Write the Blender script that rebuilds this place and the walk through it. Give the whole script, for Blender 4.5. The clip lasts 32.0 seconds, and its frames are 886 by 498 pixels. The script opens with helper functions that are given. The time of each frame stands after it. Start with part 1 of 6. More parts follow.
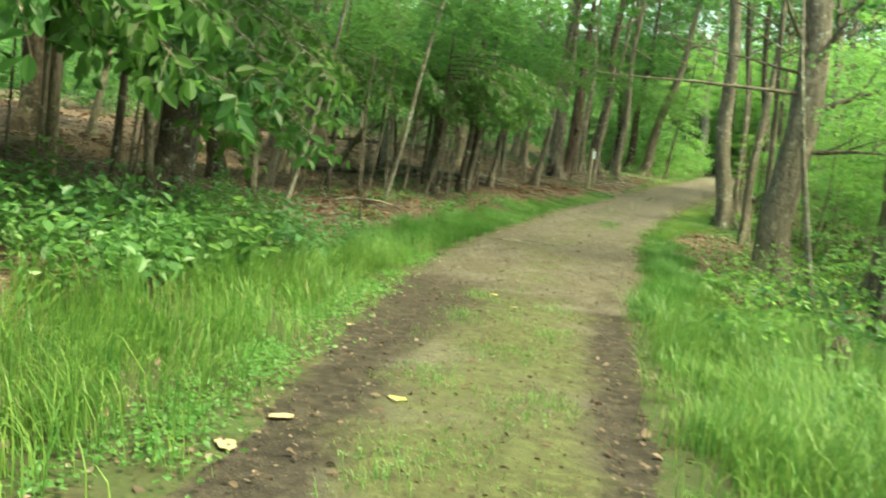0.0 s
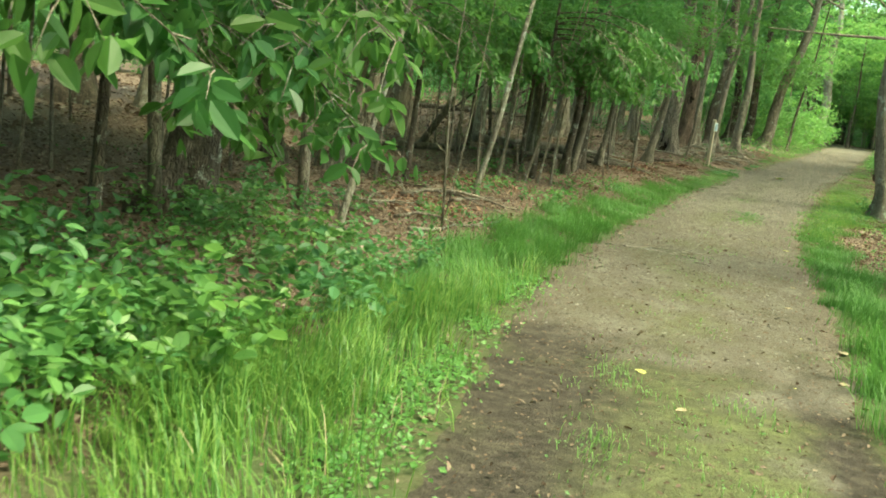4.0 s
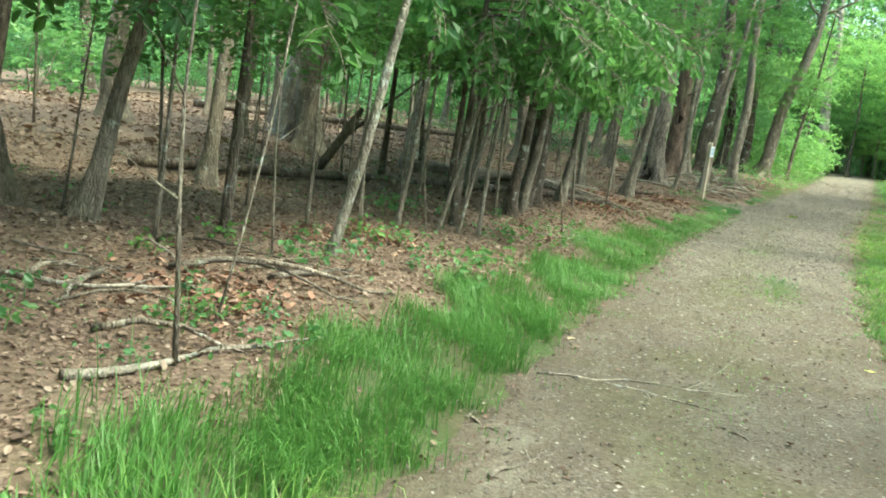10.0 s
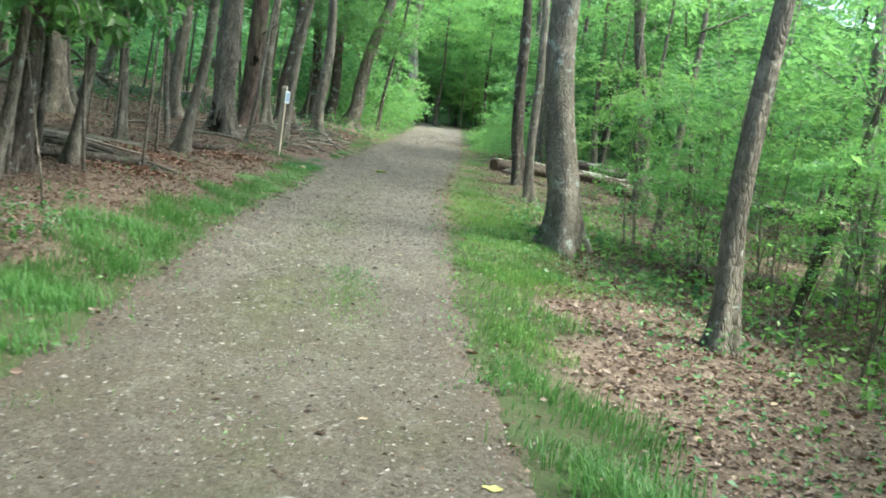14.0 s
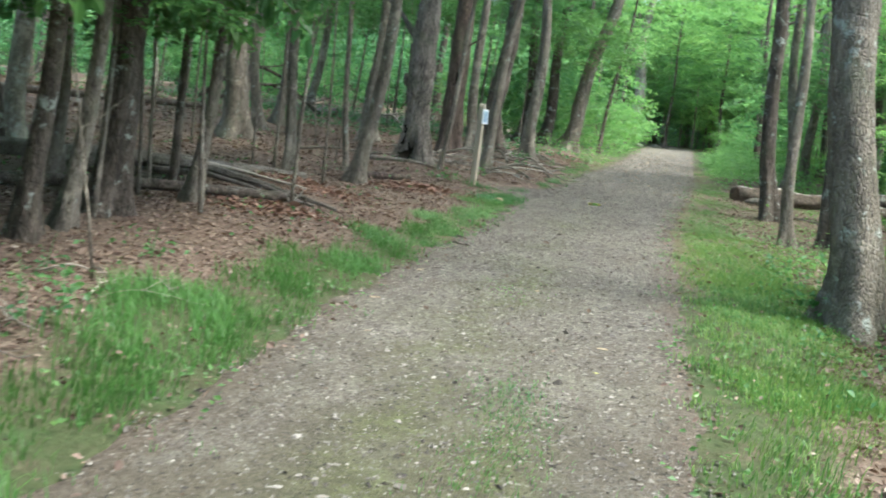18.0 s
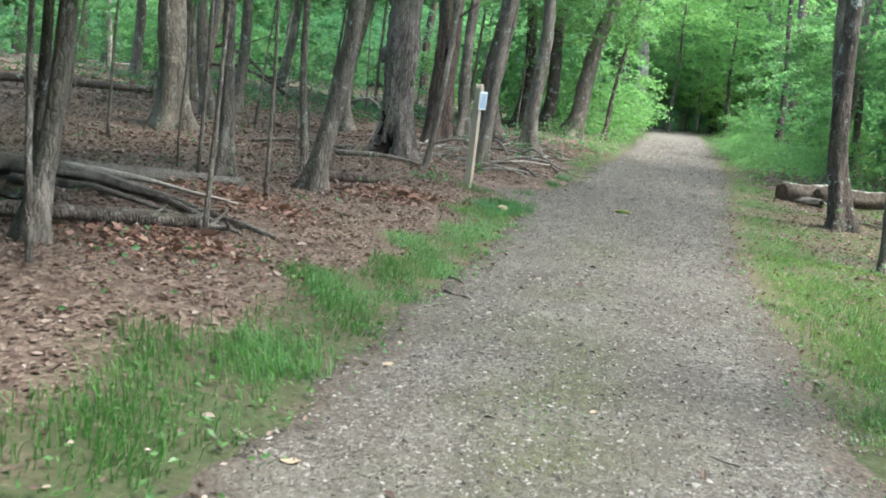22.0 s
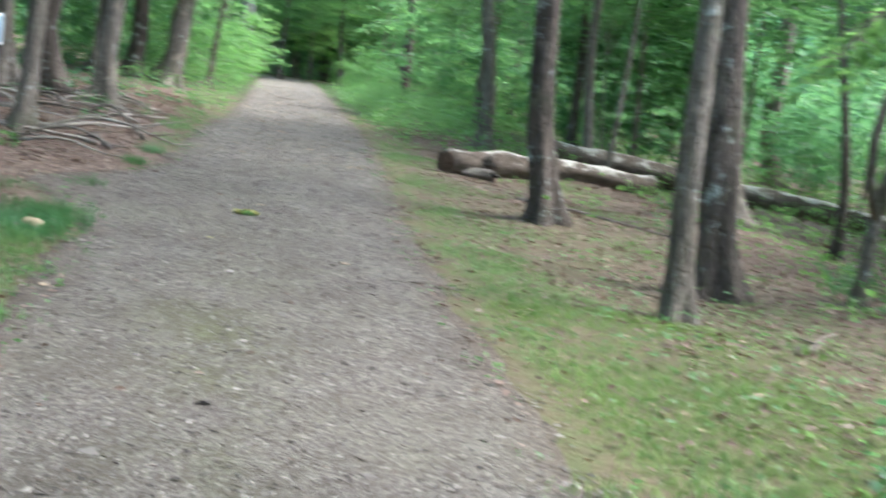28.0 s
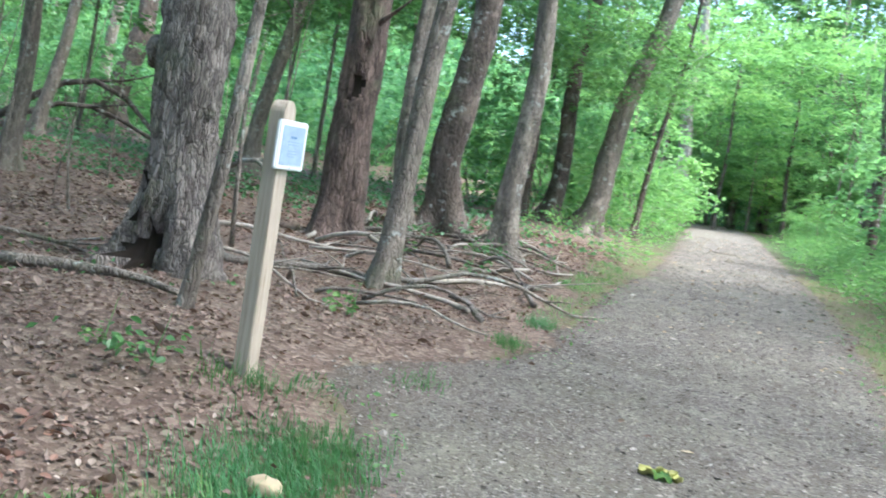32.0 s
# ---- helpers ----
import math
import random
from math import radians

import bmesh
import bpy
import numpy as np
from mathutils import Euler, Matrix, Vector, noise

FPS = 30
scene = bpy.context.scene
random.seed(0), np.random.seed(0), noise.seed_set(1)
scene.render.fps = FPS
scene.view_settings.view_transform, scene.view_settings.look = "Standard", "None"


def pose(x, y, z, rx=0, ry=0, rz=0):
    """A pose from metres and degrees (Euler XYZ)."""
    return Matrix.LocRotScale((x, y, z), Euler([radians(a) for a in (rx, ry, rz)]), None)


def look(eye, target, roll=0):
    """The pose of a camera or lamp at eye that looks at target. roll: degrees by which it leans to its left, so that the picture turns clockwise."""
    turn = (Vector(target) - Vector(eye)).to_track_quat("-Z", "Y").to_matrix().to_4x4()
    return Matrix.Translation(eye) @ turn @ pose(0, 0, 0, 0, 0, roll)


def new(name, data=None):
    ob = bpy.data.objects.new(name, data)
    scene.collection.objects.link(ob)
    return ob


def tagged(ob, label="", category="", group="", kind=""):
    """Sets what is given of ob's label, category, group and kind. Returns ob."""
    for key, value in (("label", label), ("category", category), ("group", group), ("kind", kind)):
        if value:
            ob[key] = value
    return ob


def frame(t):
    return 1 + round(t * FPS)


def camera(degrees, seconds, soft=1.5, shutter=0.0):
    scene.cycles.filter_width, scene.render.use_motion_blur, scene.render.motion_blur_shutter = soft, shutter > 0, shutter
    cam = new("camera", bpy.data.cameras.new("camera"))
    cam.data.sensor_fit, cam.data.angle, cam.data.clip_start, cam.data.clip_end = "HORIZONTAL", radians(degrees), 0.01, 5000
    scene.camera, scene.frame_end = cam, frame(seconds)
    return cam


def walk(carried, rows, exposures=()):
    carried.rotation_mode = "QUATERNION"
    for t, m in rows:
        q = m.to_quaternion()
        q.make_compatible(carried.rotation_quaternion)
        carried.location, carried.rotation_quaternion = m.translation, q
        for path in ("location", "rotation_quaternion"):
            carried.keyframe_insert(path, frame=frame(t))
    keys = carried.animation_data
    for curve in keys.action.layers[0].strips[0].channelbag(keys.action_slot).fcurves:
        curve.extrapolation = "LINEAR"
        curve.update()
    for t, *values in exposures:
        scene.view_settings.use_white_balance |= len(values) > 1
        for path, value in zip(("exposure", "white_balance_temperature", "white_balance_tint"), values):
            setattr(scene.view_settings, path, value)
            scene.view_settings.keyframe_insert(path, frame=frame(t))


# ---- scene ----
cam = camera(48.0, 32.0, soft=1.8, shutter=0.4)
PATH = [
    (0, (1.695, -17.33, 1.434), (1.254, -15.39, 1.224), 6.1),
    (0.5, (1.581, -16.954, 1.466), (0.985, -15.056, 1.264), 6.2),
    (1, (1.428, -16.625, 1.466), (0.742, -14.759, 1.247), 3.8),
    (1.5, (1.319, -16.178, 1.441), (0.69, -14.299, 1.175), 4.3),
    (2, (1.199, -15.66, 1.447), (0.563, -13.784, 1.169), 6.8),
    (2.5, (1.013, -15.186, 1.436), (0.382, -13.309, 1.154), 6.2),
    (4.5, (0.5, -13.186, 1.651), (-0.084, -11.299, 1.333), 6.4),
    (5, (0.362, -12.537, 1.633), (-0.123, -10.626, 1.299), 5.1),
    (5.5, (0.319, -11.905, 1.598), (-0.093, -9.977, 1.264), 5.4),
    (6, (0.235, -11.366, 1.571), (-0.167, -9.432, 1.257), 6.6),
    (6.5, (0.19, -10.813, 1.561), (-0.156, -8.869, 1.24), 4.4),
    (7, (0.193, -10.27, 1.592), (-0.149, -8.318, 1.323), 5.8),
    (7.5, (0.128, -9.703, 1.565), (-0.21, -7.749, 1.306), 5.7),
    (8, (0.149, -9.164, 1.53), (-0.172, -7.203, 1.305), 3.8),
    (8.5, (0.12, -8.643, 1.514), (-0.221, -6.687, 1.275), 6.6),
    (9, (0.072, -8.106, 1.535), (-0.248, -6.147, 1.295), 5.8),
    (9.5, (0.028, -7.557, 1.549), (-0.394, -5.616, 1.317), 6.2),
    (10, (-0.14, -7.07, 1.531), (-0.724, -5.174, 1.282), 6.6),
    (10.5, (-0.234, -6.522, 1.507), (-0.787, -4.616, 1.256), 5.0),
    (11, (-0.231, -5.987, 1.526), (-0.714, -4.059, 1.301), 5.5),
    (11.5, (-0.26, -5.409, 1.552), (-0.535, -3.441, 1.326), 5.2),
    (12, (-0.195, -4.786, 1.523), (-0.366, -2.803, 1.327), 4.3),
    (12.5, (-0.214, -4.253, 1.487), (-0.384, -2.274, 1.251), 6.3),
    (13, (-0.032, -3.632, 1.4), (-0.102, -1.646, 1.176), 6.0),
    (13.5, (0.051, -3.112, 1.456), (0.096, -1.126, 1.224), 5.9),
    (14, (0.203, -2.456, 1.469), (0.393, -0.482, 1.216), 6.6),
    (14.5, (0.36, -1.957, 1.475), (0.538, 0.018, 1.213), 5.4),
    (15, (0.387, -1.575, 1.414), (0.189, 0.396, 1.142), 7.3),
    (15.5, (0.4, -1.402, 1.425), (0.104, 0.548, 1.092), 6.7),
    (17.5, (0.504, 0.762, 1.449), (0.156, 2.715, 1.193), 7.0),
    (18, (0.494, 1.256, 1.471), (0.232, 3.222, 1.214), 5.7),
    (18.5, (0.554, 1.982, 1.455), (0.418, 3.962, 1.208), 5.8),
    (19, (0.497, 2.456, 1.43), (0.398, 4.437, 1.176), 7.2),
    (19.5, (0.422, 2.914, 1.42), (0.347, 4.896, 1.156), 6.7),
    (20, (0.393, 3.33, 1.475), (0.254, 5.306, 1.195), 5.4),
    (20.5, (0.234, 3.786, 1.501), (0.063, 5.76, 1.226), 5.5),
    (21, (0.155, 4.249, 1.464), (-0.025, 6.223, 1.197), 5.8),
    (21.5, (0.07, 4.727, 1.488), (-0.175, 6.696, 1.241), 5.6),
    (22, (-0.048, 5.207, 1.504), (-0.286, 7.172, 1.216), 5.4),
    (22.5, (-0.001, 5.66, 1.558), (-0.201, 7.631, 1.284), 4.1),
    (23, (0.045, 6.101, 1.508), (-0.067, 8.079, 1.234), 7.3),
    (23.5, (0.015, 6.68, 1.483), (0.038, 8.66, 1.208), 7.6),
    (24, (0.107, 7.182, 1.546), (0.126, 9.162, 1.267), 6.4),
    (24.5, (0.079, 7.743, 1.525), (0.33, 9.71, 1.263), 8.5),
    (25, (0.042, 8.145, 1.477), (0.413, 10.093, 1.214), 8.9),
    (25.5, (0.067, 8.593, 1.521), (0.464, 10.531, 1.232), 7.6),
    (27.5, (0.035, 10.245, 1.454), (0.825, 12.051, 1.116), 9.8),
    (28, (0.068, 10.685, 1.507), (0.602, 12.587, 1.19), 6.3),
    (28.5, (0.033, 11.308, 1.488), (0.196, 13.279, 1.193), 9.6),
    (29, (-0.01, 11.882, 1.477), (0.066, 13.854, 1.154), 8.5),
    (29.5, (0.063, 12.432, 1.515), (0.034, 14.411, 1.227), 5.2),
    (30, (0.096, 12.903, 1.505), (0.025, 14.883, 1.23), 7.9),
    (30.5, (0.163, 13.364, 1.486), (0.096, 15.348, 1.245), 7.0),
    (31, (0.281, 13.776, 1.556), (0.162, 15.761, 1.34), 6.1),
    (31.5, (0.272, 14.295, 1.543), (0.087, 16.281, 1.389), 7.9),
    (32, (0.308, 14.76, 1.513), (-0.011, 16.73, 1.381), 7.9),
]
EXPOSURES = [(0, 2.04, 9400, -23), (6, 2.16, 8000, -23), (9.5, 2.4, 7020, -14.6), (11, 2.46, 6600, -11), (15, 2.08, 6100, -3), (20, 2.18, 5950, 3), (25, 2.3, 5750, 7), (28, 2.3, 5700, 9), (30, 2.42, 5650, 9), (32, 2.64, 5650, 8)]
walk(cam, [(t, look(eye, target, roll)) for t, eye, target, roll in PATH], EXPOSURES)

# ---- light ----
world = bpy.data.worlds.new("sky")
scene.world = world
world.use_nodes = True
wn = world.node_tree
sky = wn.nodes.new("ShaderNodeTexSky")
sky.sky_type = "NISHITA"
sky.sun_disc = False
sky.sun_elevation = radians(60)
sky.sun_rotation = radians(102)
sky.dust_density = 3.0
wn.links.new(sky.outputs[0], wn.nodes["Background"].inputs[0])
wn.nodes["Background"].inputs[1].default_value = 0.15

sun_data = bpy.data.lights.new("sun", "SUN")
sun_data.energy = 2.3
sun_data.angle = radians(22)
sun_data.color = (1.0, 0.95, 0.86)
sun = new("sun", sun_data)
sun.matrix_world = look((14, -3, 26), (0, 0, 0))

# ---- materials ----


class Mat:
    """A small node builder: a Principled surface with helpers for noise, ramps and bump."""

    def __init__(self, name, rough=0.8):
        self.m = bpy.data.materials.new(name)
        self.m.use_nodes = True
        self.t = self.m.node_tree
        self.bsdf = self.t.nodes["Principled BSDF"]
        self.bsdf.inputs["Roughness"].default_value = rough
        self.bsdf.inputs["Specular IOR Level"].default_value = 0.25
        self.co = self.t.nodes.new("ShaderNodeTexCoord").outputs["Object"]

    def node(self, kind, **values):
        n = self.t.nodes.new(kind)
        for k, v in values.items():
            n.inputs[k].default_value = v
        return n

    def link(self, a, b):
        self.t.links.new(a, b)

    def scaled(self, s):
        n = self.node("ShaderNodeMapping")
        n.inputs["Scale"].default_value = s
        self.link(self.co, n.inputs["Vector"])
        return n.outputs[0]

    def noise(self, scale, detail=4.0, rough=0.6, vector=None):
        n = self.node("ShaderNodeTexNoise", Scale=scale, Detail=detail, Roughness=rough)
        self.link(vector or self.co, n.inputs["Vector"])
        return n.outputs["Fac"]

    def ramp(self, fac, stops):
        n = self.node("ShaderNodeValToRGB")
        e = n.color_ramp.elements
        while len(e) < len(stops):
            e.new(0.5)
        for el, (p, c) in zip(e, stops):
            el.position, el.color = p, (*c, 1)
        self.link(fac, n.inputs[0])
        return n.outputs[0]

    def mix(self, fac, a, b, blend="MIX"):
        n = self.t.nodes.new("ShaderNodeMix")
        n.data_type, n.blend_type = "RGBA", blend
        for sock, v in ((n.inputs[0], fac), (n.inputs[6], a), (n.inputs[7], b)):
            if isinstance(v, bpy.types.NodeSocket):
                self.link(v, sock)
            else:
                sock.default_value = v if isinstance(v, float) else (*v, 1)
        return n.outputs[2]

    def attr(self, name):
        n = self.t.nodes.new("ShaderNodeAttribute")
        n.attribute_name = name
        return n.outputs["Fac"]

    def island(self):
        return self.t.nodes.new("ShaderNodeNewGeometry").outputs["Random Per Island"]

    def per_object(self):
        return self.t.nodes.new("ShaderNodeObjectInfo").outputs["Random"]

    def color(self, c):
        if isinstance(c, bpy.types.NodeSocket):
            self.link(c, self.bsdf.inputs["Base Color"])
        else:
            self.bsdf.inputs["Base Color"].default_value = (*c, 1)
        return self

    def bump(self, fac, strength, distance):
        n = self.node("ShaderNodeBump", Strength=strength, Distance=distance)
        self.link(fac, n.inputs["Height"])
        self.link(n.outputs[0], self.bsdf.inputs["Normal"])
        return self

    def translucent(self, color, share):
        tr = self.node("ShaderNodeBsdfTranslucent")
        if isinstance(color, bpy.types.NodeSocket):
            self.link(color, tr.inputs["Color"])
        else:
            tr.inputs["Color"].default_value = (*color, 1)
        mx = self.node("ShaderNodeMixShader", Fac=share)
        self.link(self.bsdf.outputs[0], mx.inputs[1])
        self.link(tr.outputs[0], mx.inputs[2])
        self.link(mx.outputs[0], self.t.nodes["Material Output"].inputs[0])
        return self


def leaf_material(name, dark, mid, light, share=0.55, rough=0.42):
    m = Mat(name, rough)
    m.bsdf.inputs["Specular IOR Level"].default_value = 0.45
    a = m.ramp(m.island(), [(0.0, dark), (0.55, mid), (1.0, light)])
    big = m.noise(0.9, 2.0)
    col = m.mix(m.ramp(big, [(0.35, (0, 0, 0)), (0.65, (1, 1, 1))]), a, mid)
    hue = m.ramp(m.per_object(), [(0.0, (0.80, 0.92, 1.25)), (0.5, (1, 1, 1)), (1.0, (1.25, 1.06, 0.8))])
    col = m.mix(1.0, col, hue, "MULTIPLY")
    m.color(col)
    glow = m.mix(0.5, col, tuple(min(1, c * 1.9) for c in light))
    m.translucent(glow, share)
    return m.m


def bark_material(name, dark, light, stretch=0.25, lichen=0.0, rough=0.92, fissure=19.0, crack=0.7):
    """Plated bark: plates parted by dark fissures, flecked, with grey and mossy patches."""
    m = Mat(name, rough)
    shift = m.node("ShaderNodeVectorMath")
    shift.operation = "MULTIPLY_ADD"
    m.link(m.per_object(), shift.inputs[0])
    shift.inputs[1].default_value = (17.0, 31.0, 23.0)
    m.link(m.co, shift.inputs[2])
    m.co = shift.outputs[0]
    warp = m.node("ShaderNodeTexNoise", Scale=9.0, Detail=3.0)
    m.link(m.co, warp.inputs["Vector"])
    bent = m.node("ShaderNodeVectorMath")
    bent.operation = "MULTIPLY_ADD"
    m.link(warp.outputs["Color"], bent.inputs[0])
    bent.inputs[1].default_value = (0.07, 0.07, 0.16)
    m.link(m.co, bent.inputs[2])
    squash = m.node("ShaderNodeMapping")
    squash.inputs["Scale"].default_value = (1, 1, stretch)
    m.link(bent.outputs[0], squash.inputs["Vector"])
    v = squash.outputs[0]
    vo = m.node("ShaderNodeTexVoronoi", Scale=fissure)
    vo.feature = "DISTANCE_TO_EDGE"
    m.link(v, vo.inputs["Vector"])
    plate = m.node("ShaderNodeTexVoronoi", Scale=fissure)
    m.link(v, plate.inputs["Vector"])
    fine = m.noise(55.0, 6.0, 0.75)
    mid = m.noise(fissure * 0.9, 5.0, 0.7, v)
    big = m.noise(2.6, 4.0, 0.65)
    tone = m.ramp(mid, [(0.34, dark), (0.5, tuple(0.55 * a + 0.45 * b for a, b in zip(dark, light))), (0.64, light)])
    tone = m.mix(0.35, tone, m.ramp(plate.outputs["Color"], [(0.1, dark), (0.9, light)]))
    tone = m.mix(m.ramp(fine, [(0.34, (0.4, 0.4, 0.4)), (0.5, (0, 0, 0))]), tone, tuple(c * 0.6 for c in dark))
    streak = m.noise(5.5, 5.0, 0.65, m.scaled((1, 1, 0.16)))
    tone = m.mix(m.ramp(streak, [(0.36, (0.6, 0.6, 0.6)), (0.5, (0, 0, 0))]), tone, tuple(c * 0.8 for c in dark))
    tone = m.mix(m.ramp(streak, [(0.54, (0, 0, 0)), (0.68, (0.55, 0.55, 0.55))]), tone, tuple(c * 1.05 for c in light))
    cleft = m.ramp(vo.outputs["Distance"], [(0.0, (0.75 * crack, 0.75 * crack, 0.75 * crack)), (0.13, (0, 0, 0))])
    tone = m.mix(cleft, tone, tuple(c * 0.35 for c in dark))
    tone = m.mix(m.ramp(big, [(0.5, (0, 0, 0)), (0.72, (0.55, 0.55, 0.55))]), tone, tuple(c * 0.5 for c in light))
    tone = m.mix(m.ramp(m.noise(1.7, 4.0, 0.7), [(0.55, (0, 0, 0)), (0.7, (0.4, 0.4, 0.4))]), tone, (0.12, 0.14, 0.075))
    if lichen:
        patch = m.ramp(m.noise(5.0, 6.0, 0.75), [(0.62 - lichen, (0, 0, 0)), (0.67 - lichen * 0.6, (0.85, 0.85, 0.85))])
        tone = m.mix(patch, tone, (0.40, 0.42, 0.38))
        blotch = m.ramp(m.noise(1.9, 5.0, 0.72), [(0.6 - lichen, (0, 0, 0)), (0.68 - lichen, (0.6, 0.6, 0.6))])
        tone = m.mix(blotch, tone, tuple(min(0.5, c * 1.25) for c in light))
    m.color(tone)
    h = m.mix(0.45, m.ramp(vo.outputs["Distance"], [(0.0, (0, 0, 0)), (0.22, (1, 1, 1))]), m.mix(0.5, mid, fine))
    m.bump(h, 0.8, 0.024)
    return m.m


MAT = {}
MAT["leaf"] = leaf_material("leaf_green", (0.034, 0.088, 0.026), (0.062, 0.146, 0.042), (0.108, 0.225, 0.064))
# Lighter copy of the leaf green; on far bushes and boughs it imitates sunlight.
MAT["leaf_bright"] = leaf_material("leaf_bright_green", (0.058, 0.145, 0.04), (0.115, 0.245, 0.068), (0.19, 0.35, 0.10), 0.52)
MAT["leaf_far"] = leaf_material("leaf_distant_green", (0.04, 0.108, 0.042), (0.085, 0.20, 0.073), (0.15, 0.31, 0.105), 0.52)
MAT["leaf_shrub"] = leaf_material("leaf_shrub", (0.038, 0.10, 0.034), (0.07, 0.168, 0.054), (0.135, 0.268, 0.08), 0.4)
MAT["grass"] = leaf_material("grass_blade", (0.036, 0.105, 0.03), (0.06, 0.168, 0.044), (0.115, 0.235, 0.068), 0.4, 0.5)
MAT["grass_light"] = leaf_material("grass_blade_light", (0.082, 0.168, 0.044), (0.13, 0.238, 0.064), (0.205, 0.322, 0.10), 0.4, 0.5)
MAT["bark"] = bark_material("bark_grey_brown", (0.085, 0.069, 0.057), (0.34, 0.285, 0.235), 0.27, 0.03, fissure=26.0, crack=0.42)
MAT["bark_dark"] = bark_material("bark_dark", (0.032, 0.025, 0.021), (0.2, 0.158, 0.13), 0.27, 0.04, fissure=26.0, crack=0.45)
MAT["bark_pale"] = bark_material("bark_pale", (0.13, 0.11, 0.09), (0.36, 0.32, 0.27), 0.5, 0.08, crack=0.35)
MAT["bark_lichen"] = bark_material("bark_lichen", (0.10, 0.08, 0.066), (0.33, 0.278, 0.23), 0.4, 0.06, fissure=32.0, crack=0.35)
MAT["bark_dead"] = bark_material("bark_dead_reddish", (0.036, 0.026, 0.022), (0.215, 0.152, 0.126), 0.24, fissure=20.0)
MAT["bark_snag"] = bark_material("bark_shaggy_grey", (0.075, 0.06, 0.052), (0.38, 0.325, 0.285), 0.17, 0.0, 0.95, 34.0, 0.95)
MAT["dead_wood"] = bark_material("weathered_dead_wood", (0.10, 0.083, 0.07), (0.31, 0.27, 0.235), 0.8, fissure=55.0, crack=0.25)


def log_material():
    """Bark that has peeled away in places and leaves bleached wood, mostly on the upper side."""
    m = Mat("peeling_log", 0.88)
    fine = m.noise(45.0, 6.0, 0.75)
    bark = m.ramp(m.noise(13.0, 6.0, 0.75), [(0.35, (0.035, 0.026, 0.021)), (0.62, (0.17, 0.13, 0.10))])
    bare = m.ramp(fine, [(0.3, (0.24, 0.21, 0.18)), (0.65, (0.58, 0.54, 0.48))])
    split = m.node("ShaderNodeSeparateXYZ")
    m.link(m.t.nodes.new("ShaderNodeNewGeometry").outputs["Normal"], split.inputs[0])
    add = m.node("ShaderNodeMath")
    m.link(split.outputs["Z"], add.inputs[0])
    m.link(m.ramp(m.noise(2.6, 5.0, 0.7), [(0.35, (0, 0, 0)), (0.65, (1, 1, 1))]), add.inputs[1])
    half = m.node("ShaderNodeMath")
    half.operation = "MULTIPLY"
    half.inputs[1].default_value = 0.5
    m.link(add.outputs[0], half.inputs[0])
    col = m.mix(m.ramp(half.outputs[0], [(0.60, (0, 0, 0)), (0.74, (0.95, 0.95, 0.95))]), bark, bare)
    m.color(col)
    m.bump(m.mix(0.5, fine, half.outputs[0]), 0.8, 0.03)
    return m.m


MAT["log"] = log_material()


def litter_material(name="dead_leaf", tint=(1, 1, 1)):
    m = Mat(name, 0.75)
    m.color(m.mix(1.0, m.ramp(m.island(), [(0.0, (0.085, 0.058, 0.047)), (0.35, (0.145, 0.098, 0.079)), (0.72, (0.215, 0.152, 0.123)), (0.92, (0.29, 0.223, 0.18)), (1.0, (0.38, 0.31, 0.26))]), tint, "MULTIPLY"))
    m.translucent((0.2, 0.11, 0.06), 0.15)
    return m.m


def stone_material():
    m = Mat("gravel_stone", 0.85)
    m.color(m.ramp(m.island(), [(0.0, (0.035, 0.029, 0.025)), (0.4, (0.10, 0.086, 0.075)), (0.7, (0.17, 0.15, 0.13)), (1.0, (0.30, 0.27, 0.24))]))
    return m.m


def ground_material():
    m = Mat("forest_floor", 0.95)
    fine = m.noise(38.0, 6.0, 0.75)
    big = m.noise(0.8, 3.0)
    vo = m.node("ShaderNodeTexVoronoi", Scale=22.0)
    m.link(m.co, vo.inputs["Vector"])
    leaf = m.ramp(vo.outputs["Color"], [(0.1, (0.055, 0.036, 0.028)), (0.5, (0.15, 0.105, 0.08)), (0.9, (0.30, 0.23, 0.18))])
    col = m.mix(m.ramp(fine, [(0.35, (0, 0, 0)), (0.7, (1, 1, 1))]), leaf, (0.085, 0.052, 0.038))
    col = m.mix(m.ramp(big, [(0.4, (0, 0, 0)), (0.7, (0.55, 0.55, 0.55))]), col, (0.125, 0.098, 0.072))
    # Soil under the grass, darkened in colour for the shadow between blades.
    turf = m.ramp(m.noise(3.0, 5.0, 0.7), [(0.3, (0.085, 0.07, 0.045)), (0.45, (0.05, 0.062, 0.024)), (0.7, (0.04, 0.075, 0.022))])
    col = m.mix(m.attr("turf"), col, turf)
    moss = m.ramp(m.noise(2.2, 6.0, 0.7), [(0.34, (0.108, 0.083, 0.062)), (0.47, (0.118, 0.097, 0.054)), (0.6, (0.092, 0.108, 0.042)), (0.74, (0.118, 0.128, 0.056))])
    moss = m.mix(m.ramp(fine, [(0.36, (0.6, 0.6, 0.6)), (0.55, (0, 0, 0))]), moss, (0.075, 0.062, 0.033))
    col = m.mix(m.attr("moss"), col, moss)
    m.color(col)
    m.bump(m.mix(0.5, fine, vo.outputs["Distance"]), 0.8, 0.03)
    return m.m


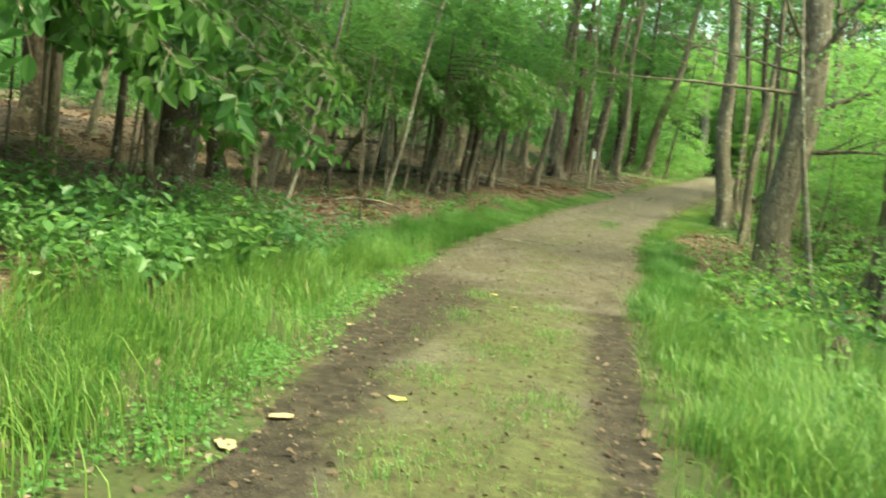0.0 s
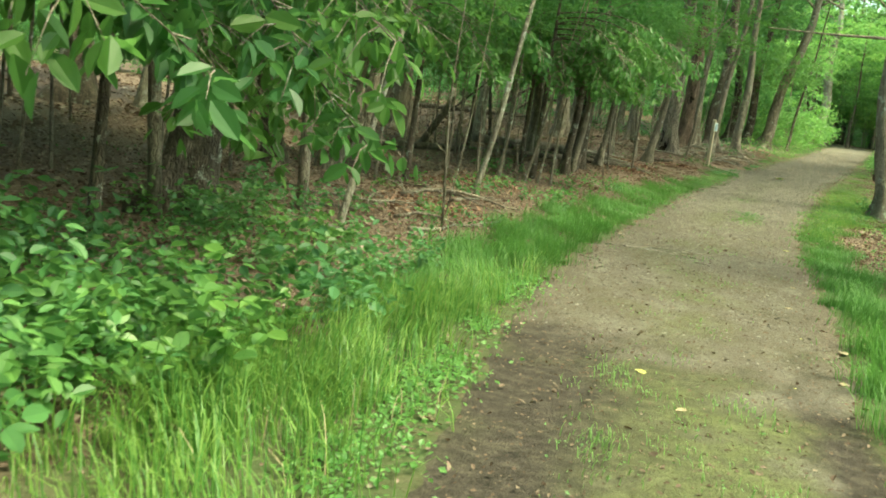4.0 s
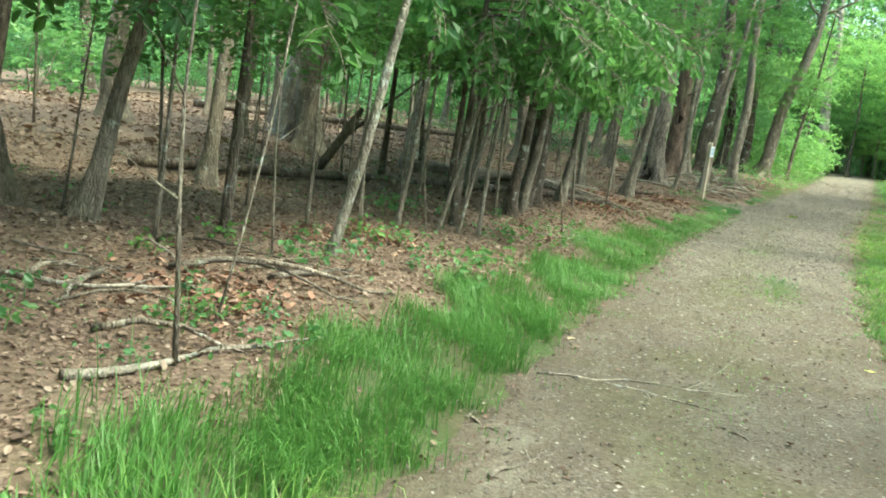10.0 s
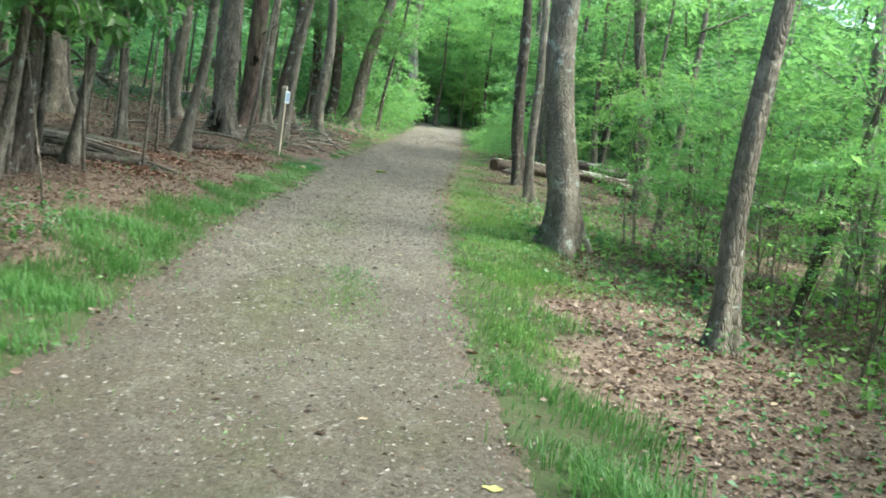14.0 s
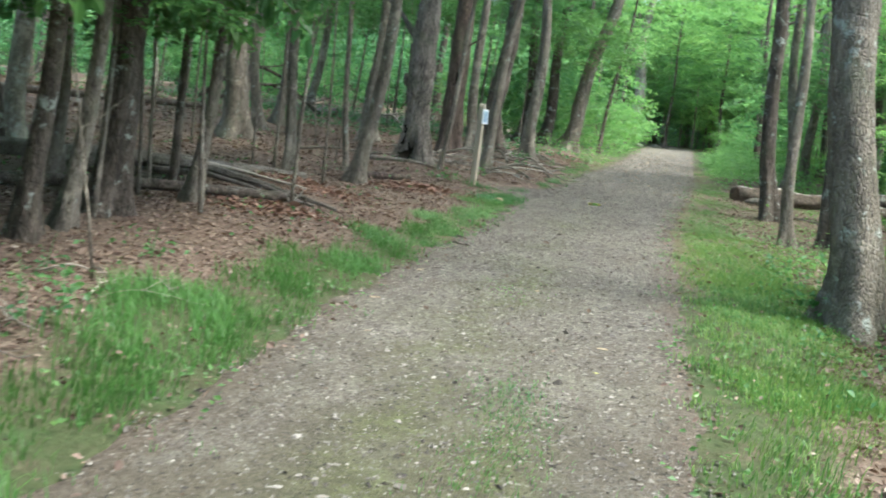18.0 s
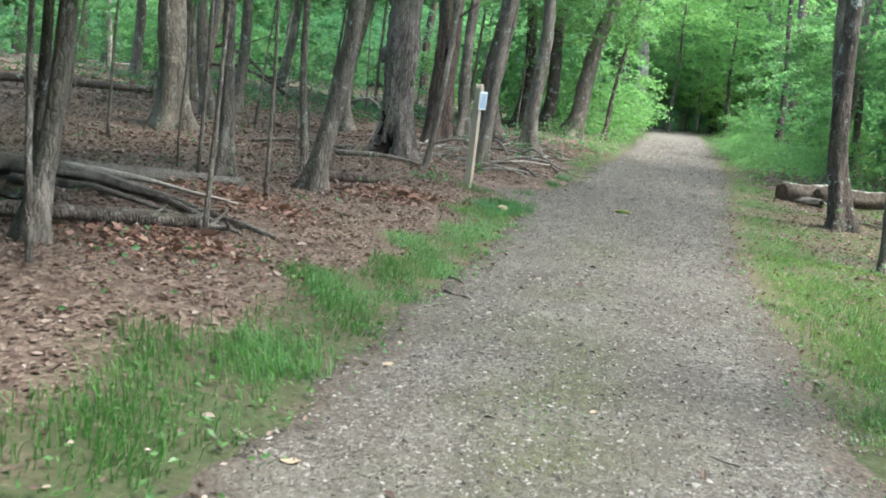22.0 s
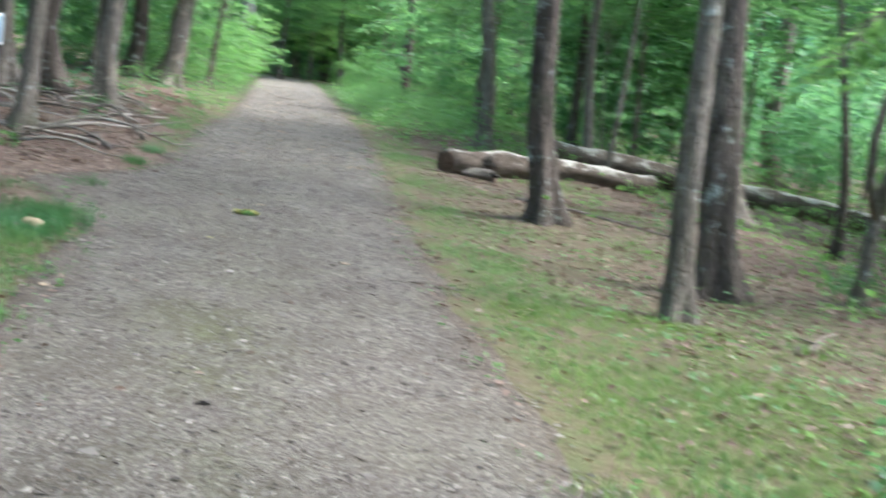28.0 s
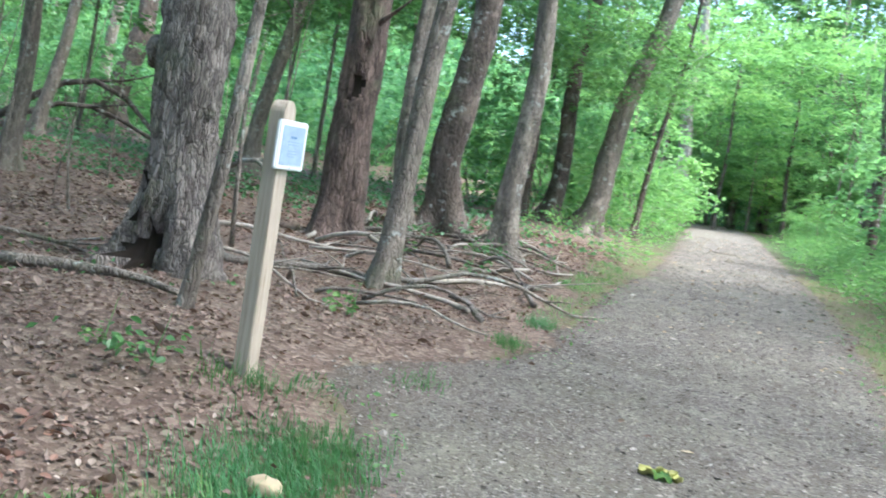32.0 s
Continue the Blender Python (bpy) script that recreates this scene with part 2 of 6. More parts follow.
def path_material():
    m = Mat("gravel_path", 0.95)
    fine = m.noise(75.0, 6.0, 0.8)
    warp = m.node("ShaderNodeTexNoise", Scale=18.0, Detail=3.0)
    m.link(m.co, warp.inputs["Vector"])
    bent = m.node("ShaderNodeVectorMath")
    bent.operation = "MULTIPLY_ADD"
    m.link(warp.outputs["Color"], bent.inputs[0])
    bent.inputs[1].default_value = (0.05, 0.03, 0.0)
    m.link(m.co, bent.inputs[2])
    vo = m.node("ShaderNodeTexVoronoi", Scale=58.0)
    m.link(bent.outputs[0], vo.inputs["Vector"])
    mid = m.noise(9.0, 5.0, 0.7)
    big = m.noise(0.8, 4.0, 0.6)
    col = m.ramp(vo.outputs["Color"], [(0.05, (0.075, 0.064, 0.054)), (0.35, (0.138, 0.119, 0.103)), (0.7, (0.20, 0.175, 0.153)), (1.0, (0.35, 0.318, 0.28))])
    col = m.mix(m.ramp(fine, [(0.36, (0.85, 0.85, 0.85)), (0.56, (0, 0, 0))]), col, (0.075, 0.06, 0.05))
    crumb = m.noise(30.0, 5.0, 0.8, bent.outputs[0])
    col = m.mix(m.ramp(crumb, [(0.52, (0, 0, 0)), (0.60, (0.85, 0.85, 0.85))]), col, (0.05, 0.04, 0.033))
    col = m.mix(m.ramp(crumb, [(0.30, (0.6, 0.6, 0.6)), (0.41, (0, 0, 0))]), col, (0.33, 0.297, 0.26))
    col = m.mix(m.ramp(mid, [(0.5, (0, 0, 0)), (0.72, (0.5, 0.5, 0.5))]), col, (0.135, 0.115, 0.082))
    col = m.mix(m.ramp(big, [(0.45, (0, 0, 0)), (0.7, (0.5, 0.5, 0.5))]), col, (0.15, 0.14, 0.098))
    sand = m.ramp(crumb, [(0.32, (0.155, 0.132, 0.1)), (0.5, (0.098, 0.082, 0.062)), (0.66, (0.044, 0.035, 0.027))])
    sand = m.mix(m.ramp(fine, [(0.36, (0.6, 0.6, 0.6)), (0.55, (0, 0, 0))]), sand, (0.09, 0.07, 0.05))
    col = m.mix(m.attr("sand"), col, sand)
    patchy = m.noise(2.3, 5.0, 0.68, m.scaled((1.0, 0.55, 1.0)))
    col = m.mix(m.ramp(patchy, [(0.36, (0.55, 0.55, 0.55)), (0.5, (0, 0, 0))]), col, (0.085, 0.07, 0.057))
    col = m.mix(m.ramp(patchy, [(0.54, (0, 0, 0)), (0.7, (0.45, 0.45, 0.45))]), col, (0.22, 0.198, 0.168))
    mud = m.ramp(m.mix(0.5, fine, mid), [(0.38, (0.018, 0.014, 0.011)), (0.5, (0.042, 0.033, 0.027)), (0.64, (0.10, 0.08, 0.064))])
    col = m.mix(m.attr("mud"), col, mud)
    earth = m.ramp(crumb, [(0.34, (0.20, 0.162, 0.128)), (0.48, (0.115, 0.088, 0.067)), (0.64, (0.05, 0.038, 0.03))])
    col = m.mix(m.attr("earth"), col, earth)
    turf = m.ramp(m.mix(0.5, fine, mid), [(0.38, (0.05, 0.045, 0.026)), (0.5, (0.085, 0.09, 0.04)), (0.62, (0.14, 0.155, 0.065))])
    col = m.mix(m.attr("turf"), col, turf)
    m.color(col)
    m.bump(m.mix(0.6, crumb, m.mix(0.5, fine, vo.outputs["Distance"])), 1.0, 0.03)
    return m.m


MAT["litter"] = litter_material()
MAT["stone"] = stone_material()
MAT["litter_red"] = litter_material("reddish_dead_leaf", (1.25, 1.0, 0.92))
MAT["litter_dark"] = litter_material("dark_leaf_crumb", (0.62, 0.6, 0.57))
MAT["ground"] = ground_material()
MAT["path"] = path_material()

# Darkened well below the far leaves so gaps in the wood read as shade.
MAT["distance"] = leaf_material("distant_woods_shade", (0.010, 0.03, 0.008), (0.02, 0.05, 0.012), (0.03, 0.075, 0.016), 0.2)


def plain(name, color, rough=0.6, vary=0.15, scale=30.0):
    m = Mat(name, rough)
    n = m.noise(scale, 4.0)
    m.color(m.ramp(n, [(0.3, tuple(c * (1 - vary) for c in color)), (0.7, color)]))
    return m.m


MAT["twig_pale"] = plain("bleached_twig", (0.40, 0.35, 0.295), 0.85, 0.5, 22.0)


def lumber_material():
    m = Mat("weathered_lumber", 0.8)
    v = m.scaled((1, 1, 0.035))
    grain = m.noise(70.0, 5.0, 0.7, v)
    col = m.ramp(grain, [(0.3, (0.25, 0.19, 0.14)), (0.45, (0.38, 0.305, 0.235)), (0.7, (0.50, 0.42, 0.335))])
    col = m.mix(m.ramp(m.noise(5.0, 4.0, 0.7), [(0.45, (0, 0, 0)), (0.7, (0.5, 0.5, 0.5))]), col, (0.36, 0.31, 0.25))
    m.color(col)
    m.bump(grain, 0.5, 0.004)
    return m.m


MAT["lumber"] = lumber_material()
MAT["white"] = plain("white_plastic", (0.8, 0.8, 0.8), 0.35, 0.05)
MAT["paper"] = plain("printed_paper", (0.36, 0.45, 0.56), 0.4, 0.2, 20.0)
MAT["ink"] = plain("faded_ink", (0.28, 0.36, 0.47), 0.6)
MAT["title"] = plain("printed_title", (0.16, 0.26, 0.42), 0.6)
# Near-black stands in for the shade inside shallow hollows and breaks.
MAT["hollow"] = plain("hollow_shade", (0.02, 0.014, 0.01), 0.95)
MAT["cut"] = bark_material("cut_wood_end", (0.09, 0.052, 0.034), (0.22, 0.135, 0.09), 1.0, 0.0, 0.9, 12.0)
MAT["dry"] = plain("dry_leaf", (0.40, 0.31, 0.21), 0.7, 0.4, 30.0)
MAT["yellow"] = plain("yellowed_leaf", (0.46, 0.44, 0.15), 0.6, 0.45, 25.0)
MAT["pale_stone"] = plain("pale_stone", (0.40, 0.31, 0.20), 0.8, 0.35, 14.0)

# ---- the lie of the land ----
LEFT = [(-60, 2.6), (-17, 0.3), (-13.5, -0.05), (-11.3, -0.45), (-7, -1.12), (-5, -1.35), (-3, -1.48), (0.6, -1.47), (3, -1.4), (6.4, -1.3),
        (8.6, -1.27), (12.4, -1.05), (15, -0.8), (18.9, -0.6), (24.5, 0.1), (27.5, 0.4), (31, 1.1), (40, 2.0), (53, 3.1), (62, 4.1), (70, 3.6), (90, -4)]
RIGHT = [(-60, 5.0), (-17, 2.3), (-13, 1.86), (-7, 1.4), (-3, 1.32), (1, 1.1), (4.2, 1.08), (7, 1.25), (10, 1.43), (15, 1.75),
         (18, 2.0), (23, 2.7), (27, 3.25), (36, 4.1), (54, 5.9), (62, 6.7), (70, 6.0), (90, -1)]
RISE = [(-60, 0.3), (-13, 0.08), (-6, -0.15), (0, -0.11), (8, -0.02), (15, 0.06), (20, 0.16), (25, 0.3), (30, 0.5), (54, 0.95), (90, 1.5), (400, 3)]


def along(table, y):
    return np.interp(y, [a for a, _ in table], [b for _, b in table])


def ground(x, y):
    """Height of the forest floor, for numbers or arrays."""
    x, y = np.asarray(x, float), np.asarray(y, float)
    d = x - 0.5 * (along(LEFT, y) + along(RIGHT, y))
    l, r = np.maximum(0, -d - 1.6), np.maximum(0, d - 1.6)
    z = along(RISE, y) + 0.10 * np.minimum(l, 2.5) + 0.05 * np.clip(l - 2.5, 0, 14) - 0.03 * np.minimum(r, 1.5) - 0.07 * np.clip(r - 1.5, 0, 12)
    z = z + 0.05 * np.clip(l - 7, 0, 16) * np.clip((16 - y) / 10, 0, 1)
    soft = np.clip((np.abs(d) - 1.4) / 1.5, 0, 1)
    z = z + 0.07 * np.exp(-(((x + 1.9) / 0.9) ** 2 + ((y - 20.2) / 1.1) ** 2))
    return z + soft * (0.035 * np.sin(1.7 * x + 0.6 * y) + 0.03 * np.sin(0.9 * x - 1.3 * y) + 0.02 * np.sin(3.1 * y + 2.2 * x))


def left_edge(y):
    """The path's left edge, with the gravel spur by the post."""
    y = np.asarray(y, float)
    return along(LEFT, y) - 0.85 * np.exp(-(((y - 20.9) / 1.1) ** 2))


def gz(x, y):
    return float(ground(x, y))



# ---- mesh helpers ----


def mesh_of(name, verts, faces, mat, smooth=False):
    me = bpy.data.meshes.new(name)
    me.from_pydata([tuple(v) for v in verts] if not isinstance(verts, np.ndarray) else verts.tolist(), [], faces if isinstance(faces, list) else faces.tolist())
    me.materials.append(mat)
    if smooth:
        me.polygons.foreach_set("use_smooth", [True] * len(me.polygons))
    me.update()
    return me


def put(name, me, parent=None, label=""):
    ob = new(name, me)
    ob.parent = parent
    if label:
        ob["label"] = label
    return ob


def thing(name, x, y, z, label, category, group="", kind=""):
    e = new(name)
    e.empty_display_size = 0.1
    e.location = (x, y, z)
    return tagged(e, label, category, group, kind)


def tube(points, radii, sides=8, rough=0.0, seed=0, flare=None, knots=0.0):
    """Vertices and faces of a closed tube along points, with an uneven skin."""
    pts = [Vector(p) for p in points]
    verts, faces = [], []
    side = Vector((1, 0, 0))
    for i, p in enumerate(pts):
        ahead = (pts[min(i + 1, len(pts) - 1)] - pts[max(i - 1, 0)]).normalized()
        u = ahead.cross(Vector((0, 1, 0.01)) if abs(ahead.y) < 0.9 else side).normalized()
        v = ahead.cross(u)
        for k in range(sides):
            a = 2 * math.pi * k / sides
            r = radii[i]
            if rough:
                r *= 1 + rough * noise.noise(Vector((math.cos(a) * 1.6 + seed * 3.1, math.sin(a) * 1.6, p.length * 1.3 + seed)))
            if knots:
                q = Vector((math.cos(a) * 4.5 + seed, math.sin(a) * 4.5, p.z * 3.0 + seed))
                r *= 1 + knots * (noise.noise(q) + 0.7 * noise.noise(q * 2.3))
            if flare is not None:
                r *= 1 + np.interp(max(p.z, 0), [0, 0.1, 0.25, 0.5, 0.9], list(flare) + [0] * (5 - len(flare))) * (0.55 + 0.45 * math.cos(3 * a + seed) + 0.25 * math.cos(5 * a + 2 * seed))
            verts.append(p + (u * math.cos(a) + v * math.sin(a)) * r)
    for i in range(len(pts) - 1):
        for k in range(sides):
            a, b = i * sides + k, i * sides + (k + 1) % sides
            faces.append((a, b, b + sides, a + sides))
    faces.append(tuple(range(sides))[::-1])
    faces.append(tuple(range((len(pts) - 1) * sides, len(pts) * sides)))
    return verts, faces


def leaf_cloud(at, size, seed, flat=0.5, droop=0.2, ratio=0.55, long_leaf=False):
    """Folded leaves at the given places: arrays of vertices and faces. flat: how level they lie."""
    g = np.random.default_rng(seed)
    n = len(at)
    yaw = g.uniform(0, 2 * np.pi, n)
    tilt = g.normal(-droop, 0.45 * (1 - flat) + 0.12, n)
    roll = g.normal(0, 0.9 * (1 - flat) + 0.15, n)
    s = size * g.uniform(0.6, 1.25, n)
    d = np.stack([np.cos(yaw) * np.cos(tilt), np.sin(yaw) * np.cos(tilt), np.sin(tilt)], 1)
    w0 = np.stack([-np.sin(yaw), np.cos(yaw), 0 * yaw], 1)
    up = np.cross(d, w0)
    w = w0 * np.cos(roll)[:, None] + up * np.sin(roll)[:, None]
    nrm = np.cross(d, w)
    s1 = s[:, None]
    base, tip = at, at + d * s1
    mid = at + d * s1 * 0.48
    hw = ratio * 0.5
    left, right = mid + (w * hw + nrm * 0.09) * s1, mid + (-w * hw + nrm * 0.09) * s1
    if not long_leaf:
        v = np.stack([base, left, tip, right], 1).reshape(-1, 3)
        k = 4 * np.arange(n)[:, None]
        return v, np.concatenate([k + [0, 2, 1], k + [0, 3, 2]], 0)
    l2, r2 = at + d * s1 * 0.78 + (w * hw * 0.72 + nrm * 0.03) * s1, at + d * s1 * 0.78 + (-w * hw * 0.72 + nrm * 0.03) * s1
    l0, r0 = at + d * s1 * 0.2 + (w * hw * 0.7 + nrm * 0.06) * s1, at + d * s1 * 0.2 + (-w * hw * 0.7 + nrm * 0.06) * s1
    v = np.stack([base, l0, left, l2, tip - nrm * 0.06 * s1, r2, right, r0], 1).reshape(-1, 3)
    k = 8 * np.arange(n)[:, None]
    return v, np.concatenate([k + [0, 4, 1], k + [1, 4, 2], k + [2, 4, 3], k + [0, 7, 4], k + [7, 6, 4], k + [6, 5, 4]], 0)


def sprays(count, centre, spread, per, reach, seed, thick=0.06):
    """Places of leaves along level sprays scattered in an ellipsoid, as boughs of a shade tree hold them."""
    g = np.random.default_rng(seed)
    out = []
    for _ in range(count):
        while True:
            p = g.uniform(-1, 1, 3)
            if p @ p < 1:
                break
        c = np.array(centre) + p * spread
        a = math.atan2(p[1], p[0]) + g.normal(0, 0.7)
        t = g.uniform(0, 1, per)
        off = g.normal(0, 0.28, per) * reach * (1.05 - t)
        q = np.stack([c[0] + np.cos(a) * t * reach - np.sin(a) * off, c[1] + np.sin(a) * t * reach + np.cos(a) * off, c[2] - 0.25 * reach * t * t + g.normal(0, thick, per)], 1)
        out.append(q)
    return np.concatenate(out)


# ---- ground and path ----


def sheet(name, xs, ys, height, mat, extra):
    gx, gy = np.meshgrid(xs, ys)
    z = height(gx, gy)
    v = np.stack([gx, gy, z], 2).reshape(-1, 3)
    nx, ny = len(xs), len(ys)
    i = (np.arange(ny - 1)[:, None] * nx + np.arange(nx - 1)[None]).reshape(-1)
    f = np.stack([i, i + 1, i + nx + 1, i + nx], 1)
    me = mesh_of(name, v, f, mat, True)
    for key, func in extra.items():
        a = me.attributes.new(key, "FLOAT", "POINT")
        a.data.foreach_set("value", np.clip(func(v[:, 0], v[:, 1]), 0, 1).astype(np.float32))
    return put(name, me)


def verge(x, y):
    """1 on the grassy verges, 0 elsewhere."""
    l, r = left_edge(y) - x, x - along(RIGHT, y)
    wl = np.interp(y, [-60, -18, -12, -6, 0, 8, 14, 18.3, 19.2, 19.8, 23.5, 25, 30, 45, 60], [3, 1.9, 1.6, 1.35, 1.35, 1.2, 0.9, 0.8, 0.6, 0.0, 0.0, 0.35, 0.9, 1.4, 1.5])
    wr = np.interp(y, [-60, -14, -8, -3, 2, 6, 10, 14, 17, 20, 24, 30, 60], [3, 2.6, 1.9, 1.0, 0.85, 0.9, 1.5, 1.5, 1.2, 0.7, 0.6, 1.3, 2.0])
    n = 0.18 * np.sin(2.3 * y + 1.1 * x) + 0.12 * np.sin(5.1 * y)
    a = np.clip((wl + n - l) / 0.35, 0, 1) * (l > -0.2)
    b = np.clip((wr + n - r) / 0.35, 0, 1) * (r > -0.2)
    return np.maximum(a, b)


def ground_height(x, y):
    d = np.minimum(x - left_edge(y), along(RIGHT, y) - x)
    return ground(x, y) - 0.04 * np.clip(d / 0.25, 0, 1) * ((y > -60) & (y < 88))


steps = [np.arange(-4.5, 7.01, 0.16)]
xs = np.concatenate([-np.geomspace(380, 22, 16), np.arange(-20, -4.6, 0.6), steps[0], np.arange(7.5, 22, 0.6), np.geomspace(24, 380, 16)])
ys = np.concatenate([-np.geomspace(380, 26, 14), np.arange(-24, 40, 0.22), np.arange(40.3, 72, 0.8), np.geomspace(75, 420, 16)])
ground_ob = sheet("ground", xs, ys, ground_height, MAT["ground"], {"turf": lambda x, y: np.maximum(np.interp(y, [8, 15, 32, 40], [0.9, 0.5, 0.5, 0.8]) * verge(x, y), 0.25 * np.clip((x - along(RIGHT, y)) / 0.5, 0, 1) * np.clip((along(RIGHT, y) + 4.5 - x) / 2.0, 0, 1) * np.clip((y - 10) / 4, 0, 1) * np.clip((30 - y) / 5, 0, 1)), "moss": lambda x, y: 0.9 * np.clip((y - 11) / 3, 0, 1) * np.clip((40 - y) / 5, 0, 1) * np.maximum(verge(x, y), 0.8 * (x > 0.5) * np.clip((along(RIGHT, y) + 2.6 + 0.5 * np.sin(1.3 * y) - x) / 0.8, 0, 1) * np.clip((23 - y) / 4, 0, 1))})
tagged(ground_ob, "brown forest floor of fallen leaves with grassy verges", "ground", kind="structure")


def build_path():
    ys = np.arange(-45, 88, 0.14)
    us = np.linspace(0, 1, 33)
    lx, rx = left_edge(ys), along(RIGHT, ys)
    wob = 1.5 * np.array([[0.07 * noise.noise(Vector((3.0, y * 9.0, 2))) + 0.10 * noise.noise(Vector((0.0, y * 1.1, 3))) + 0.05 * noise.noise(Vector((0, y * 4.0, 8))), 0.10 * noise.noise(Vector((5.0, y * 1.1, 3))) + 0.05 * noise.noise(Vector((9, y * 4.0, 1)))] for y in ys])
    x = (lx - 0.12 + wob[:, 0])[:, None] * (1 - us) + (rx + 0.12 + wob[:, 1])[:, None] * us
    y = np.repeat(ys[:, None], len(us), 1)
    edge = np.minimum(us, 1 - us)[None] * (rx - lx)[:, None]
    z = ground(x, y) + 0.012 - 0.05 * np.clip(1 - edge / 0.16, 0, 1) ** 2
    # two ruts worn into the grassy start of the path
    start = np.clip((-5.2 - y) / 2.5, 0, 1)
    rut = np.exp(-(((us - 0.16) / 0.14) ** 2))[None] + np.exp(-(((us - 0.87) / 0.10) ** 2))[None]
    z = z - 0.03 * rut * start
    v = np.stack([x, y, z], 2).reshape(-1, 3)
    nx, ny = len(us), len(ys)
    i = (np.arange(ny - 1)[:, None] * nx + np.arange(nx - 1)[None]).reshape(-1)
    me = mesh_of("path", v, np.stack([i, i + 1, i + nx + 1, i + nx], 1), MAT["path"], True)
    u2 = np.repeat(us[None], len(ys), 0)
    nz = np.array([noise.fractal(Vector((a * 1.3, b * 1.3, 0.5)), 0.8, 2.0, 4) for a, b in zip(x.ravel(), y.ravel())]).reshape(x.shape)
    begin = np.clip((-5.6 - y + 1.2 * nz - 2.0 * (u2 - 0.25) * (u2 < 0.8)) / 2.2, 0, 1)
    turf = begin * np.clip(1.05 - 1.45 * rut + 0.6 * nz, 0, 1) * (1 - 0.75 * np.clip(np.exp(-(((u2 - 0.2) / 0.24) ** 2)) * np.exp(-(((y + 8.2) / 2.3) ** 2)) * 1.3, 0, 1))
    turf = np.maximum(turf, 0.7 * np.exp(-(((x - 0.22) / 0.28) ** 2)) * np.exp(-(((y - 5.6) / 1.5) ** 2)))
    turf = np.maximum(turf, np.clip(0.45 * np.exp(-(((u2 - 0.5) / 0.16) ** 2)) * np.exp(-(((y + 2.5) / 5) ** 2)) + 0.4 * nz - 0.1, 0, 0.6) * (y < 4))
    stripe = np.exp(-(((u2 - 0.42) / 0.13) ** 2)) * np.interp(y, [2, 5, 15, 19], [0, 1, 1, 0])
    turf = np.maximum(turf, np.clip(stripe * (0.42 + 0.7 * nz), 0, 0.7))
    spur = np.exp(-(((x + 1.35) / 0.75) ** 2 + ((y - 21.6) / 1.6) ** 2))
    rim = np.clip(1 - (edge - 0.06 + 0.12 * nz) / 0.28, 0, 1) * (y > -6)
    earth = np.clip(np.maximum(0.9 * rim, 1.3 * spur + 0.4 * nz * spur), 0, 1)
    mud = begin * np.clip(rut * 1.7 + 0.45 * nz, 0, 1) + 1.5 * np.clip(np.exp(-(((u2 - 0.24) / 0.3) ** 2)) * np.exp(-(((y + 8.2) / 2.3) ** 2)) + 0.4 * nz, 0, 1) * np.clip((-4.8 - y) / 1.2, 0, 1)
    sand = np.clip(np.interp(y, [-60, -8, -4, 4, 9, 40, 44, 58, 66], [0, 0.3, 0.8, 0.8, 0.1, 0.0, 0.0, 0.0, 0.1]) + 0.5 * nz, 0, 1)
    for key, val in (("turf", turf), ("mud", np.clip(mud, 0, 1)), ("sand", sand), ("earth", earth)):
        a = me.attributes.new(key, "FLOAT", "POINT")
        a.data.foreach_set("value", val.ravel().astype(np.float32))
    return tagged(put("path", me), "gravel woodland path with worn muddy ruts and grass patches", "path", kind="structure")


build_path()

# ---- trees ----


def crown_mesh(name, mat, count, centre, spread, per, reach, size, seed, flat=0.55, droop=0.25, ratio=0.55, twigs=True):
    at = sprays(count, centre, spread, per, reach, seed)
    v, f = leaf_cloud(at, size, seed, flat, droop, ratio)
    return mesh_of(name, v, f, mat)


HIGH = [crown_mesh("crown", MAT["leaf"], 66, (0, 0, 0), (3.4, 3.4, 2.0), 15, 1.4, 0.34, 30 + i, 0.5) for i in range(3)]
UNDER = [crown_mesh("crown", MAT["leaf"], 48, (0, 0, 0), (1.7, 1.7, 0.95), 42, 0.9, 0.13, 50 + i, 0.65) for i in range(4)]
UNDER_B = [crown_mesh("crown", MAT["leaf_bright"], 23, (0, 0, 0), (1.7, 1.7, 1.1), 52, 1.1, 0.125, 60 + i, 0.72) for i in range(3)]
THICKET = [crown_mesh("crown", MAT["leaf_far"], 70, (0, 0, 1.9), (2.1, 2.1, 1.9), 26, 0.9, 0.2, 70 + i, 0.45) for i in range(3)]
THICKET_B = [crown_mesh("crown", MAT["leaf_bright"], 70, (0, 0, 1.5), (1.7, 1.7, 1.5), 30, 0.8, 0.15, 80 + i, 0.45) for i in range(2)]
BARK = {"g": "bark", "dark": "bark_dark", "pale": "bark_pale", "big": "bark_lichen", "birch": "bark_pale", "dead": "bark_dead", "snag": "bark_snag", "sapling": "bark"}
WORDS = {"bark": "grey-brown", "bark_dark": "dark", "bark_pale": "pale grey", "bark_lichen": "lichen-spotted grey", "bark_dead": "reddish-brown peeling", "bark_snag": "shaggy grey"}
tree_no = [0]


def bough(start, way, length, r0, seed, sides=5):
    g = random.Random(seed)
    pts, rad = [], []
    p, d = Vector(start), Vector(way).normalized()
    for i in range(7):
        pts.append(p.copy())
        rad.append(r0 * (1 - i / 7.5))
        d = (d + Vector((g.uniform(-0.2, 0.2), g.uniform(-0.2, 0.2), g.uniform(-0.1, 0.12)))).normalized()
        p = p + d * length / 6
    return tube(pts, rad, sides), pts


